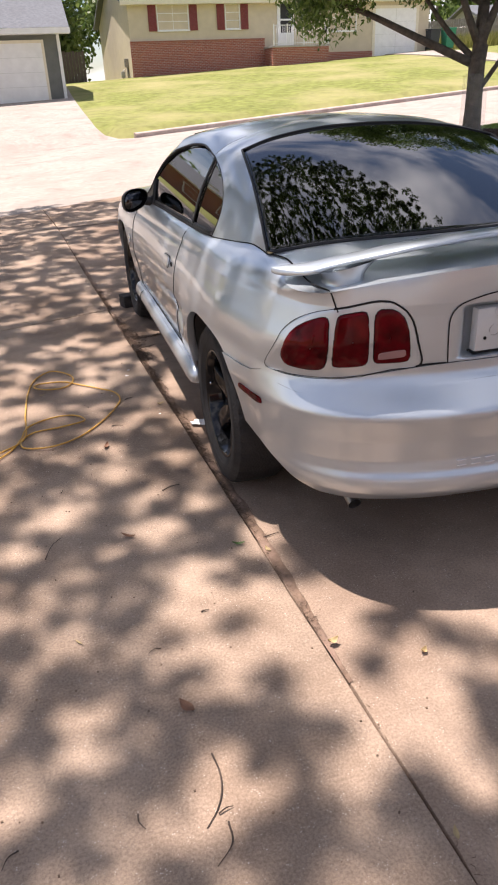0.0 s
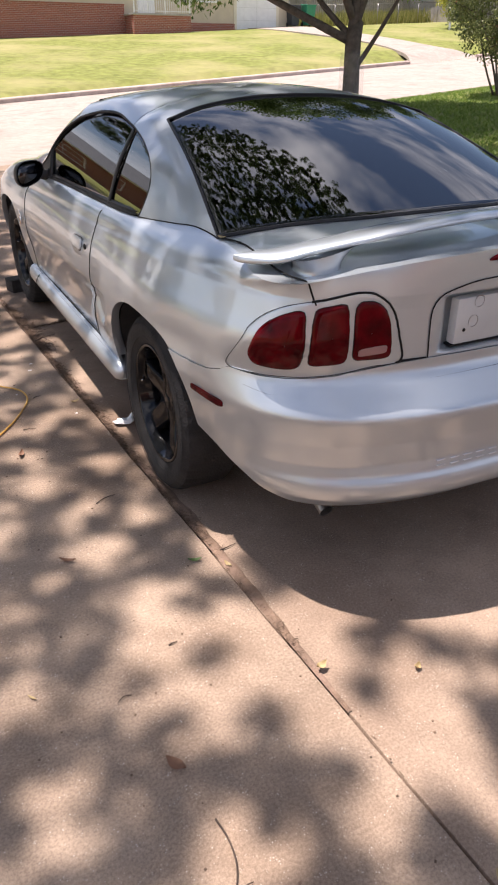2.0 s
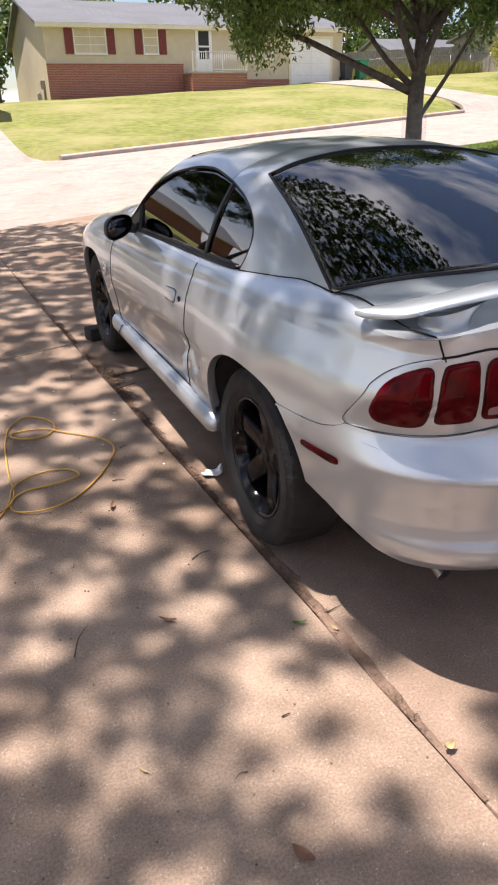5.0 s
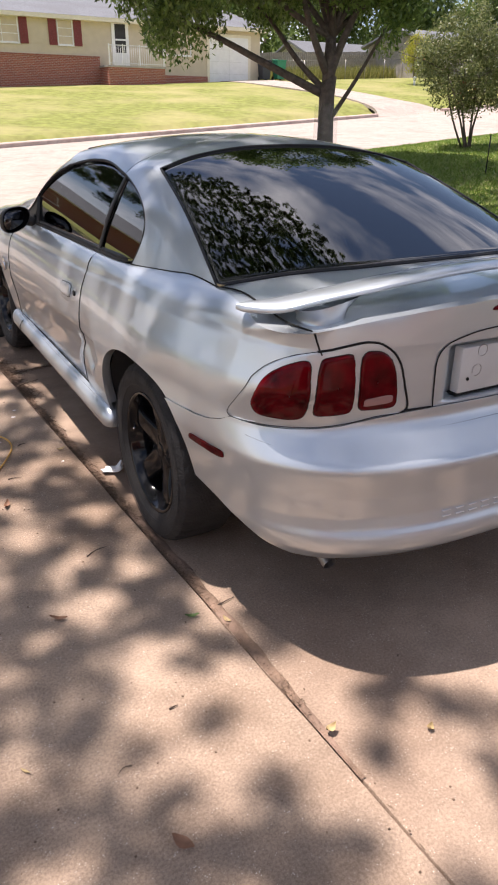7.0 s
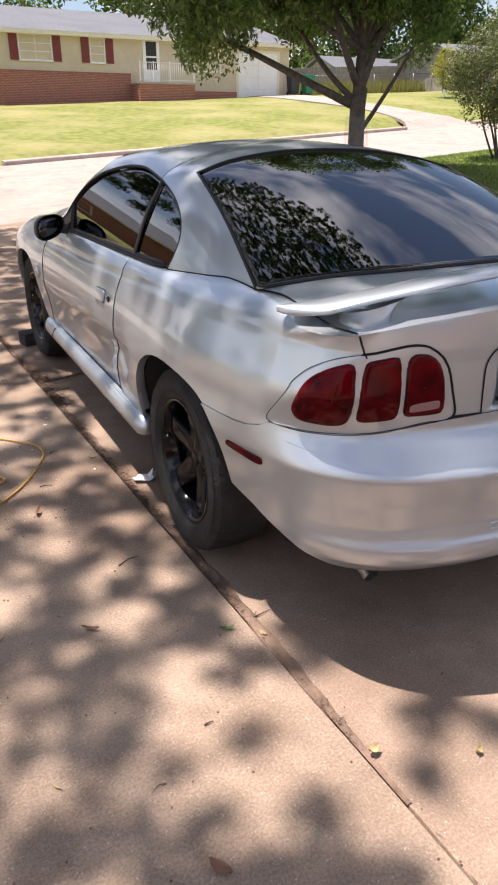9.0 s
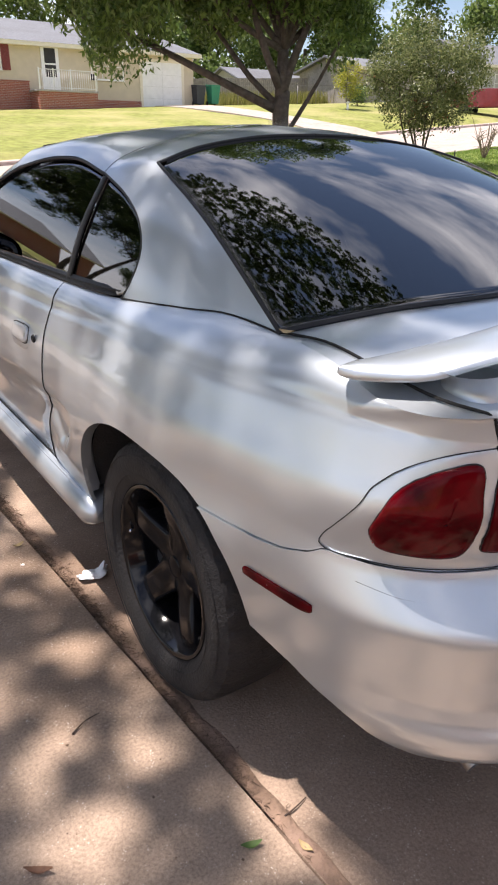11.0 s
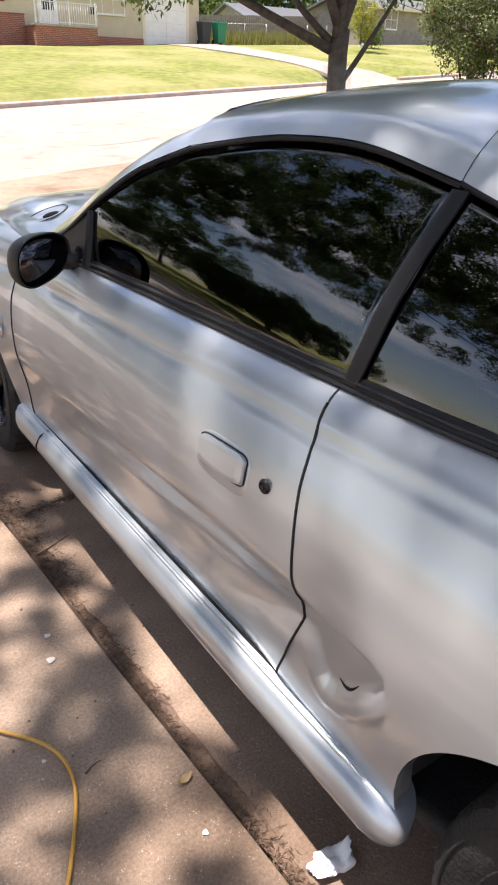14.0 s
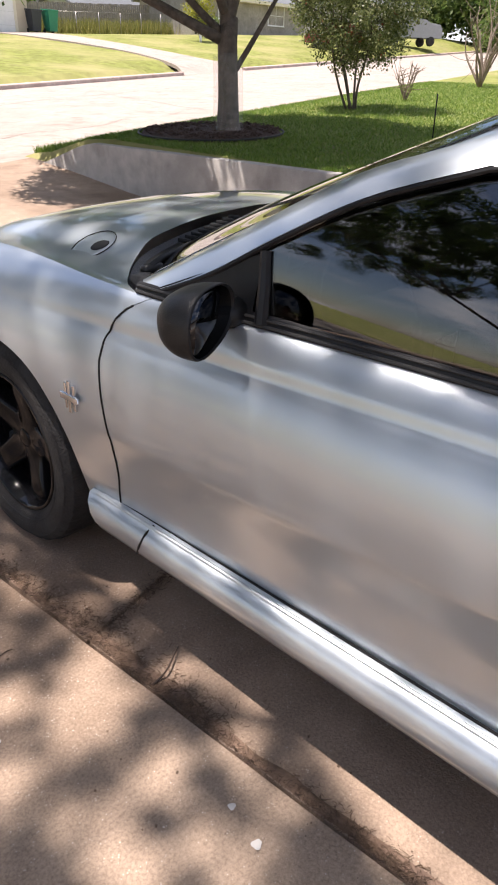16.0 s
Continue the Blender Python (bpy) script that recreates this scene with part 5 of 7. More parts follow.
def leaves(centres, spread, count, length, width, r, flat=0.6, droop=0.35):
    """Bent leaf blades scattered round clump centres: two triangles each side of the rib."""
    k = len(centres)
    which = r.integers(0, k, count)
    c = np.asarray(centres)[which]
    g = r.normal(0, 1, (count, 3))
    g /= np.maximum(np.linalg.norm(g, axis=1), 1e-6)[:, None]
    rad = r.random(count) ** (1 / 2.2)
    sp = np.asarray(spread)
    c = c + g * rad[:, None] * (sp[which][:, None] if sp.ndim == 1 else sp)
    d = r.normal(0, 1, (count, 3)) + np.array([0, 0, -droop])
    d /= np.linalg.norm(d, axis=1)[:, None]
    up = r.normal(0, 1, (count, 3)) * flat + np.array([0, 0, 1.0])
    s = np.cross(d, up)
    s /= np.maximum(np.linalg.norm(s, axis=1), 1e-6)[:, None]
    n = np.cross(s, d)
    L = length * (.7 + .6 * r.random(count))[:, None]
    Wd = width * (.7 + .6 * r.random(count))[:, None]
    a, b = c - d * L / 2, c + d * L / 2
    m = c + n * L * .08
    p, q = m + s * Wd / 2 - n * L * .1, m - s * Wd / 2 - n * L * .1
    V = np.stack([a, p, b, q], 1).reshape(-1, 3)
    i = np.arange(count) * 4
    F = np.stack([i, i + 1, i + 2, i + 3], 1)
    return V, F


def leaf_mesh(name, V, F, mat):
    me = bpy.data.meshes.new(name)
    me.vertices.add(len(V))
    me.vertices.foreach_set("co", np.asarray(V, np.float32).ravel())
    me.loops.add(F.size)
    me.loops.foreach_set("vertex_index", F.astype(np.int32).ravel())
    me.polygons.add(len(F))
    me.polygons.foreach_set("loop_start", (np.arange(len(F)) * F.shape[1]).astype(np.int32))
    me.materials.append(mat)
    me.update()
    me.validate()
    return me


def branch(a, b, r0, r1, r, sag=0.12, n=9):
    """A wavering tapered limb from a to b."""
    a, b = np.array(a, float), np.array(b, float)
    t = np.linspace(0, 1, n)[:, None]
    L = np.linalg.norm(b - a)
    wob = r.normal(0, 1, 3) * sag * L
    wob2 = r.normal(0, 1, 3) * sag * .5 * L
    p = a + (b - a) * t + wob * np.sin(np.pi * t) * .5 + wob2 * np.sin(2 * np.pi * t) * .4
    return p, tube(p, list(np.linspace(r0, r1, n)), 8)


def grow(start, ends, r0, r, twigs=5, reach=.9):
    """Limbs from a start to ends, each with smaller shoots. Returns pieces and tip places."""
    pieces, tips = [], []
    for e in ends:
        p, t = branch(start, e, r0, r0 * .3, r)
        pieces.append(t)
        tips.append(p[-1])
        for k in range(twigs):
            i = int(r.integers(3, 9))
            d = r.normal(0, 1, 3)
            d[2] = abs(d[2]) * .6
            d /= np.linalg.norm(d)
            q, t2 = branch(p[i], p[i] + d * reach * (.5 + r.random() * .8), r0 * .28, r0 * .07, r, n=6)
            pieces.append(t2)
            tips += [q[-1], q[3]]
    return pieces, tips


def tree(name, label, trunk, pieces, crown_data, mat, category="tree", bark=None):
    t = tagged(new(name), label, category)
    part("trunk", join(trunk, *pieces), bark or BARK, t)
    part("crown", leaf_mesh("crown", *crown_data, mat), None, t)
    return t


# street tree in its mulch ring
r1 = np.random.default_rng(11)
TB = np.array([4.84, 7.32, 0.70])
fork = TB + (0.03, 0.05, 0.92)
trunk = tube([TB + (0, 0, -.15), TB + (0, 0, .02), TB + (0, 0, .12), TB + (.01, .01, .4), TB + (.02, .03, .7), fork + (0, 0, .05), fork + (.06, .03, .3)], [.20, .165, .135, .120, .115, .114, .10], 16)
lv = np.array([-.80, .60, 0])
rv_ = -lv
limbs = []
p, t_ = branch(fork + (-.02, 0, .05), fork + lv * 2.9 + (0, 0, 1.25), .062, .022, r1, .05, 12)
limbs.append(t_)
tips1 = [p[7], p[9], p[-1]]
p2, t_ = branch(fork + (0, .02, .1), fork + lv * 1.6 + (.3, .3, 1.5), .048, .016, r1, .07)
limbs.append(t_)
tips1 += [p2[-1], p2[6]]
p3, t_ = branch(TB + (.03, -.02, .62), TB + rv_ * .78 + (0, 0, 1.85), .036, .017, r1, .05)
limbs.append(t_)
tips1 += [p3[-1]]
top = fork + (.06, .05, .80)
p4, t_ = branch(fork + (.02, .0, .25), fork + (.55, -.25, 1.75), .066, .03, r1, .05, 10)
limbs.append(t_)
tips1 += [p4[-1], p4[7]]
p5, t_ = branch(fork + (-.02, .02, .35), fork + (-.45, .30, 1.8), .060, .026, r1, .05, 10)
limbs.append(t_)
tips1 += [p5[-1], p5[7]]
limbs.append(tube([fork + (.02, .02, .0), fork + (.04, .03, .4), top], [.106, .090, .074], 12))
for e in ((-.5, .3, 1.9), (.35, -.25, 2.0), (.9, -.5, 1.5), (-1.3, 1.0, 1.6), (.2, .9, 1.8), (-.3, -.9, 1.7), (1.3, .3, 1.2), (-2.2, .6, 1.3)):
    ps, tt = grow(top, [top + np.array(e)], .046, r1, 6, .8)
    limbs += ps
    tips1 += tt
cc = []
LEFT, DEEP = np.array([-.81, .585, 0]), np.array([.585, .81, 0])
while len(cc) < 360:
    q = r1.normal(0, 1, 3)
    q /= np.linalg.norm(q)
    q *= r1.random() ** .35
    l_, d_, h_ = .95 + 2.85 * q[0], .3 + 2.5 * q[1], 3.8 + 2.6 * q[2]
    floor_ = 1.98 + .2 * r1.random() - .45 * math.exp(-((l_ - 2.5) / .55) ** 2) - .12 * math.exp(-((l_ + 1.2) / .4) ** 2)
    if h_ > floor_ and not (abs(l_ - .1) < .5 and h_ < 2.6 and d_ < .4):
        cc.append(TB + LEFT * l_ + DEEP * d_ + np.array([0, 0, h_]))
cc = np.concatenate([np.array(cc), np.array(tips1)])
tree("street_tree", "leafy street tree with low spreading limbs and grey bark", trunk, limbs, leaves(cc, r1.uniform(.22, .46, len(cc)), 150000, .100, .038, r1, droop=1.0), LEAF_OAK)

# shade trees over the driveway: their leaf shade dapples the concrete
def opened(x, y):
    """Where the crown is thin (above 0) or closed (below 0)."""
    thin = .40 * math.exp(-((y - 1.80) / .42) ** 2) - .46 * float(smooth(1.50, 1.10, y))
    for a, b, ra, rb, amount in ((-1.5, 3.7, .8, 1.2, -.16), (-2.25, 1.35, .42, .40, .40), (-3.0, 1.25, .42, .45, -.34), (-2.44, 2.58, .17, .46, .50), (-2.95, 3.15, .38, .50, -.40),
                                 (-3.05, 4.28, .16, .16, .20), (-3.15, 3.85, .25, .30, -.30), (-2.68, 3.85, .14, .24, .25), (-2.92, 3.95, .20, .24, -.45), (-2.45, 4.30, .16, .30, -.40), (-3.6, 1.1, .6, .5, -.15)):
        thin += amount * math.exp(-((x - a) / ra) ** 2 - ((y - b) / rb) ** 2)
    return thin


def tall_tree(base, crown_c, crown_r, dense, n_leaf, seed, size=.14, spread=.55, limb=.04, girth=1.0, broken=False, lobe=None, label="tall shade tree spreading over the driveway"):
    r = np.random.default_rng(seed)
    base, crown_c = np.array(base, float), np.array(crown_c, float)
    mid = base * .45 + crown_c * .55
    mid[2] = crown_c[2] * .55
    tr = tube([base - (0, 0, .2), base + (0, 0, .1), base * .7 + mid * .3 + (0, 0, .3), mid], [g_ * girth for g_ in (.42, .34, .25, .17)], 14)
    ends = [crown_c + np.array([math.cos(a) * .62 * crown_r[0], math.sin(a) * .62 * crown_r[1], z]) for a, z in zip(np.linspace(0, 6.0, 9), r.uniform(-.6, 1.4, 9))]
    ps, tips = grow(mid, ends, limb, r, 7, 1.6)
    cs = []
    # leaf sprays, "dense" to the square metre of plan
    step = dense ** -.5
    wide = 1.5 if lobe else 1.0
    cells = [(i, j) for i in np.arange(-crown_r[0] * wide, crown_r[0], step) for j in np.arange(-crown_r[1], crown_r[1] * wide, step)]
    for i, j in cells:
        x, y = i + r.uniform(-.55, .55) * step, j + r.uniform(-.55, .55) * step
        q = (x / crown_r[0]) ** 2 + (y / crown_r[1]) ** 2
        if q > 1 and lobe:
            q = ((crown_c[0] + x - lobe[0]) / lobe[2]) ** 2 + ((crown_c[1] + y - lobe[1]) / lobe[3]) ** 2
        dz = crown_r[2] * math.sqrt(max(.1, 1 - q)) * r.uniform(-.8, 1)
        # gaps run through the crown the way the light falls
        xe, ye = x - dz * TO_SUN.x / TO_SUN.z, y - dz * TO_SUN.y / TO_SUN.z
        gap = .7 * noise.noise((xe * .9, ye * .9, seed)) + .95 * noise.noise((xe * 3.2, ye * 3.2, seed + 9))
        if q < 1 + r.uniform(-.12, .12) and (not broken or gap > r.uniform(-.40, .28) - .39 + opened(crown_c[0] + xe, crown_c[1] + ye)):
            cs.append(crown_c + np.array([x, y, dz]))
    cs = np.concatenate([np.array(cs), np.array(tips)])
    return tree("shade_tree", label, tr, ps, leaves(cs, spread * r.uniform(.65, 1.35, len(cs)), n_leaf, size, size * .62, r), LEAF_SHADE)


tall_tree((6.8, -6.4, 0.5), (.1, 2.5, 8.6), (5.7, 5.8, 1.7), 105.0, 420000, 21, .060, .080, .020, broken=True, lobe=(-3.3, 8.2, 2.6, 3.0))
tall_tree((-16.5, 3.0, 0.2), (-14.0, 11.0, 8.6), (7.0, 8.5, 5.0), 2.6, 190000, 22, .11, .42, .03, .4, label="leafy tree beside the driveway")
tall_tree((-17.5, 27.5, 0.2), (-17.2, 26.8, 3.9), (4.2, 3.2, 3.6), 4.0, 70000, 25, .11, .42, .03, .4, label="low-branched leafy tree across the street")
# added out of view: keeps the yellow lawn's reflection off the door glass
tall_tree((-16.5, 18.5, 0.2), (-16.2, 18.2, 1.9), (3.4, 3.2, 1.7), 4.0, 70000, 26, .11, .42, .03, .4, label="unseen low tree added to screen the lawn from the side glass")
tall_tree((-9.5, 22.0, 0.2), (-11.0, 20.5, 8.2), (6.0, 5.5, 4.6), 2.6, 110000, 24, .11, .44, .03, .4, label="leafy tree near the street")


def shrub(name, base, height, width, n, seed, mat, label, stems=7, lift=.35, leaf=.055, flowers=None):
    r = np.random.default_rng(seed)
    base = np.array(base, float)
    ps, tips = [], []
    for k in range(stems):
        a = 2 * math.pi * k / stems + r.random()
        e = base + np.array([math.cos(a) * width * .32 * r.random(), math.sin(a) * width * .32 * r.random(), height * (.5 + .3 * r.random())])
        p, t = branch(base + r.normal(0, .05, 3) * (1, 1, 0), e, .022, .008, r, .08)
        ps.append(t)
        for j in range(4):
            q, t2 = branch(p[4 + j], p[4 + j] + np.array([r.normal() * width * .22, r.normal() * width * .22, height * .22 * r.random()]), .009, .003, r, .1, 5)
            ps.append(t2)
            tips.append(q[-1])
    cs = list(tips)
    while len(cs) < 150:
        q = r.normal(0, 1, 3)
        q /= np.linalg.norm(q)
        q *= r.random() ** .4
        c = base + np.array([q[0] * width / 2, q[1] * width / 2, height * (lift + (1 - lift) * (q[2] * .5 + .5))])
        cs.append(c)
    t = tagged(new(name), label, "shrub")
    for p_ in range(stems):
        part("stem", join(*ps[p_ * 5:p_ * 5 + 5]), BARK, t)
    V, F = leaves(np.array(cs), np.full(len(cs), .20), n, leaf, leaf * .55, r)
    part("crown", leaf_mesh("crown", V, F, mat), None, t)
    if flowers:
        V, F = leaves(np.array(cs)[:14], np.full(14, .06), 120, .03, .03, r)
        part("blossom", leaf_mesh("blossom", V, F, flowers), None, t)
    return t


BLOSSOM = material("red_blossom", (0.45, 0.05, 0.05), 0.7, var=.3)
shrub("crape_myrtle", (8.65, 8.27, .85), 2.3, 2.15, 26000, 31, LEAF_SHRUB, "round many-stemmed flowering shrub on the lawn", 6, .26, .05, BLOSSOM)
shrub("yellow_bush", (28.1, 32.7, 3.15), 2.6, 1.7, 2600, 32, LEAF_GOLD, "small yellow-green bush on the far lawn", 4, .08, .11)
shrub("low_bush", (30.6, 34.6, 3.3), 1.2, 1.5, 1200, 33, LEAF_FAR, "low green bush by the fence", 4, .05, .11)


def bare_shrub(base, height, seed, n=9):
    r = np.random.default_rng(seed)
    ps = []
    for k in range(n):
        a = r.random() * 6.28
        p, t = branch(np.array(base), np.array(base) + (math.cos(a) * height * .3, math.sin(a) * height * .3, height * (.6 + .4 * r.random())), .02 * height, .005, r, .08)
        ps.append(t)
        for j in range(5):
            q, t2 = branch(p[3 + j], p[3 + j] + r.normal(0, .16, 3) * height + (0, 0, .15 * height), .008, .002, r, .1, 5)
            ps.append(t2)
    return tagged(part("bare_shrub", join(*ps), TWIG), "leafless pale shrub on the lawn", "shrub", "bare shrubs")


bare_shrub((11.0, 8.74, .98), .68, 41)
bare_shrub((15.6, 9.6, 1.22), 1.9, 42, 12)

# far woods behind the houses
rf = np.random.default_rng(51)
woods = []
for x, y, h, w in ((-3, 47, 8, 6), (0.4, 47, 7.5, 2.6), (1.6, 58, 11, 5), (9, 64, 10.5, 9), (17, 64, 12.5, 10), (26, 60, 12, 9), (35, 62, 12.5, 10), (46, 60, 11, 10), (56, 52, 12, 10), (66, 44, 12, 11), (76, 36, 13, 12), (-12, 55, 9, 9), (88, 24, 13, 12), (62, 30, 9, 8), (72, 24, 11, 10), (32, 57, 11, 8), (41, 56, 11.5, 9), (50, 52, 12, 9), (60, 46, 12, 9), (44, 50, 9, 6)):
    g0 = float(ground_z(np.array(x, float), np.array(y, float)))
    for k in range(16):
        q = rf.normal(0, 1, 3)
        q /= np.linalg.norm(q)
        woods.append((x + q[0] * w * .42, y + q[1] * w * .42, g0 + h * (.47 + .46 * q[2])))
for k in range(60):
    x, y = 60 + k * .22 + rf.normal(0, 1), 44 - k * .42 + rf.normal(0, 1)
    woods.append((x, y, float(ground_z(np.array(x), np.array(y))) + 1.2 + 2.6 * rf.random()))
V, F = leaves(np.array(woods), np.full(len(woods), 1.9), 170000, .38, .26, rf)
tagged(part("far_woods", leaf_mesh("far_woods", V, F, LEAF_FAR)), "leafy trees behind the houses", "trees", kind="stuff")
tr = [tube([(x, y, float(ground_z(np.array(x, float), np.array(y, float))) - .2), (x + .1, y, float(ground_z(np.array(x, float), np.array(y, float))) + 5)], [.3, .2], 8) for x, y in ((0.4, 47), (26, 58), (35, 62), (46, 60), (56, 52))]
tagged(part("far_trunks", join(*tr), BARK), "trunks of the trees behind", "trees", kind="stuff")

# mulch ring and edging
a = np.linspace(0, 2 * math.pi, 60)
cx, cy, rad = 4.78, 7.55, .86
P = np.stack([np.stack([cx + rad * k * np.cos(a), cy + rad * k * np.sin(a), lawn_z(cx + rad * k * np.cos(a), cy + rad * k * np.sin(a)) + h], 1) for k, h in ((1.0, .0), (.98, .03), (.8, .045), (.4, .06), (.02, .07))])
MULCH = material("dark_bark_mulch", (0.075, 0.045, 0.035), 0.95, var=.5, scale=30, bump=.1, bump_scale=60)
tagged(part("mulch_bed", grid(P), MULCH), "ring of dark bark mulch round the street tree", "mulch", kind="structure")
chips = []
for k in range(700):
    q, w = rad * .96 * math.sqrt(rng.random()), rng.random() * 6.283
    x, y = cx + q * math.cos(w), cy + q * math.sin(w)
    z = float(lawn_z(np.array(x), np.array(y))) + .055
    chips.append(moved(from_bm(box(-.035, .035, -.010, .010, -.004, .006)), pose(x, y, z, rng.uniform(-30, 30), rng.uniform(-30, 30), rng.uniform(0, 360))))
tagged(part("bark_chips", join(*chips), MULCH, smooth=False), "loose bark chips", "mulch", kind="stuff")
ring = [(cx + (rad + .03) * math.cos(t), cy + (rad + .03) * math.sin(t), float(lawn_z(np.array(cx + rad * math.cos(t)), np.array(cy + rad * math.sin(t)))) + .03) for t in a[:-1]]
tagged(part("bed_edging", tube(ring, .011, 6, closed=True), RUBBER), "dark edging round the mulch bed", "edging", kind="structure")

# grass blades on the near lawn
n = 200000
bx = 3.58 + 13.4 * rng.random(n) ** 1.25
by = rng.uniform(2.0, 12.8, n)
keep = (across(bx, by) < NEAR + .05) & (np.hypot(bx - cx, by - cy) > rad + .02)
bx, by = bx[keep], by[keep]
bz = lawn_z(bx, by)
n = len(bx)
ang = rng.uniform(0, 2 * np.pi, n)
h = rng.uniform(.025, .055, n) * (1 + 1.2 * (across(bx, by) > NEAR - .5))
lean = rng.normal(0, .035, (n, 2))
wv = np.stack([np.cos(ang), np.sin(ang), 0 * ang], 1) * .008
b0 = np.stack([bx, by, bz - .01], 1)
V = np.stack([b0 - wv, b0 + wv, b0 + np.stack([lean[:, 0], lean[:, 1], h], 1)], 1).reshape(-1, 3)
F = np.arange(3 * n).reshape(-1, 3)
LEAF_GRASS = leaf_material("grass_blade", (0.085, 0.155, 0.022), (0.22, 0.32, 0.06))
tagged(part("grass", leaf_mesh("grass", V, F, LEAF_GRASS)), "green unmown grass blades on the near lawn", "grass", kind="stuff")

# ---- houses across the street ----
SIDING = material("beige_siding", (0.58, 0.50, 0.37), 0.75, var=0.06, scale=3, second=(0.5, 0.42, 0.3), patch=0.4, patch_scale=0.5)
SHINGLE = material("grey_shingles", (0.135, 0.143, 0.158), 0.9, var=0.18, scale=9, bump=0.04, bump_scale=30, second=(0.10, 0.10, 0.107), patch=0.5, patch_scale=0.6)
SHUTTER = material("dark_red_paint", (0.20, 0.035, 0.035), 0.6, var=0.12, scale=8)
WHITE = material("white_paint", (0.78, 0.78, 0.77), 0.55, var=0.05, scale=4)
SOFFIT = material("cream_fascia", (0.72, 0.66, 0.52), 0.6, var=0.05)
GREYWALL = material("grey_siding", (0.15, 0.155, 0.145), 0.8, var=0.1, scale=4)
BLIND = material("pale_blinds", (0.62, 0.63, 0.60), 0.6, var=0.08, scale=5)
DARK = material("dark_room", (0.03, 0.03, 0.032), 0.8, var=0.2)
IRON = material("white_iron_rail", (0.7, 0.7, 0.68), 0.5, var=0.08)


def brick_material():
    m = material("red_brick", (0.36, 0.115, 0.075), 0.85, var=0.2, scale=4)
    nt = m.node_tree
    b = nt.nodes["Principled BSDF"]
    co = next(n for n in nt.nodes if n.type == "TEX_COORD")
    mp = nt.nodes.new("ShaderNodeMapping")
    mp.inputs["Rotation"].default_value = (radians(90), 0, 0)
    nt.links.new(co.outputs["Object"], mp.inputs["Vector"])
    t = nt.nodes.new("ShaderNodeTexBrick")
    t.inputs["Scale"].default_value = 1.0
    t.inputs["Brick Width"].default_value, t.inputs["Row Height"].default_value, t.inputs["Mortar Size"].default_value = 0.21, 0.075, 0.007
    t.inputs["Color1"].default_value, t.inputs["Color2"].default_value, t.inputs["Mortar"].default_value = (0.36, 0.11, 0.07, 1), (0.27, 0.085, 0.06, 1), (0.42, 0.33, 0.28, 1)
    nt.links.new(mp.outputs["Vector"], t.inputs["Vector"])
    nt.links.new(t.outputs["Color"], b.inputs["Base Color"])
    return m


BRICK = brick_material()


def slats(x0, x1, y, z0, z1, step, depth):
    """A wall face of lapped boards, facing -y."""
    P, n = [], round((z1 - z0) / step)
    zs = np.linspace(z0, z1, n + 1)
    for a, b in zip(zs[:-1], zs[1:]):
        P += [[(x0, y - depth, a), (x1, y - depth, a)], [(x0, y, b), (x1, y, b)]]
    return grid(np.array(P), flip=True)


def window(parent, x0, x1, y, z0, z1, rows=2, blind=True, cols_=2):
    w = part("window", from_bm(box(x0 - .05, x1 + .05, y + .06, y + .10, z0 - .05, z1 + .05)), BLIND if blind else DARK, parent)
    fr = []
    t = 0.05
    for a, b, c, d in ((x0 - t, x1 + t, z1, z1 + t), (x0 - t, x1 + t, z0 - t, z0), (x0 - t, x0, z0, z1), (x1, x1 + t, z0, z1)):
        fr.append(from_bm(box(a, b, y - .03, y + .05, c, d)))
    part("frame", join(*fr), WHITE, w, smooth=False)
    bars = []
    for i in range(1, rows):
        z = z0 + (z1 - z0) * i / rows
        bars.append(from_bm(box(x0, x1, y, y + .03, z - .015, z + .015)))
    for i in range(1, cols_):
        x = x0 + (x1 - x0) * i / cols_
        bars.append(from_bm(box(x - .012, x + .012, y + .002, y + .028, z0, z1)))
    if bars:
        part("glazing_bar", join(*bars), WHITE, w, smooth=False)
    part("pane", ([(x0, y + .035, z0), (x1, y + .035, z0), (x1, y + .035, z1), (x0, y + .035, z1)], [(0, 1, 2, 3)]), CLEAR, w, smooth=False).visible_shadow = False
    part("sill", from_bm(box(x0 - .08, x1 + .08, y - .06, y, z0 - .09, z0 - .05, .01)), WHITE, w, smooth=False)
    return w


def gable_roof(parent, x0, x1, y0, y1, eave, ridge, mat, over=0.4, fascia=None):
    ym = (y0 + y1) / 2
    t = 0.14
    k = (ridge - eave) / (ym - y0)
    ye0, ye1, ze = y0 - over, y1 + over, eave - over * k
    P = [[(x, ye0, ze), (x, ym, ridge), (x, ye1, ze), (x, ye1, ze - t), (x, ym, ridge - t), (x, ye0, ze - t)] for x in (x0 - over, x1 + over)]
    v = P[0] + P[1]
    f = [(0, 1, 7, 6), (1, 2, 8, 7), (2, 3, 9, 8), (3, 4, 10, 9), (4, 5, 11, 10), (5, 0, 6, 11), (0, 5, 4, 1), (1, 4, 3, 2), (6, 7, 10, 11), (7, 8, 9, 10)]
    r = part("roof", (v, f), mat, parent, smooth=False)
    part("fascia", from_bm(box(x0 - over - .02, x1 + over + .02, ye0 - .03, ye0 - .002, ze - t - .06, ze - .01)), fascia or SOFFIT, r, smooth=False)
    part("soffit", from_bm(box(x0 - over, x1 + over, ye0, y0, ze - t - .055, ze - t - .02)), fascia or SOFFIT, r, smooth=False)
    return r


HY = 37.9
house = tagged(new("house"), "beige single-storey house with red brick base and dark shutters", "house")
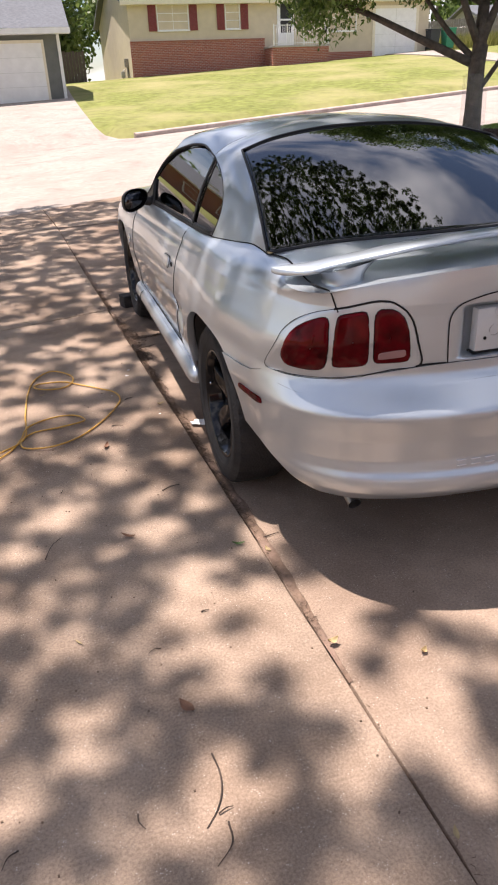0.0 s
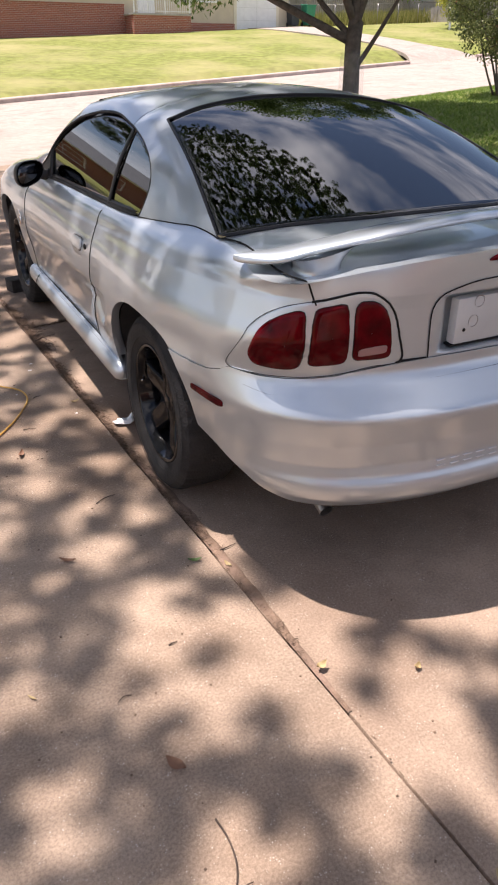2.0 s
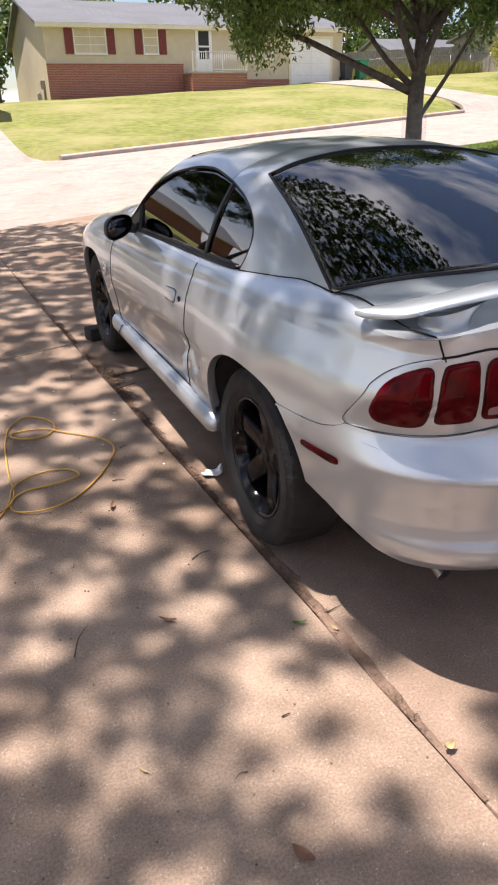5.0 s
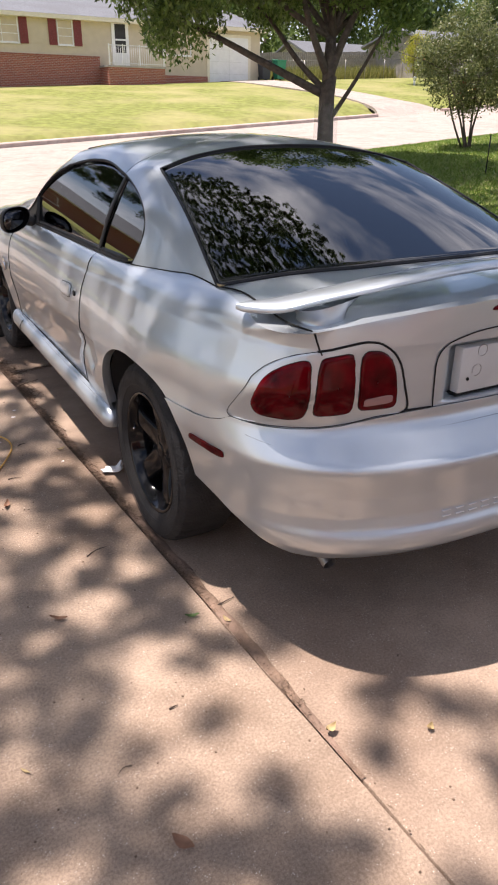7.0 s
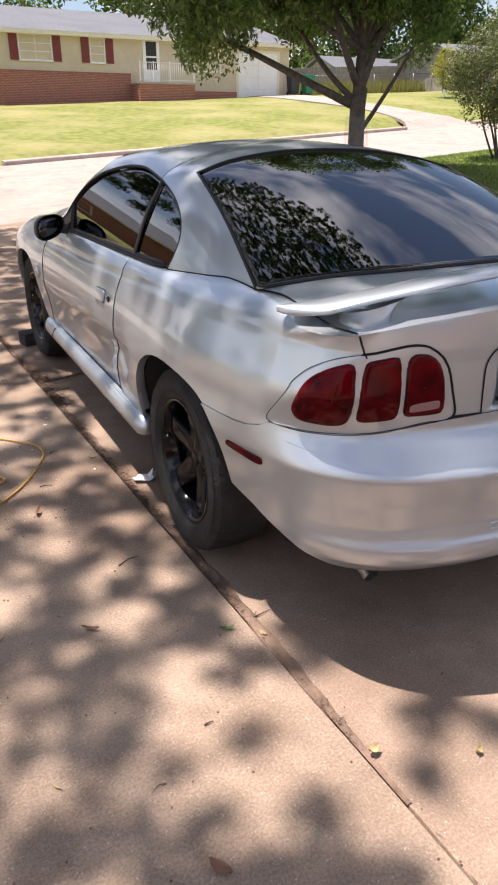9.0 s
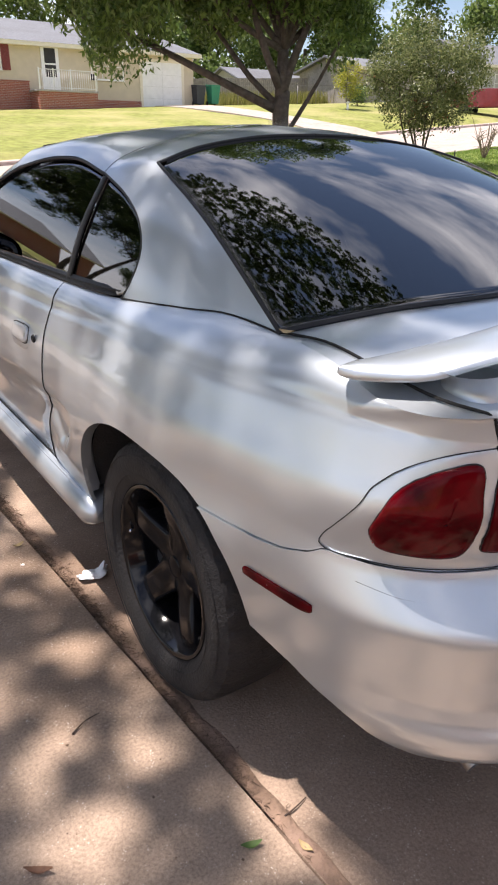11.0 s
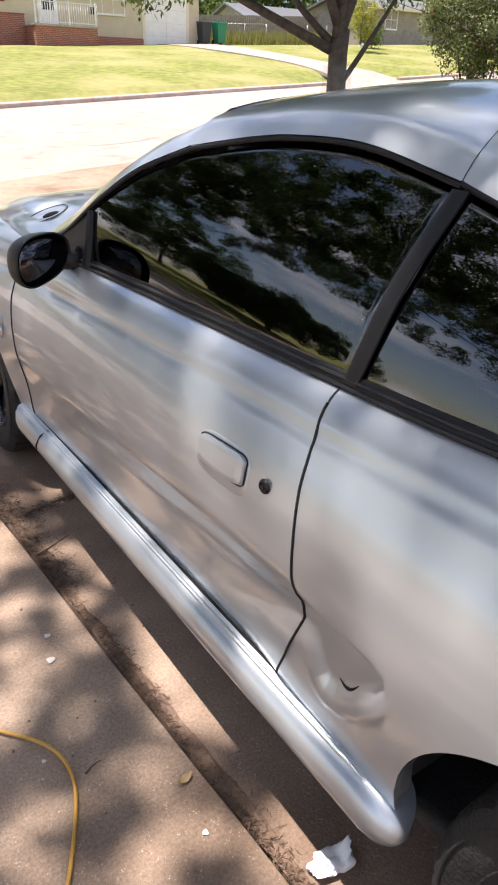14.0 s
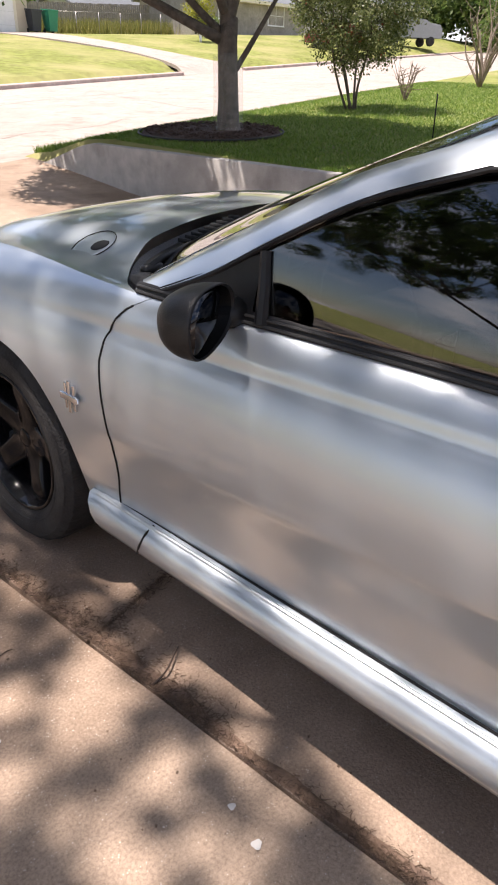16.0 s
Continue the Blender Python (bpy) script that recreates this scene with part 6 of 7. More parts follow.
hx0, hx1, hback = 4.25, 20.9, 52.0
wall_v = [(hx0, HY, 1.6), (hx0, hback, 1.6), (hx0, hback, 5.75), (hx0, (HY + hback) / 2, 7.5), (hx0, HY, 5.75), (hx1, HY, 1.6), (hx1, hback, 1.6), (hx1, hback, 5.75), (hx1, (HY + hback) / 2, 7.5), (hx1, HY, 5.75)]
part("wall", (wall_v, [(0, 4, 3, 2, 1), (5, 6, 7, 8, 9), (1, 2, 7, 6)]), SIDING, house, smooth=False)
part("front_wall", slats(hx0, hx1, HY, 1.6, 5.75, 0.26, 0.012), SIDING, house, "beige lapped siding", smooth=False)
gable_roof(house, hx0, hx1, HY, hback, 5.82, 7.62, SHINGLE, 0.35)
part("brick_base", from_bm(box(hx0 - .02, 11.3, HY - .11, HY - .013, 1.6, 3.92)), BRICK, house, "red brick lower wall", smooth=False)
part("brick_cap", from_bm(box(hx0 - .03, 11.32, HY - .14, HY - .013, 3.92, 3.98)), BRICK, house, smooth=False)
part("brick_skirt", from_bm(box(14.4, 17.5, HY - .10, HY - .013, 1.6, 3.24)), BRICK, house, "low red brick skirting", smooth=False)
window(house, 5.75, 7.28, HY - .03, 4.46, 5.52, 3)
window(house, 9.28, 9.98, HY - .03, 4.46, 5.52, 3, blind=False, cols_=1)
window(house, 14.75, 16.5, HY - .03, 4.25, 5.45, 2, blind=False, cols_=3)


def shutter(x0, x1, z0, z1):
    s = part("shutter", from_bm(box(x0, x1, HY - .06, HY - .02, z0, z1)), SHUTTER, house, "dark red louvred shutter", smooth=False)
    part("louvre", join(*[from_bm(box(x0 + .05, x1 - .05, HY - .075, HY - .06, z, z + .03)) for z in np.arange(z0 + .06, z1 - .05, .06)]), SHUTTER, s, smooth=False)


for a, b in ((5.26, 5.66), (7.37, 7.77), (8.80, 9.19), (10.07, 10.47)):
    shutter(a, b, 4.40, 5.58)
# front door and porch
part("front_door", from_bm(box(12.05, 12.97, HY - .05, HY - .012, 3.50, 5.62)), WHITE, house, "white storm door with dark glass", smooth=False)
part("door_glass", from_bm(box(12.22, 12.80, HY - .06, HY - .05, 4.20, 5.50)), DARK, house, smooth=False)
part("door_bar", from_bm(box(12.22, 12.80, HY - .07, HY - .06, 4.75, 4.83)), WHITE, house, smooth=False)
part("porch", from_bm(box(11.3, 14.36, HY - 1.5, HY - .12, 1.6, 3.46)), BRICK, house, "brick porch", smooth=False)
part("porch_slab", from_bm(box(11.25, 14.41, HY - 1.55, HY - .11, 3.46, 3.54, .01)), WALLCON, house, smooth=False)
for x in list(np.arange(11.4, 14.4, 0.115)):
    part("rail_bar", tube([(x, HY - 1.48, 3.54), (x, HY - 1.48, 4.42)], .012, 5), IRON, house)
for z in (3.62, 4.42):
    part("rail", from_bm(box(11.35, 14.36, HY - 1.50, HY - 1.46, z, z + .035)), IRON, house, smooth=False)
for x in (11.37, 12.1, 13.0, 14.33):
    part("rail_post", from_bm(box(x - .025, x + .025, HY - 1.505, HY - 1.455, 3.54, 4.5)), IRON, house, smooth=False)
# white garage door in its own bay
g = part("garage_door", from_bm(box(17.66, 20.1, HY - .04, HY - .012, 2.85, 5.22)), WHITE, house, "white panelled garage door", smooth=False)
part("door_joint", join(*[from_bm(box(17.66, 20.1, HY - .045, HY - .039, z, z + .015)) for z in (3.4, 4.0, 4.6)], from_bm(box(18.88, 18.9, HY - .046, HY - .04, 2.85, 5.22))), BLIND, g, smooth=False)
part("garage_trim", join(from_bm(box(17.5, 17.66, HY - .05, HY - .012, 2.85, 5.36)), from_bm(box(20.1, 20.26, HY - .05, HY - .012, 2.85, 5.36)), from_bm(box(17.66, 20.1, HY - .05, HY - .012, 5.22, 5.36))), SOFFIT, house, smooth=False)
part("meter_pipe", tube([(hx0 - .06, HY + 1.5, 1.9), (hx0 - .06, HY + 1.5, 3.3)], .05, 8), STEEL, house)
part("meter_box", from_bm(box(hx0 - .2, hx0, HY + 1.35, HY + 1.65, 2.9, 3.3, .02)), STEEL, house, smooth=False)

# grey garage on the neighbouring plot
garage = tagged(new("garage"), "grey sided garage with a white roll-up door and blue-grey roof", "garage")
part("front_wall", slats(-7.2, 0.20, 27.5, 1.2, 3.85, 0.20, 0.014), GREYWALL, garage, smooth=False)
part("wall", ([(0.20, 27.5, 1.2), (0.20, 34.5, 1.2), (0.20, 34.5, 3.85), (0.20, 31.0, 5.3), (0.20, 27.5, 3.85), (-7.2, 27.5, 1.2), (-7.2, 34.5, 1.2), (-7.2, 34.5, 3.85), (-7.2, 31.0, 5.3), (-7.2, 27.5, 3.85)], [(0, 1, 2, 3, 4), (5, 9, 8, 7, 6), (1, 6, 7, 2)]), GREYWALL, garage, smooth=False)
gable_roof(garage, -7.2, 0.20, 27.5, 34.5, 4.02, 5.75, SHINGLE, 0.40, WHITE)
gd = part("roll_up_door", from_bm(box(-5.2, -0.45, 27.42, 27.48, 1.45, 3.36)), WHITE, garage, smooth=False)
part("door_joint", join(*[from_bm(box(-5.2, -0.45, 27.414, 27.421, z, z + .015)) for z in (1.95, 2.42, 2.90)]), BLIND, gd, smooth=False)
part("door_trim", join(from_bm(box(-0.45, -0.36, 27.4, 27.48, 1.4, 3.46)), from_bm(box(-5.29, -5.2, 27.4, 27.48, 1.4, 3.46)), from_bm(box(-5.2, -0.45, 27.4, 27.48, 3.36, 3.46))), SOFFIT, garage, smooth=False)
part("corner_board", from_bm(box(0.12, 0.23, 27.44, 27.60, 1.2, 3.85)), WHITE, garage, smooth=False)

# unseen home added at the head of the driveway, behind the camera
home = tagged(new("house"), "assumed brick house at the head of the driveway, out of view", "house")
part("wall", from_bm(box(-9, 7, -9.3, -9.0, -.2, 2.75)), BRICK, home, smooth=False)
part("garage_door", from_bm(box(-3.9, 1.0, -8.99, -8.94, 0, 2.15)), WHITE, home, smooth=False)
gable_roof(home, -9, 7, -17.0, -9.0, 2.8, 4.9, SHINGLE, .5)

# gate and dark planting between garage and house
gate = tagged(new("side_fence"), "dark weathered board fence between garage and house", "fence")
GATEWOOD = material("dark_fence_wood", (0.085, 0.065, 0.05), 0.9, var=.25, scale=6)
for k in range(8):
    x = 0.62 + k * .15
    part("board", from_bm(box(x, x + .138, 37.0, 37.03, 1.6, 3.55 + .05 * (k % 3 == 1))), GATEWOOD, gate, smooth=False)

# ---- things lying on the driveway ----
CORD = material("yellow_extension_cord", (0.62, 0.34, 0.06), 0.45, var=.1, scale=20)
PAPER = material("white_tissue", (0.80, 0.80, 0.79), 0.8, var=.06, scale=30)
DRYLEAF = material("brown_dry_leaf", (0.24, 0.12, 0.07), 0.75, var=.35, scale=30)
PALELEAF = material("straw_leaf", (0.46, 0.34, 0.17), 0.75, var=.25, scale=30)
GREENLEAF = material("green_fallen_leaf", (0.12, 0.20, 0.05), 0.6, var=.25, scale=30)
STICK = material("dark_twig", (0.06, 0.04, 0.03), 0.9, var=.3, scale=30)
BLOCKWOOD = material("weathered_dark_timber", (0.035, 0.03, 0.027), 0.85, var=.4, scale=16, bump=.05, bump_scale=60)


def gz(x, y, right=False):
    return float(drive_z(np.array(x), np.array(y))) + (-.008 if right else 0)


cord_pts = [(-2.6, -.15), (-2.2, .22), (-1.95, .40), (-1.77, .52), (-1.66, .66), (-1.655, .95), (-1.64, 1.25), (-1.60, 1.45), (-1.51, 1.545), (-1.42, 1.49), (-1.385, 1.38), (-1.43, 1.275),
            (-1.52, 1.262), (-1.60, 1.30), (-1.585, 1.37), (-1.45, 1.36), (-1.35, 1.27), (-1.26, 1.18), (-1.18, 1.07), (-1.165, .965), (-1.22, .83), (-1.30, .70), (-1.41, .575), (-1.54, .505),
            (-1.66, .55), (-1.67, .64), (-1.61, .71), (-1.50, .725), (-1.40, .735), (-1.365, .775), (-1.40, .84), (-1.48, .865), (-1.58, .835), (-1.65, .755), (-1.68, .64), (-1.75, .50), (-1.98, .28), (-2.5, -.05)]
path3 = [(x, y, gz(x, y) + .008 + .006 * (k % 5 == 3)) for k, (x, y) in enumerate(cord_pts)]
tagged(part("extension_cord", tube(even(path3, 420), .0042, 8), CORD), "loosely coiled yellow extension cord on the concrete", "cord")

# crumpled tissue
bm = bmesh.new()
bmesh.ops.create_icosphere(bm, subdivisions=4, radius=1)
for v in bm.verts:
    c = v.co.copy()
    k = 1 + .55 * noise.noise(c * 1.7) + .30 * (1 - 2 * abs(noise.noise(c * 3.6))) + .10 * noise.noise(c * 9)
    wad = float(smooth(.15, .75, c.x))
    v.co = Vector((c.x * .040 * k, (c.y * .020 + .016 * wad * (1 - abs(c.y))) * k, max(-.005, c.z * (.009 + .016 * wad) * k + .010 * wad)))
tissue = tagged(part("crumpled_tissue", bm, PAPER, smooth=True, sharp=55), "crumpled white tissue by the rear wheel", "tissue")
tissue.matrix_basis = pose(-.815, .535, .006, 0, 0, -15)

# timber block before the front wheel
blk = tagged(part("wheel_block", from_bm(box(-.115, .115, -.061, .061, 0, .090, .007)), BLOCKWOOD, sharp=40), "dark timber block chocking the front wheel", "wheel chock")
blk.matrix_basis = pose(-.806, 2.910, gz(-.806, 2.91, True), 0, 0, 13)


def leaf_piece(length, width, curl):
    t = np.linspace(-1, 1, 7)
    w = width * (1 - np.abs(t) ** 1.8) + .0008
    z = curl * (t**2)
    P = np.stack([np.stack([t * length / 2, s * w / 2, z + abs(s) * curl * .5 + .002], 1) for s in (-1, -.5, 0, .5, 1)])
    return grid(P)


def fallen(x, y, length, width, curl, turn, mat, label="small fallen leaf on the concrete", right=False):
    ob = tagged(part("fallen_leaf", leaf_piece(length, width, curl), mat), label, "leaf", "fallen leaves")
    ob.matrix_basis = pose(x, y, gz(x, y, right) + .001, 0, 0, turn)


fallen(-1.247, -1.203, .058, .028, .010, -58, DRYLEAF, "curled reddish-brown leaf on the concrete")
fallen(-1.290, -.346, .056, .016, .010, -33, DRYLEAF)
fallen(-.919, -.527, .045, .016, .008, -18, GREENLEAF, "half-green fallen leaf on the concrete")
fallen(-.827, -.584, .036, .014, .006, -75, PALELEAF, "yellow leaf beside the joint", True)
fallen(-1.505, -.858, .030, .006, .003, -53, PALELEAF, "pale straw sliver on the concrete")
fallen(-1.292, .431, .055, .022, .012, 70, DRYLEAF, "reddish-brown leaf on the concrete")
fallen(-.790, -1.098, .035, .022, .012, 10, PALELEAF, "straw-coloured leaf on the joint")
fallen(-.966, .844, .040, .018, .008, 12, PALELEAF, "pale leaf beside the joint")
fallen(-.764, -1.728, .034, .012, .006, 75, PALELEAF, "yellow leaf on the joint")
fallen(-.557, -1.211, .022, .018, .012, 30, PALELEAF, "pale pebble-like leaf scrap", True)
rl = np.random.default_rng(61)
for k in range(14):
    x, y = rl.uniform(-2.6, -.95), rl.uniform(-2.2, 4.5)
    fallen(x, y, rl.uniform(.012, .028), rl.uniform(.006, .012), .005, rl.uniform(0, 360), (DRYLEAF, PALELEAF, STICK)[int(rl.integers(0, 3))])


def twig(pts, rad, right=False):
    tagged(part("twig", tube(even([(x, y, gz(x, y, right) + h) for x, y, h in pts], 14), list(np.linspace(rad, rad * .4, 14)), 6), STICK), "thin dark twig on the concrete", "twig", "twigs")


twig([(-1.219, -1.363, .003), (-1.213, -1.416, .005), (-1.220, -1.469, .006), (-1.242, -1.514, .004), (-1.274, -1.550, .003)], .0026)
twig([(-1.241, -1.525, .005), (-1.222, -1.518, .008), (-1.205, -1.516, .004)], .0024)
twig([(-1.225, -1.549, .003), (-1.230, -1.602, .007), (-1.272, -1.640, .003)], .0026)
twig([(-1.591, -.391, .004), (-1.566, -.321, .009), (-1.531, -.268, .004)], .0022)
twig([(-1.114, -.057, .003), (-1.075, -.039, .007), (-1.034, -.029, .003)], .0024)
twig([(-.820, -.505, .003), (-.788, -.502, .006), (-.755, -.493, .004)], .0025, True)
twig([(-1.128, -.841, .003), (-1.115, -.840, .005), (-1.103, -.839, .003)], .0026)
twig([(-1.242, .657, .003), (-1.214, .651, .006), (-1.191, .645, .003)], .0024)
twig([(-1.137, .972, .003), (-1.117, .980, .006), (-1.096, .986, .003)], .0022)
twig([(-.964, 1.786, .004), (-.916, 1.790, .016), (-.838, 1.835, .010)], .0032, True)
twig([(-1.177, 2.130, .003), (-1.160, 2.130, .006), (-1.142, 2.129, .003)], .0022)
for k in range(12):
    x, y, a = rl.uniform(-2.4, -1.0), rl.uniform(-1.9, 4.0), rl.uniform(0, 6.28)
    L = rl.uniform(.02, .05)
    twig([(x, y, .003), (x + L * .5 * math.cos(a), y + L * .5 * math.sin(a), .006), (x + L * math.cos(a + .3), y + L * math.sin(a + .3), .003)], .0018)

# pale droppings and paint spots
SPOT = material("pale_spot", (0.72, 0.68, 0.64), 0.8, var=.1)
for x, y, rr in ((-1.083, 1.33, .013), (-1.06, 1.42, .010), (-1.20, 1.05, .006), (-.99, .72, .008), (-1.31, 1.9, .009)):
    pr = [(.8 * rr * (1 + .16 * math.sin(3 * t + x * 40)), 0) for t in np.linspace(0, 6.28, 18)]
    V = [(x, y, gz(x, y) + .005)] + [(x + q[0] * math.cos(t), y + q[0] * math.sin(t), gz(x, y) + .0035) for q, t in zip(pr, np.linspace(0, 2 * math.pi, 18, endpoint=False))]
    tagged(part("pale_spot", (V, [(0, i + 1, (i + 1) % 18 + 1) for i in range(18)]), SPOT), "pale spot dried on the concrete", "stain", "pale spots")

# litter of twigs, grit and leaf scraps along the long joint
LITTER = material("leaf_litter", (0.14, 0.09, 0.06), 0.95, var=.5, scale=40)
V, F = [], []


def scrap(x, y, z, length, thick, turn, tip, bend):
    """A bent three-sided sliver."""
    n = len(V)
    ct, st = math.cos(turn), math.sin(turn)
    for k, w in ((-1, .6), (0, 1.0), (1, .35)):
        a, b, c = k * length / 2, bend * length * (1 - k * k), k * tip * length / 2
        for g in (0, 2.1, 4.2):
            o = b + thick * w * math.cos(g)
            V.append((x + a * ct - o * st, y + a * st + o * ct, z + c + thick * w * math.sin(g)))
    for k in (0, 3):
        F.extend((n + k + g, n + k + (g + 1) % 3, n + k + 3 + (g + 1) % 3, n + k + 3 + g) for g in range(3))
    F.extend(((n + 2, n + 1, n), (n + 6, n + 7, n + 8)))


heaps = [(y, .05 + .05 * rl.random(), .010 + .014 * rl.random(), 130) for y in rl.uniform(-.2, 3.4, 26)]
heaps += [(2.30, .12, .035, 420), (2.06, .10, .055, 520), (1.72, .10, .050, 380), (1.16, .06, .018, 170), (.62, .07, .022, 220), (.28, .05, .02, 120), (-.35, .06, .018, 120), (-.95, .05, .014, 60)]
for hy_, spread_y, spread_x, n_ in heaps:
    for k in range(n_):
        y = hy_ + rl.normal(0, spread_y)
        off = abs(rl.normal(0, spread_x)) - .008
        x = float(joint_x(np.array(y))) + off
        scrap(x, y, gz(x, y, True) + rl.uniform(.0, .010) * math.exp(-(off / .05) ** 2) + .001, rl.uniform(.004, .020) * (1.8 if rl.random() < .12 else 1), rl.uniform(.0006, .0014), rl.uniform(0, 6.28), rl.uniform(-.4, .4), rl.uniform(-.25, .25))
for k in range(1500):
    y = rl.uniform(-2.2, 5.5)
    if rl.random() > (1.0 if y > .1 else .4 if y > -.9 else .15):
        continue
    x = float(joint_x(np.array(y))) + abs(rl.normal(0, .014)) - .008
    scrap(x, y, gz(x, y, True) + rl.uniform(.0, .006), rl.uniform(.004, .018), rl.uniform(.0006, .0012), rl.uniform(0, 6.28), rl.uniform(-.3, .3), rl.uniform(-.25, .25))
for k in range(420):
    q = rl.random()
    x, y = -.98 + .55 * q, 2.02 + .11 * q + rl.normal(0, .014)
    scrap(x, y, gz(x, y, True) + .004, rl.uniform(.006, .03), rl.uniform(.0007, .0014), rl.uniform(0, 6.28), rl.uniform(-.3, .3), rl.uniform(-.2, .2))
tagged(part("joint_litter", (V, F), LITTER, smooth=False), "twigs and leaf scraps caught in the driveway joint", "litter", kind="stuff")
grit = []
for k in range(700):
    x, y = rl.uniform(-2.6, .6), rl.uniform(-2.4, 3.0)
    if -.8 < x and y > -.9:
        continue
    s = rl.uniform(.001, .003)
    grit.append(moved(from_bm(box(-s, s, -s * .8, s * .8, -s * .3, s * .6)), pose(x, y, gz(x, y, x > joint_x(np.array(y))) + .001, 0, 0, rl.uniform(0, 360))))
tagged(part("grit", join(*grit), LITTER, smooth=False), "specks of grit on the concrete", "grit", kind="stuff")

# bins and street bits across the road
BINGREEN = material("green_bin_plastic", (0.02, 0.22, 0.13), 0.5, var=.1)
BINBLACK = material("dark_bin_plastic", (0.03, 0.035, 0.045), 0.5, var=.1)


def bin_(x, y, mat, label, turn=0):
    b = tagged(new("wheelie_bin"), label, "bin", "wheeled bins")
    z = float(ground_z(np.array(x, float), np.array(y, float))) + .03
    P = np.stack([np.array([(-w, -d, h), (w, -d, h), (w, d, h), (-w, d, h)]) for w, d, h in ((.22, .24, .06), (.29, .33, .95), (.30, .34, .98))])
    part("body", grid(P, wrap=True), mat, b, smooth=False)
    part("lid", moved(from_bm(box(-.31, .31, -.36, .36, 0, .07, .02)), pose(0, 0, .98, 4)), mat, b, sharp=40)
    for k in (-.25, .25):
        part("wheel", moved(lathe([(.0, -.03), (.1, -.03), (.1, .03), (.0, .03)], 16), pose(k, .25, .1)), RUBBER, b)
    part("handle", tube([(-.22, .40, .95), (.22, .40, .95)], .015, 6), mat, b)
    b.matrix_basis = pose(x, y, z, 0, 0, turn)


bin_(21.9, 37.4, BINGREEN, "green wheeled bin beside the garage")
bin_(21.05, 37.6, BINBLACK, "dark wheeled bin beside the garage")
bin_(33.4, 38.2, BINBLACK, "dark wheeled bin by the fence")
bin_(34.3, 38.4, BINBLACK, "dark wheeled bin by the fence")
st = tagged(part("garden_stake", tube([(6.1, 5.25, .70), (6.12, 5.27, 1.20)], .008, 8), TRIM), "thin black stake in the lawn", "stake")

# fence and far houses to the side
FENCE = material("weathered_fence_wood", (0.27, 0.24, 0.21), 0.9, var=.2, scale=5)
fence = tagged(new("fence"), "weathered grey board fence", "fence")
for k in range(130):
    x = 21.5 + k * .16
    y = 45.5 - .12 * (x - 21.5)
    z = float(ground_z(np.array(x), np.array(y)))
    part("board", from_bm(box(x, x + .145, y, y + .02, z, z + 1.75 + .04 * rl.random())), FENCE, fence, smooth=False)
chain = tagged(new("wire_fence"), "low wire fence with steel posts", "fence")
for k in range(8):
    x, y = 22.5 + k * 1.6, 40.6
    z = float(ground_z(np.array(x), np.array(y)))
    part("post", tube([(x, y, z), (x, y, z + 1.15)], .03, 6), STEEL, chain)
part("top_rail", tube([(22.5, 40.6, float(ground_z(np.array(22.5), np.array(40.6))) + 1.13), (33.7, 40.6, float(ground_z(np.array(33.7), np.array(40.6))) + 1.13)], .02, 6), STEEL, chain)

FARWALL = material("pale_grey_siding", (0.42, 0.41, 0.39), 0.8, var=.08, scale=3)


def far_house(x0, x1, y0, y1, z0, eave, ridge, label, wins, wall=None):
    h = tagged(new("house"), label, "house")
    part("wall", ([(x0, y0, z0), (x1, y0, z0), (x1, y1, z0), (x0, y1, z0), (x0, y0, eave), (x1, y0, eave), (x1, y1, eave), (x0, y1, eave), (x0, (y0 + y1) / 2, ridge - .1), (x1, (y0 + y1) / 2, ridge - .1)],
                 [(0, 1, 5, 4), (1, 2, 6, 9, 5), (2, 3, 7, 6), (3, 0, 4, 8, 7)]), wall or FARWALL, h, smooth=False)
    gable_roof(h, x0, x1, y0, y1, eave, ridge, SHINGLE, .4)
    for a, b, c, d in wins:
        window(h, a, b, y0 - .01, c, d, 2, False, 2)
    return h


STONE = concrete("grey_house_stone", (0.40, 0.37, 0.33), (0.27, 0.25, 0.22), (0.55, 0.52, 0.47))
far_house(30.8, 43.0, 48.2, 52.6, 3.2, 5.7, 6.5, "long pale outbuilding behind the fence", [])
far_house(34.0, 44.0, 38.5, 45.0, 3.0, 6.0, 6.8, "grey stone-clad house behind the yellow bush", [(35.2, 36.2, 4.7, 5.7), (40.0, 41.6, 4.6, 5.7)], STONE)
far_house(46.0, 60.0, 38.5, 46.5, 3.6, 6.9, 8.7, "pale grey house further up the street", [(48, 49.8, 4.9, 6.1), (53, 54.5, 4.9, 6.1)])


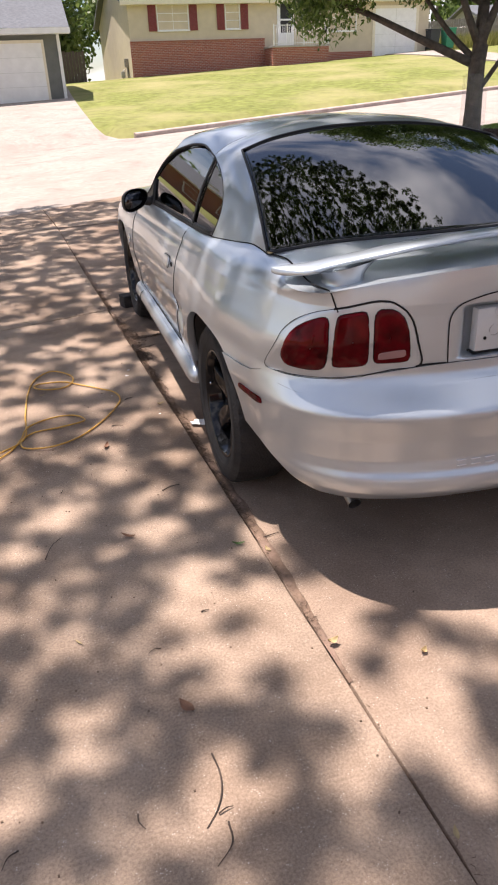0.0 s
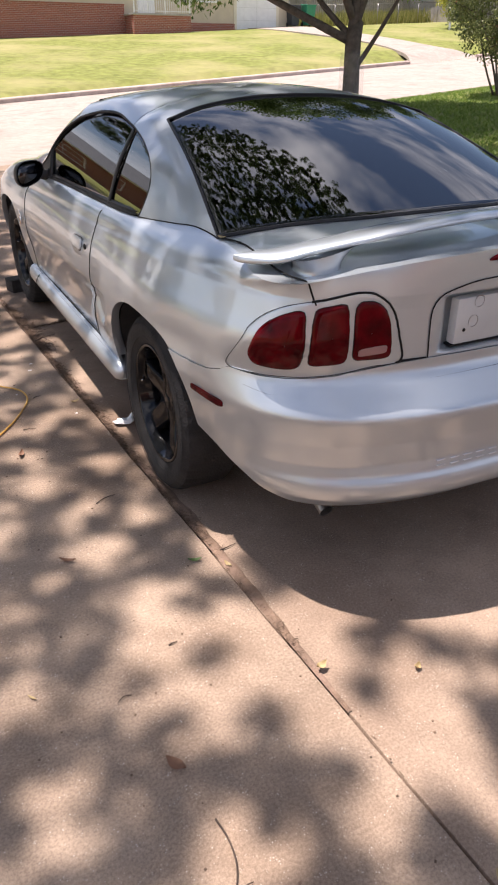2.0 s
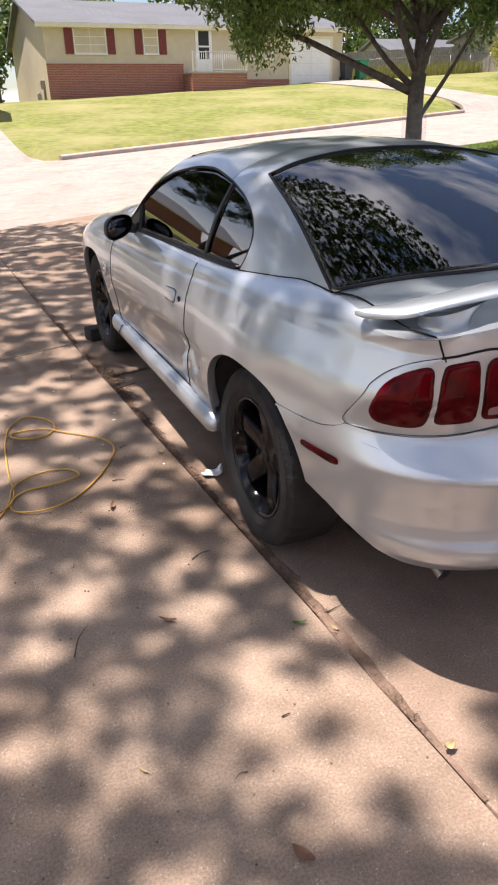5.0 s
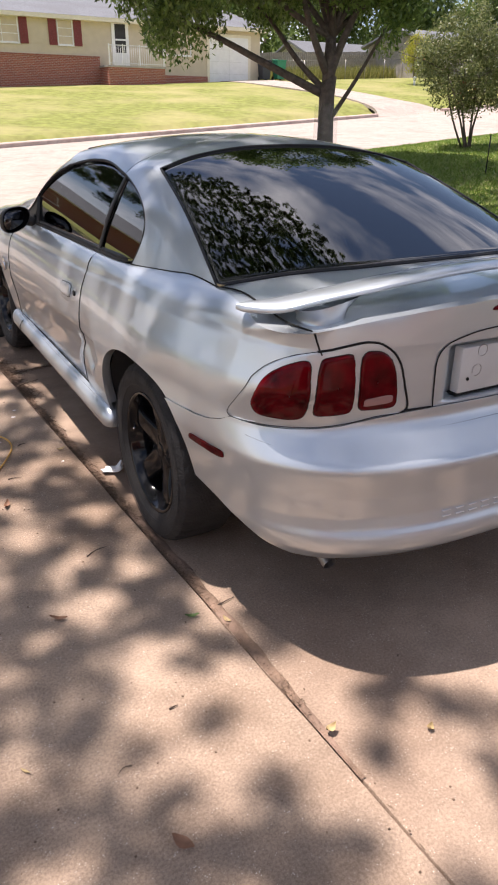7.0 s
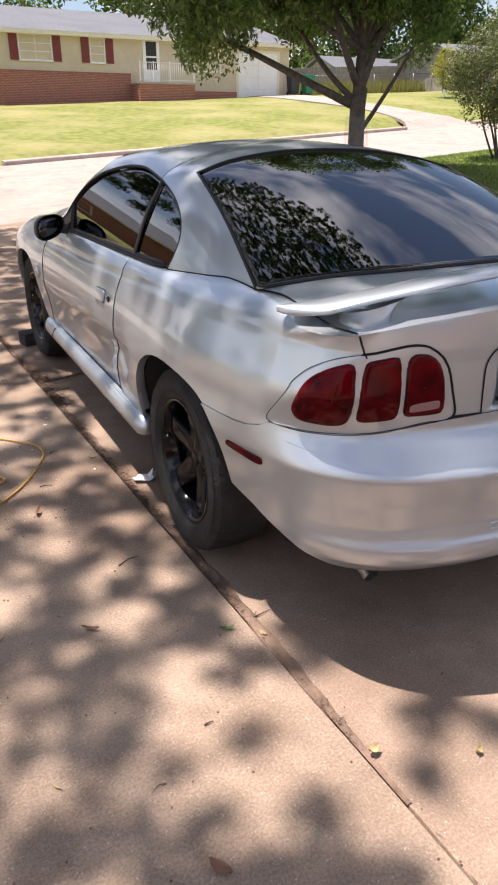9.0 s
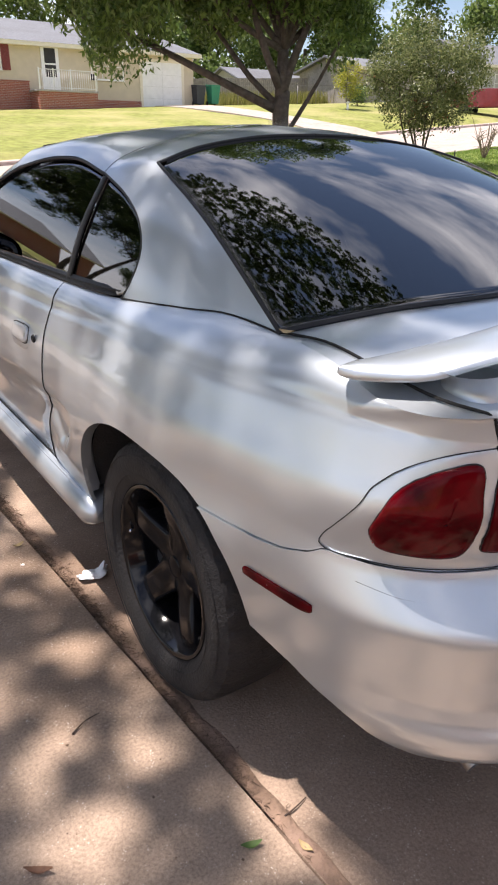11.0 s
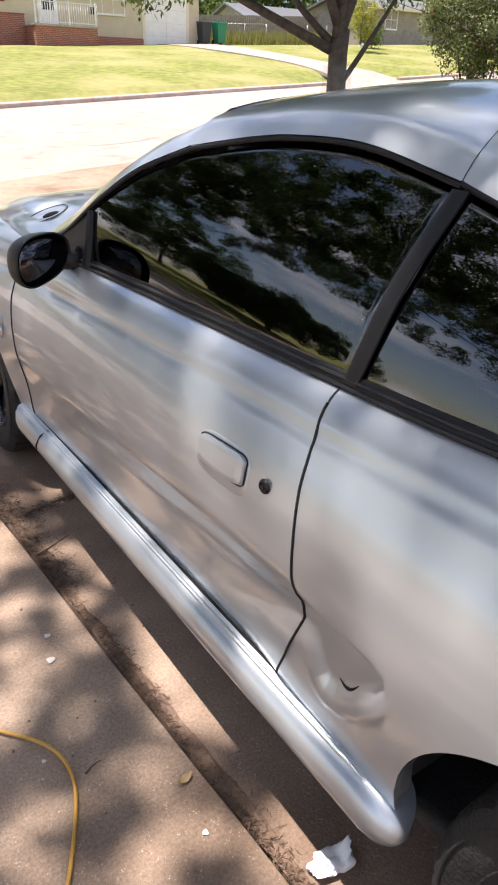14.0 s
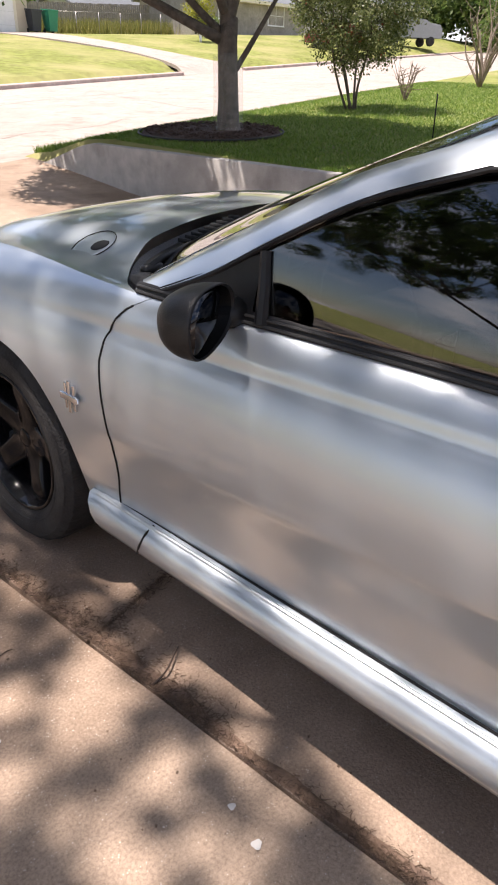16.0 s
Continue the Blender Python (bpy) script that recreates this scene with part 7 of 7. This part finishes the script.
# cars parked up the street
def parked_car(x, y, turn, paint, label, high=1.42, long=4.4):
    c = tagged(new("parked_car"), label, "car", "cars up the street")
    z = float(ground_z(np.array(x, float), np.array(y, float))) + .04
    prof = [(-.5, .30), (-.5, .62), (-.46, .78), (-.30, .84), (-.18, .97), (.0, 1.0), (.16, .97), (.30, .74), (.46, .66), (.5, .52), (.5, .30)]
    rows = []
    for k, w in ((-1, .80), (-.92, .88), (0, .90), (.92, .88), (1, .80)):
        rows.append([(k * .86 * (1 - .18 * max(0, h - .75) / .25), a * long * (1 if abs(k) < 1 else .985), .22 + (h * high - .22) * (1 if abs(k) < 1 else .98)) for a, h in prof])
    part("body", grid(np.array(rows)), paint, c, sharp=40)
    for s in (-1, 1):
        part("side_window", ([(s * .80, -.27 * long, .62 * high + .25), (s * .78, -.17 * long, .93 * high), (s * .78, .14 * long, .93 * high), (s * .80, .26 * long, .62 * high + .25)], [(0, 1, 2, 3)]), TRIM, c, smooth=False)
        part("cap", ([(s * .855, a * long * .985, .22 + (h * high - .22) * .98) for a, h in prof], [tuple(range(len(prof)))]), paint, c, smooth=False)
        for yw in (-.31, .31):
            part("wheel", moved(lathe([(.0, -.10), (.30, -.10), (.32, -.06), (.32, .06), (.30, .10), (.0, .10)], 20), pose(s * .76, yw * long, .32)), TYRE, c)
    c.matrix_basis = pose(x, y, z, 0, 0, turn)


parked_car(36.4, 29.2, 20, material("dark_red_car_paint", (.22, .02, .025), .3, var=.1, coat=.5), "dark red car parked on a far drive")
parked_car(48.6, 32.6, 60, material("white_car_paint", (.26, .27, .29), .35, var=.05, coat=.5), "white van parked up the street", 1.75, 4.6)
marker = tagged(new("marker_post"), "short white marker post on the far lawn", "post")
mz = float(ground_z(np.array(27.7), np.array(32.2)))
part("post", tube([(27.7, 32.2, mz - .05), (27.7, 32.2, mz + .34)], .06, 8), WHITE, marker)
part("cap", moved(lathe([(.0, .10), (.07, .07), (.10, .0), (.07, -.02), (.0, -.02)], 14, "z"), pose(27.7, 32.2, mz + .36)), WHITE, marker)
# tall dry grass behind the wire fence
rg = np.random.default_rng(71)
ng = 5000
tx, ty = rg.uniform(22.3, 33.5, ng), rg.uniform(40.7, 43.2, ng)
tz = ground_z(tx, ty)
th = rg.uniform(.5, 1.0, ng)
ta = rg.uniform(0, 6.283, ng)
tw = np.stack([np.cos(ta), np.sin(ta), 0 * ta], 1) * .03
t0 = np.stack([tx, ty, tz - .02], 1)
V = np.stack([t0 - tw, t0 + tw, t0 + np.stack([rg.normal(0, .15, ng), rg.normal(0, .15, ng), th], 1)], 1).reshape(-1, 3)
tagged(part("tall_grass", leaf_mesh("tall_grass", V, np.arange(3 * ng).reshape(-1, 3), leaf_material("tall_dry_grass", (0.16, 0.18, 0.04), (0.36, 0.33, 0.12)))), "tall straw-green grass behind the wire fence", "grass", kind="stuff")

# leaf caught at the corner of the rear window
lf = tagged(part("stuck_leaf", leaf_piece(.030, .014, .004), PALELEAF), "small straw leaf caught at the rear window corner", "leaf", "fallen leaves")
lf.matrix_basis = pose(float(WIN_L[0]) + .004, float(WIN_L[1]) - .012, float(WIN_L[2]) + .003, 10, 0, -60)

# hairline cracks across the street
CRACK = material("crack_filler", (0.31, 0.265, 0.23), 0.95, var=.2)
for k, (x0, y0, dx, dy, n) in enumerate(((-4.0, 9.6, 1.6, 5.4, 13), (3.2, 11.2, 7.5, 2.0, 16), (9.5, 12.6, 1.2, 6.0, 12), (-6.0, 13.4, 9.0, 2.2, 16), (14.0, 15.0, 9.0, 2.5, 14), (6.0, 15.8, 6.0, 1.8, 12))):
    t = np.linspace(0, 1, n)
    wx = np.array([noise.noise((k * 7.1, a * 6, 1.3)) for a in t])
    px_, py_ = x0 + dx * t - .35 * dy / 6 * wx, y0 + dy * t + .35 * dx / 6 * wx
    nx_, ny_ = -dy / math.hypot(dx, dy), dx / math.hypot(dx, dy)
    wd = .012 * (.4 + np.abs(np.sin(9 * t + k)))
    tagged(part("road_crack", grid(np.stack([np.stack([px_ + nx_ * wd * s_, py_ + ny_ * wd * s_, road_z(px_ + nx_ * wd * s_, py_ + ny_ * wd * s_) + .004], 1) for s_ in (-1, 1)]), flip=True), CRACK), "hairline crack in the street concrete", "crack", kind="structure")

# the neighbour across the street that the side glass mirrors
far_house(-15.8, -8.6, 36.5, 45.5, 0.4, 4.5, 6.6, "red brick neighbouring house with a pale fascia and grey roof", [(-12.6, -10.8, 2.3, 3.6)], BRICK)

# gas riser at the house's side wall, post box by its door
riser = tagged(new("gas_meter"), "small grey gas meter on a pipe against the house wall", "gas meter")
part("pipe", tube([(4.12, 41.0, 1.9), (4.12, 41.0, 2.75), (4.22, 41.0, 2.85)], .035, 8), STEEL, riser)
part("meter_case", from_bm(box(4.02, 4.22, 40.9, 41.12, 2.45, 2.75, .03)), material("meter_grey_paint", (.30, .31, .31), .6), riser, sharp=40)
letter_box = tagged(part("post_box", from_bm(box(14.62, 14.98, HY - .12, HY - .015, 4.15, 4.45, .02)), TRIM, sharp=40), "small black post box on the wall beside the door", "post box")

# clear sleeve round the street tree's trunk
film = bpy.data.materials.new("clear_plastic_sleeve")
film.use_nodes = True
film_mix, film_clear = film.node_tree.nodes.new("ShaderNodeMixShader"), film.node_tree.nodes.new("ShaderNodeBsdfTransparent")
film_mix.inputs["Fac"].default_value = 0.10
film.node_tree.nodes["Principled BSDF"].inputs["Base Color"].default_value = (.75, .74, .70, 1)
film.node_tree.nodes["Principled BSDF"].inputs["Roughness"].default_value = .25
film.node_tree.links.new(film_clear.outputs["BSDF"], film_mix.inputs[1])
film.node_tree.links.new(film.node_tree.nodes["Principled BSDF"].outputs["BSDF"], film_mix.inputs[2])
film.node_tree.links.new(film_mix.outputs["Shader"], film.node_tree.nodes["Material Output"].inputs["Surface"])
sleeve = part("trunk_guard", tube([TB + (.0, .0, .03), TB + (.01, .01, .35), TB + (.02, .03, .85)], [.185, .180, .175], 28, cap=False), film, None)
sleeve.visible_shadow = False
tagged(sleeve, "clear plastic guard wrapped round the street tree trunk", "tree guard")
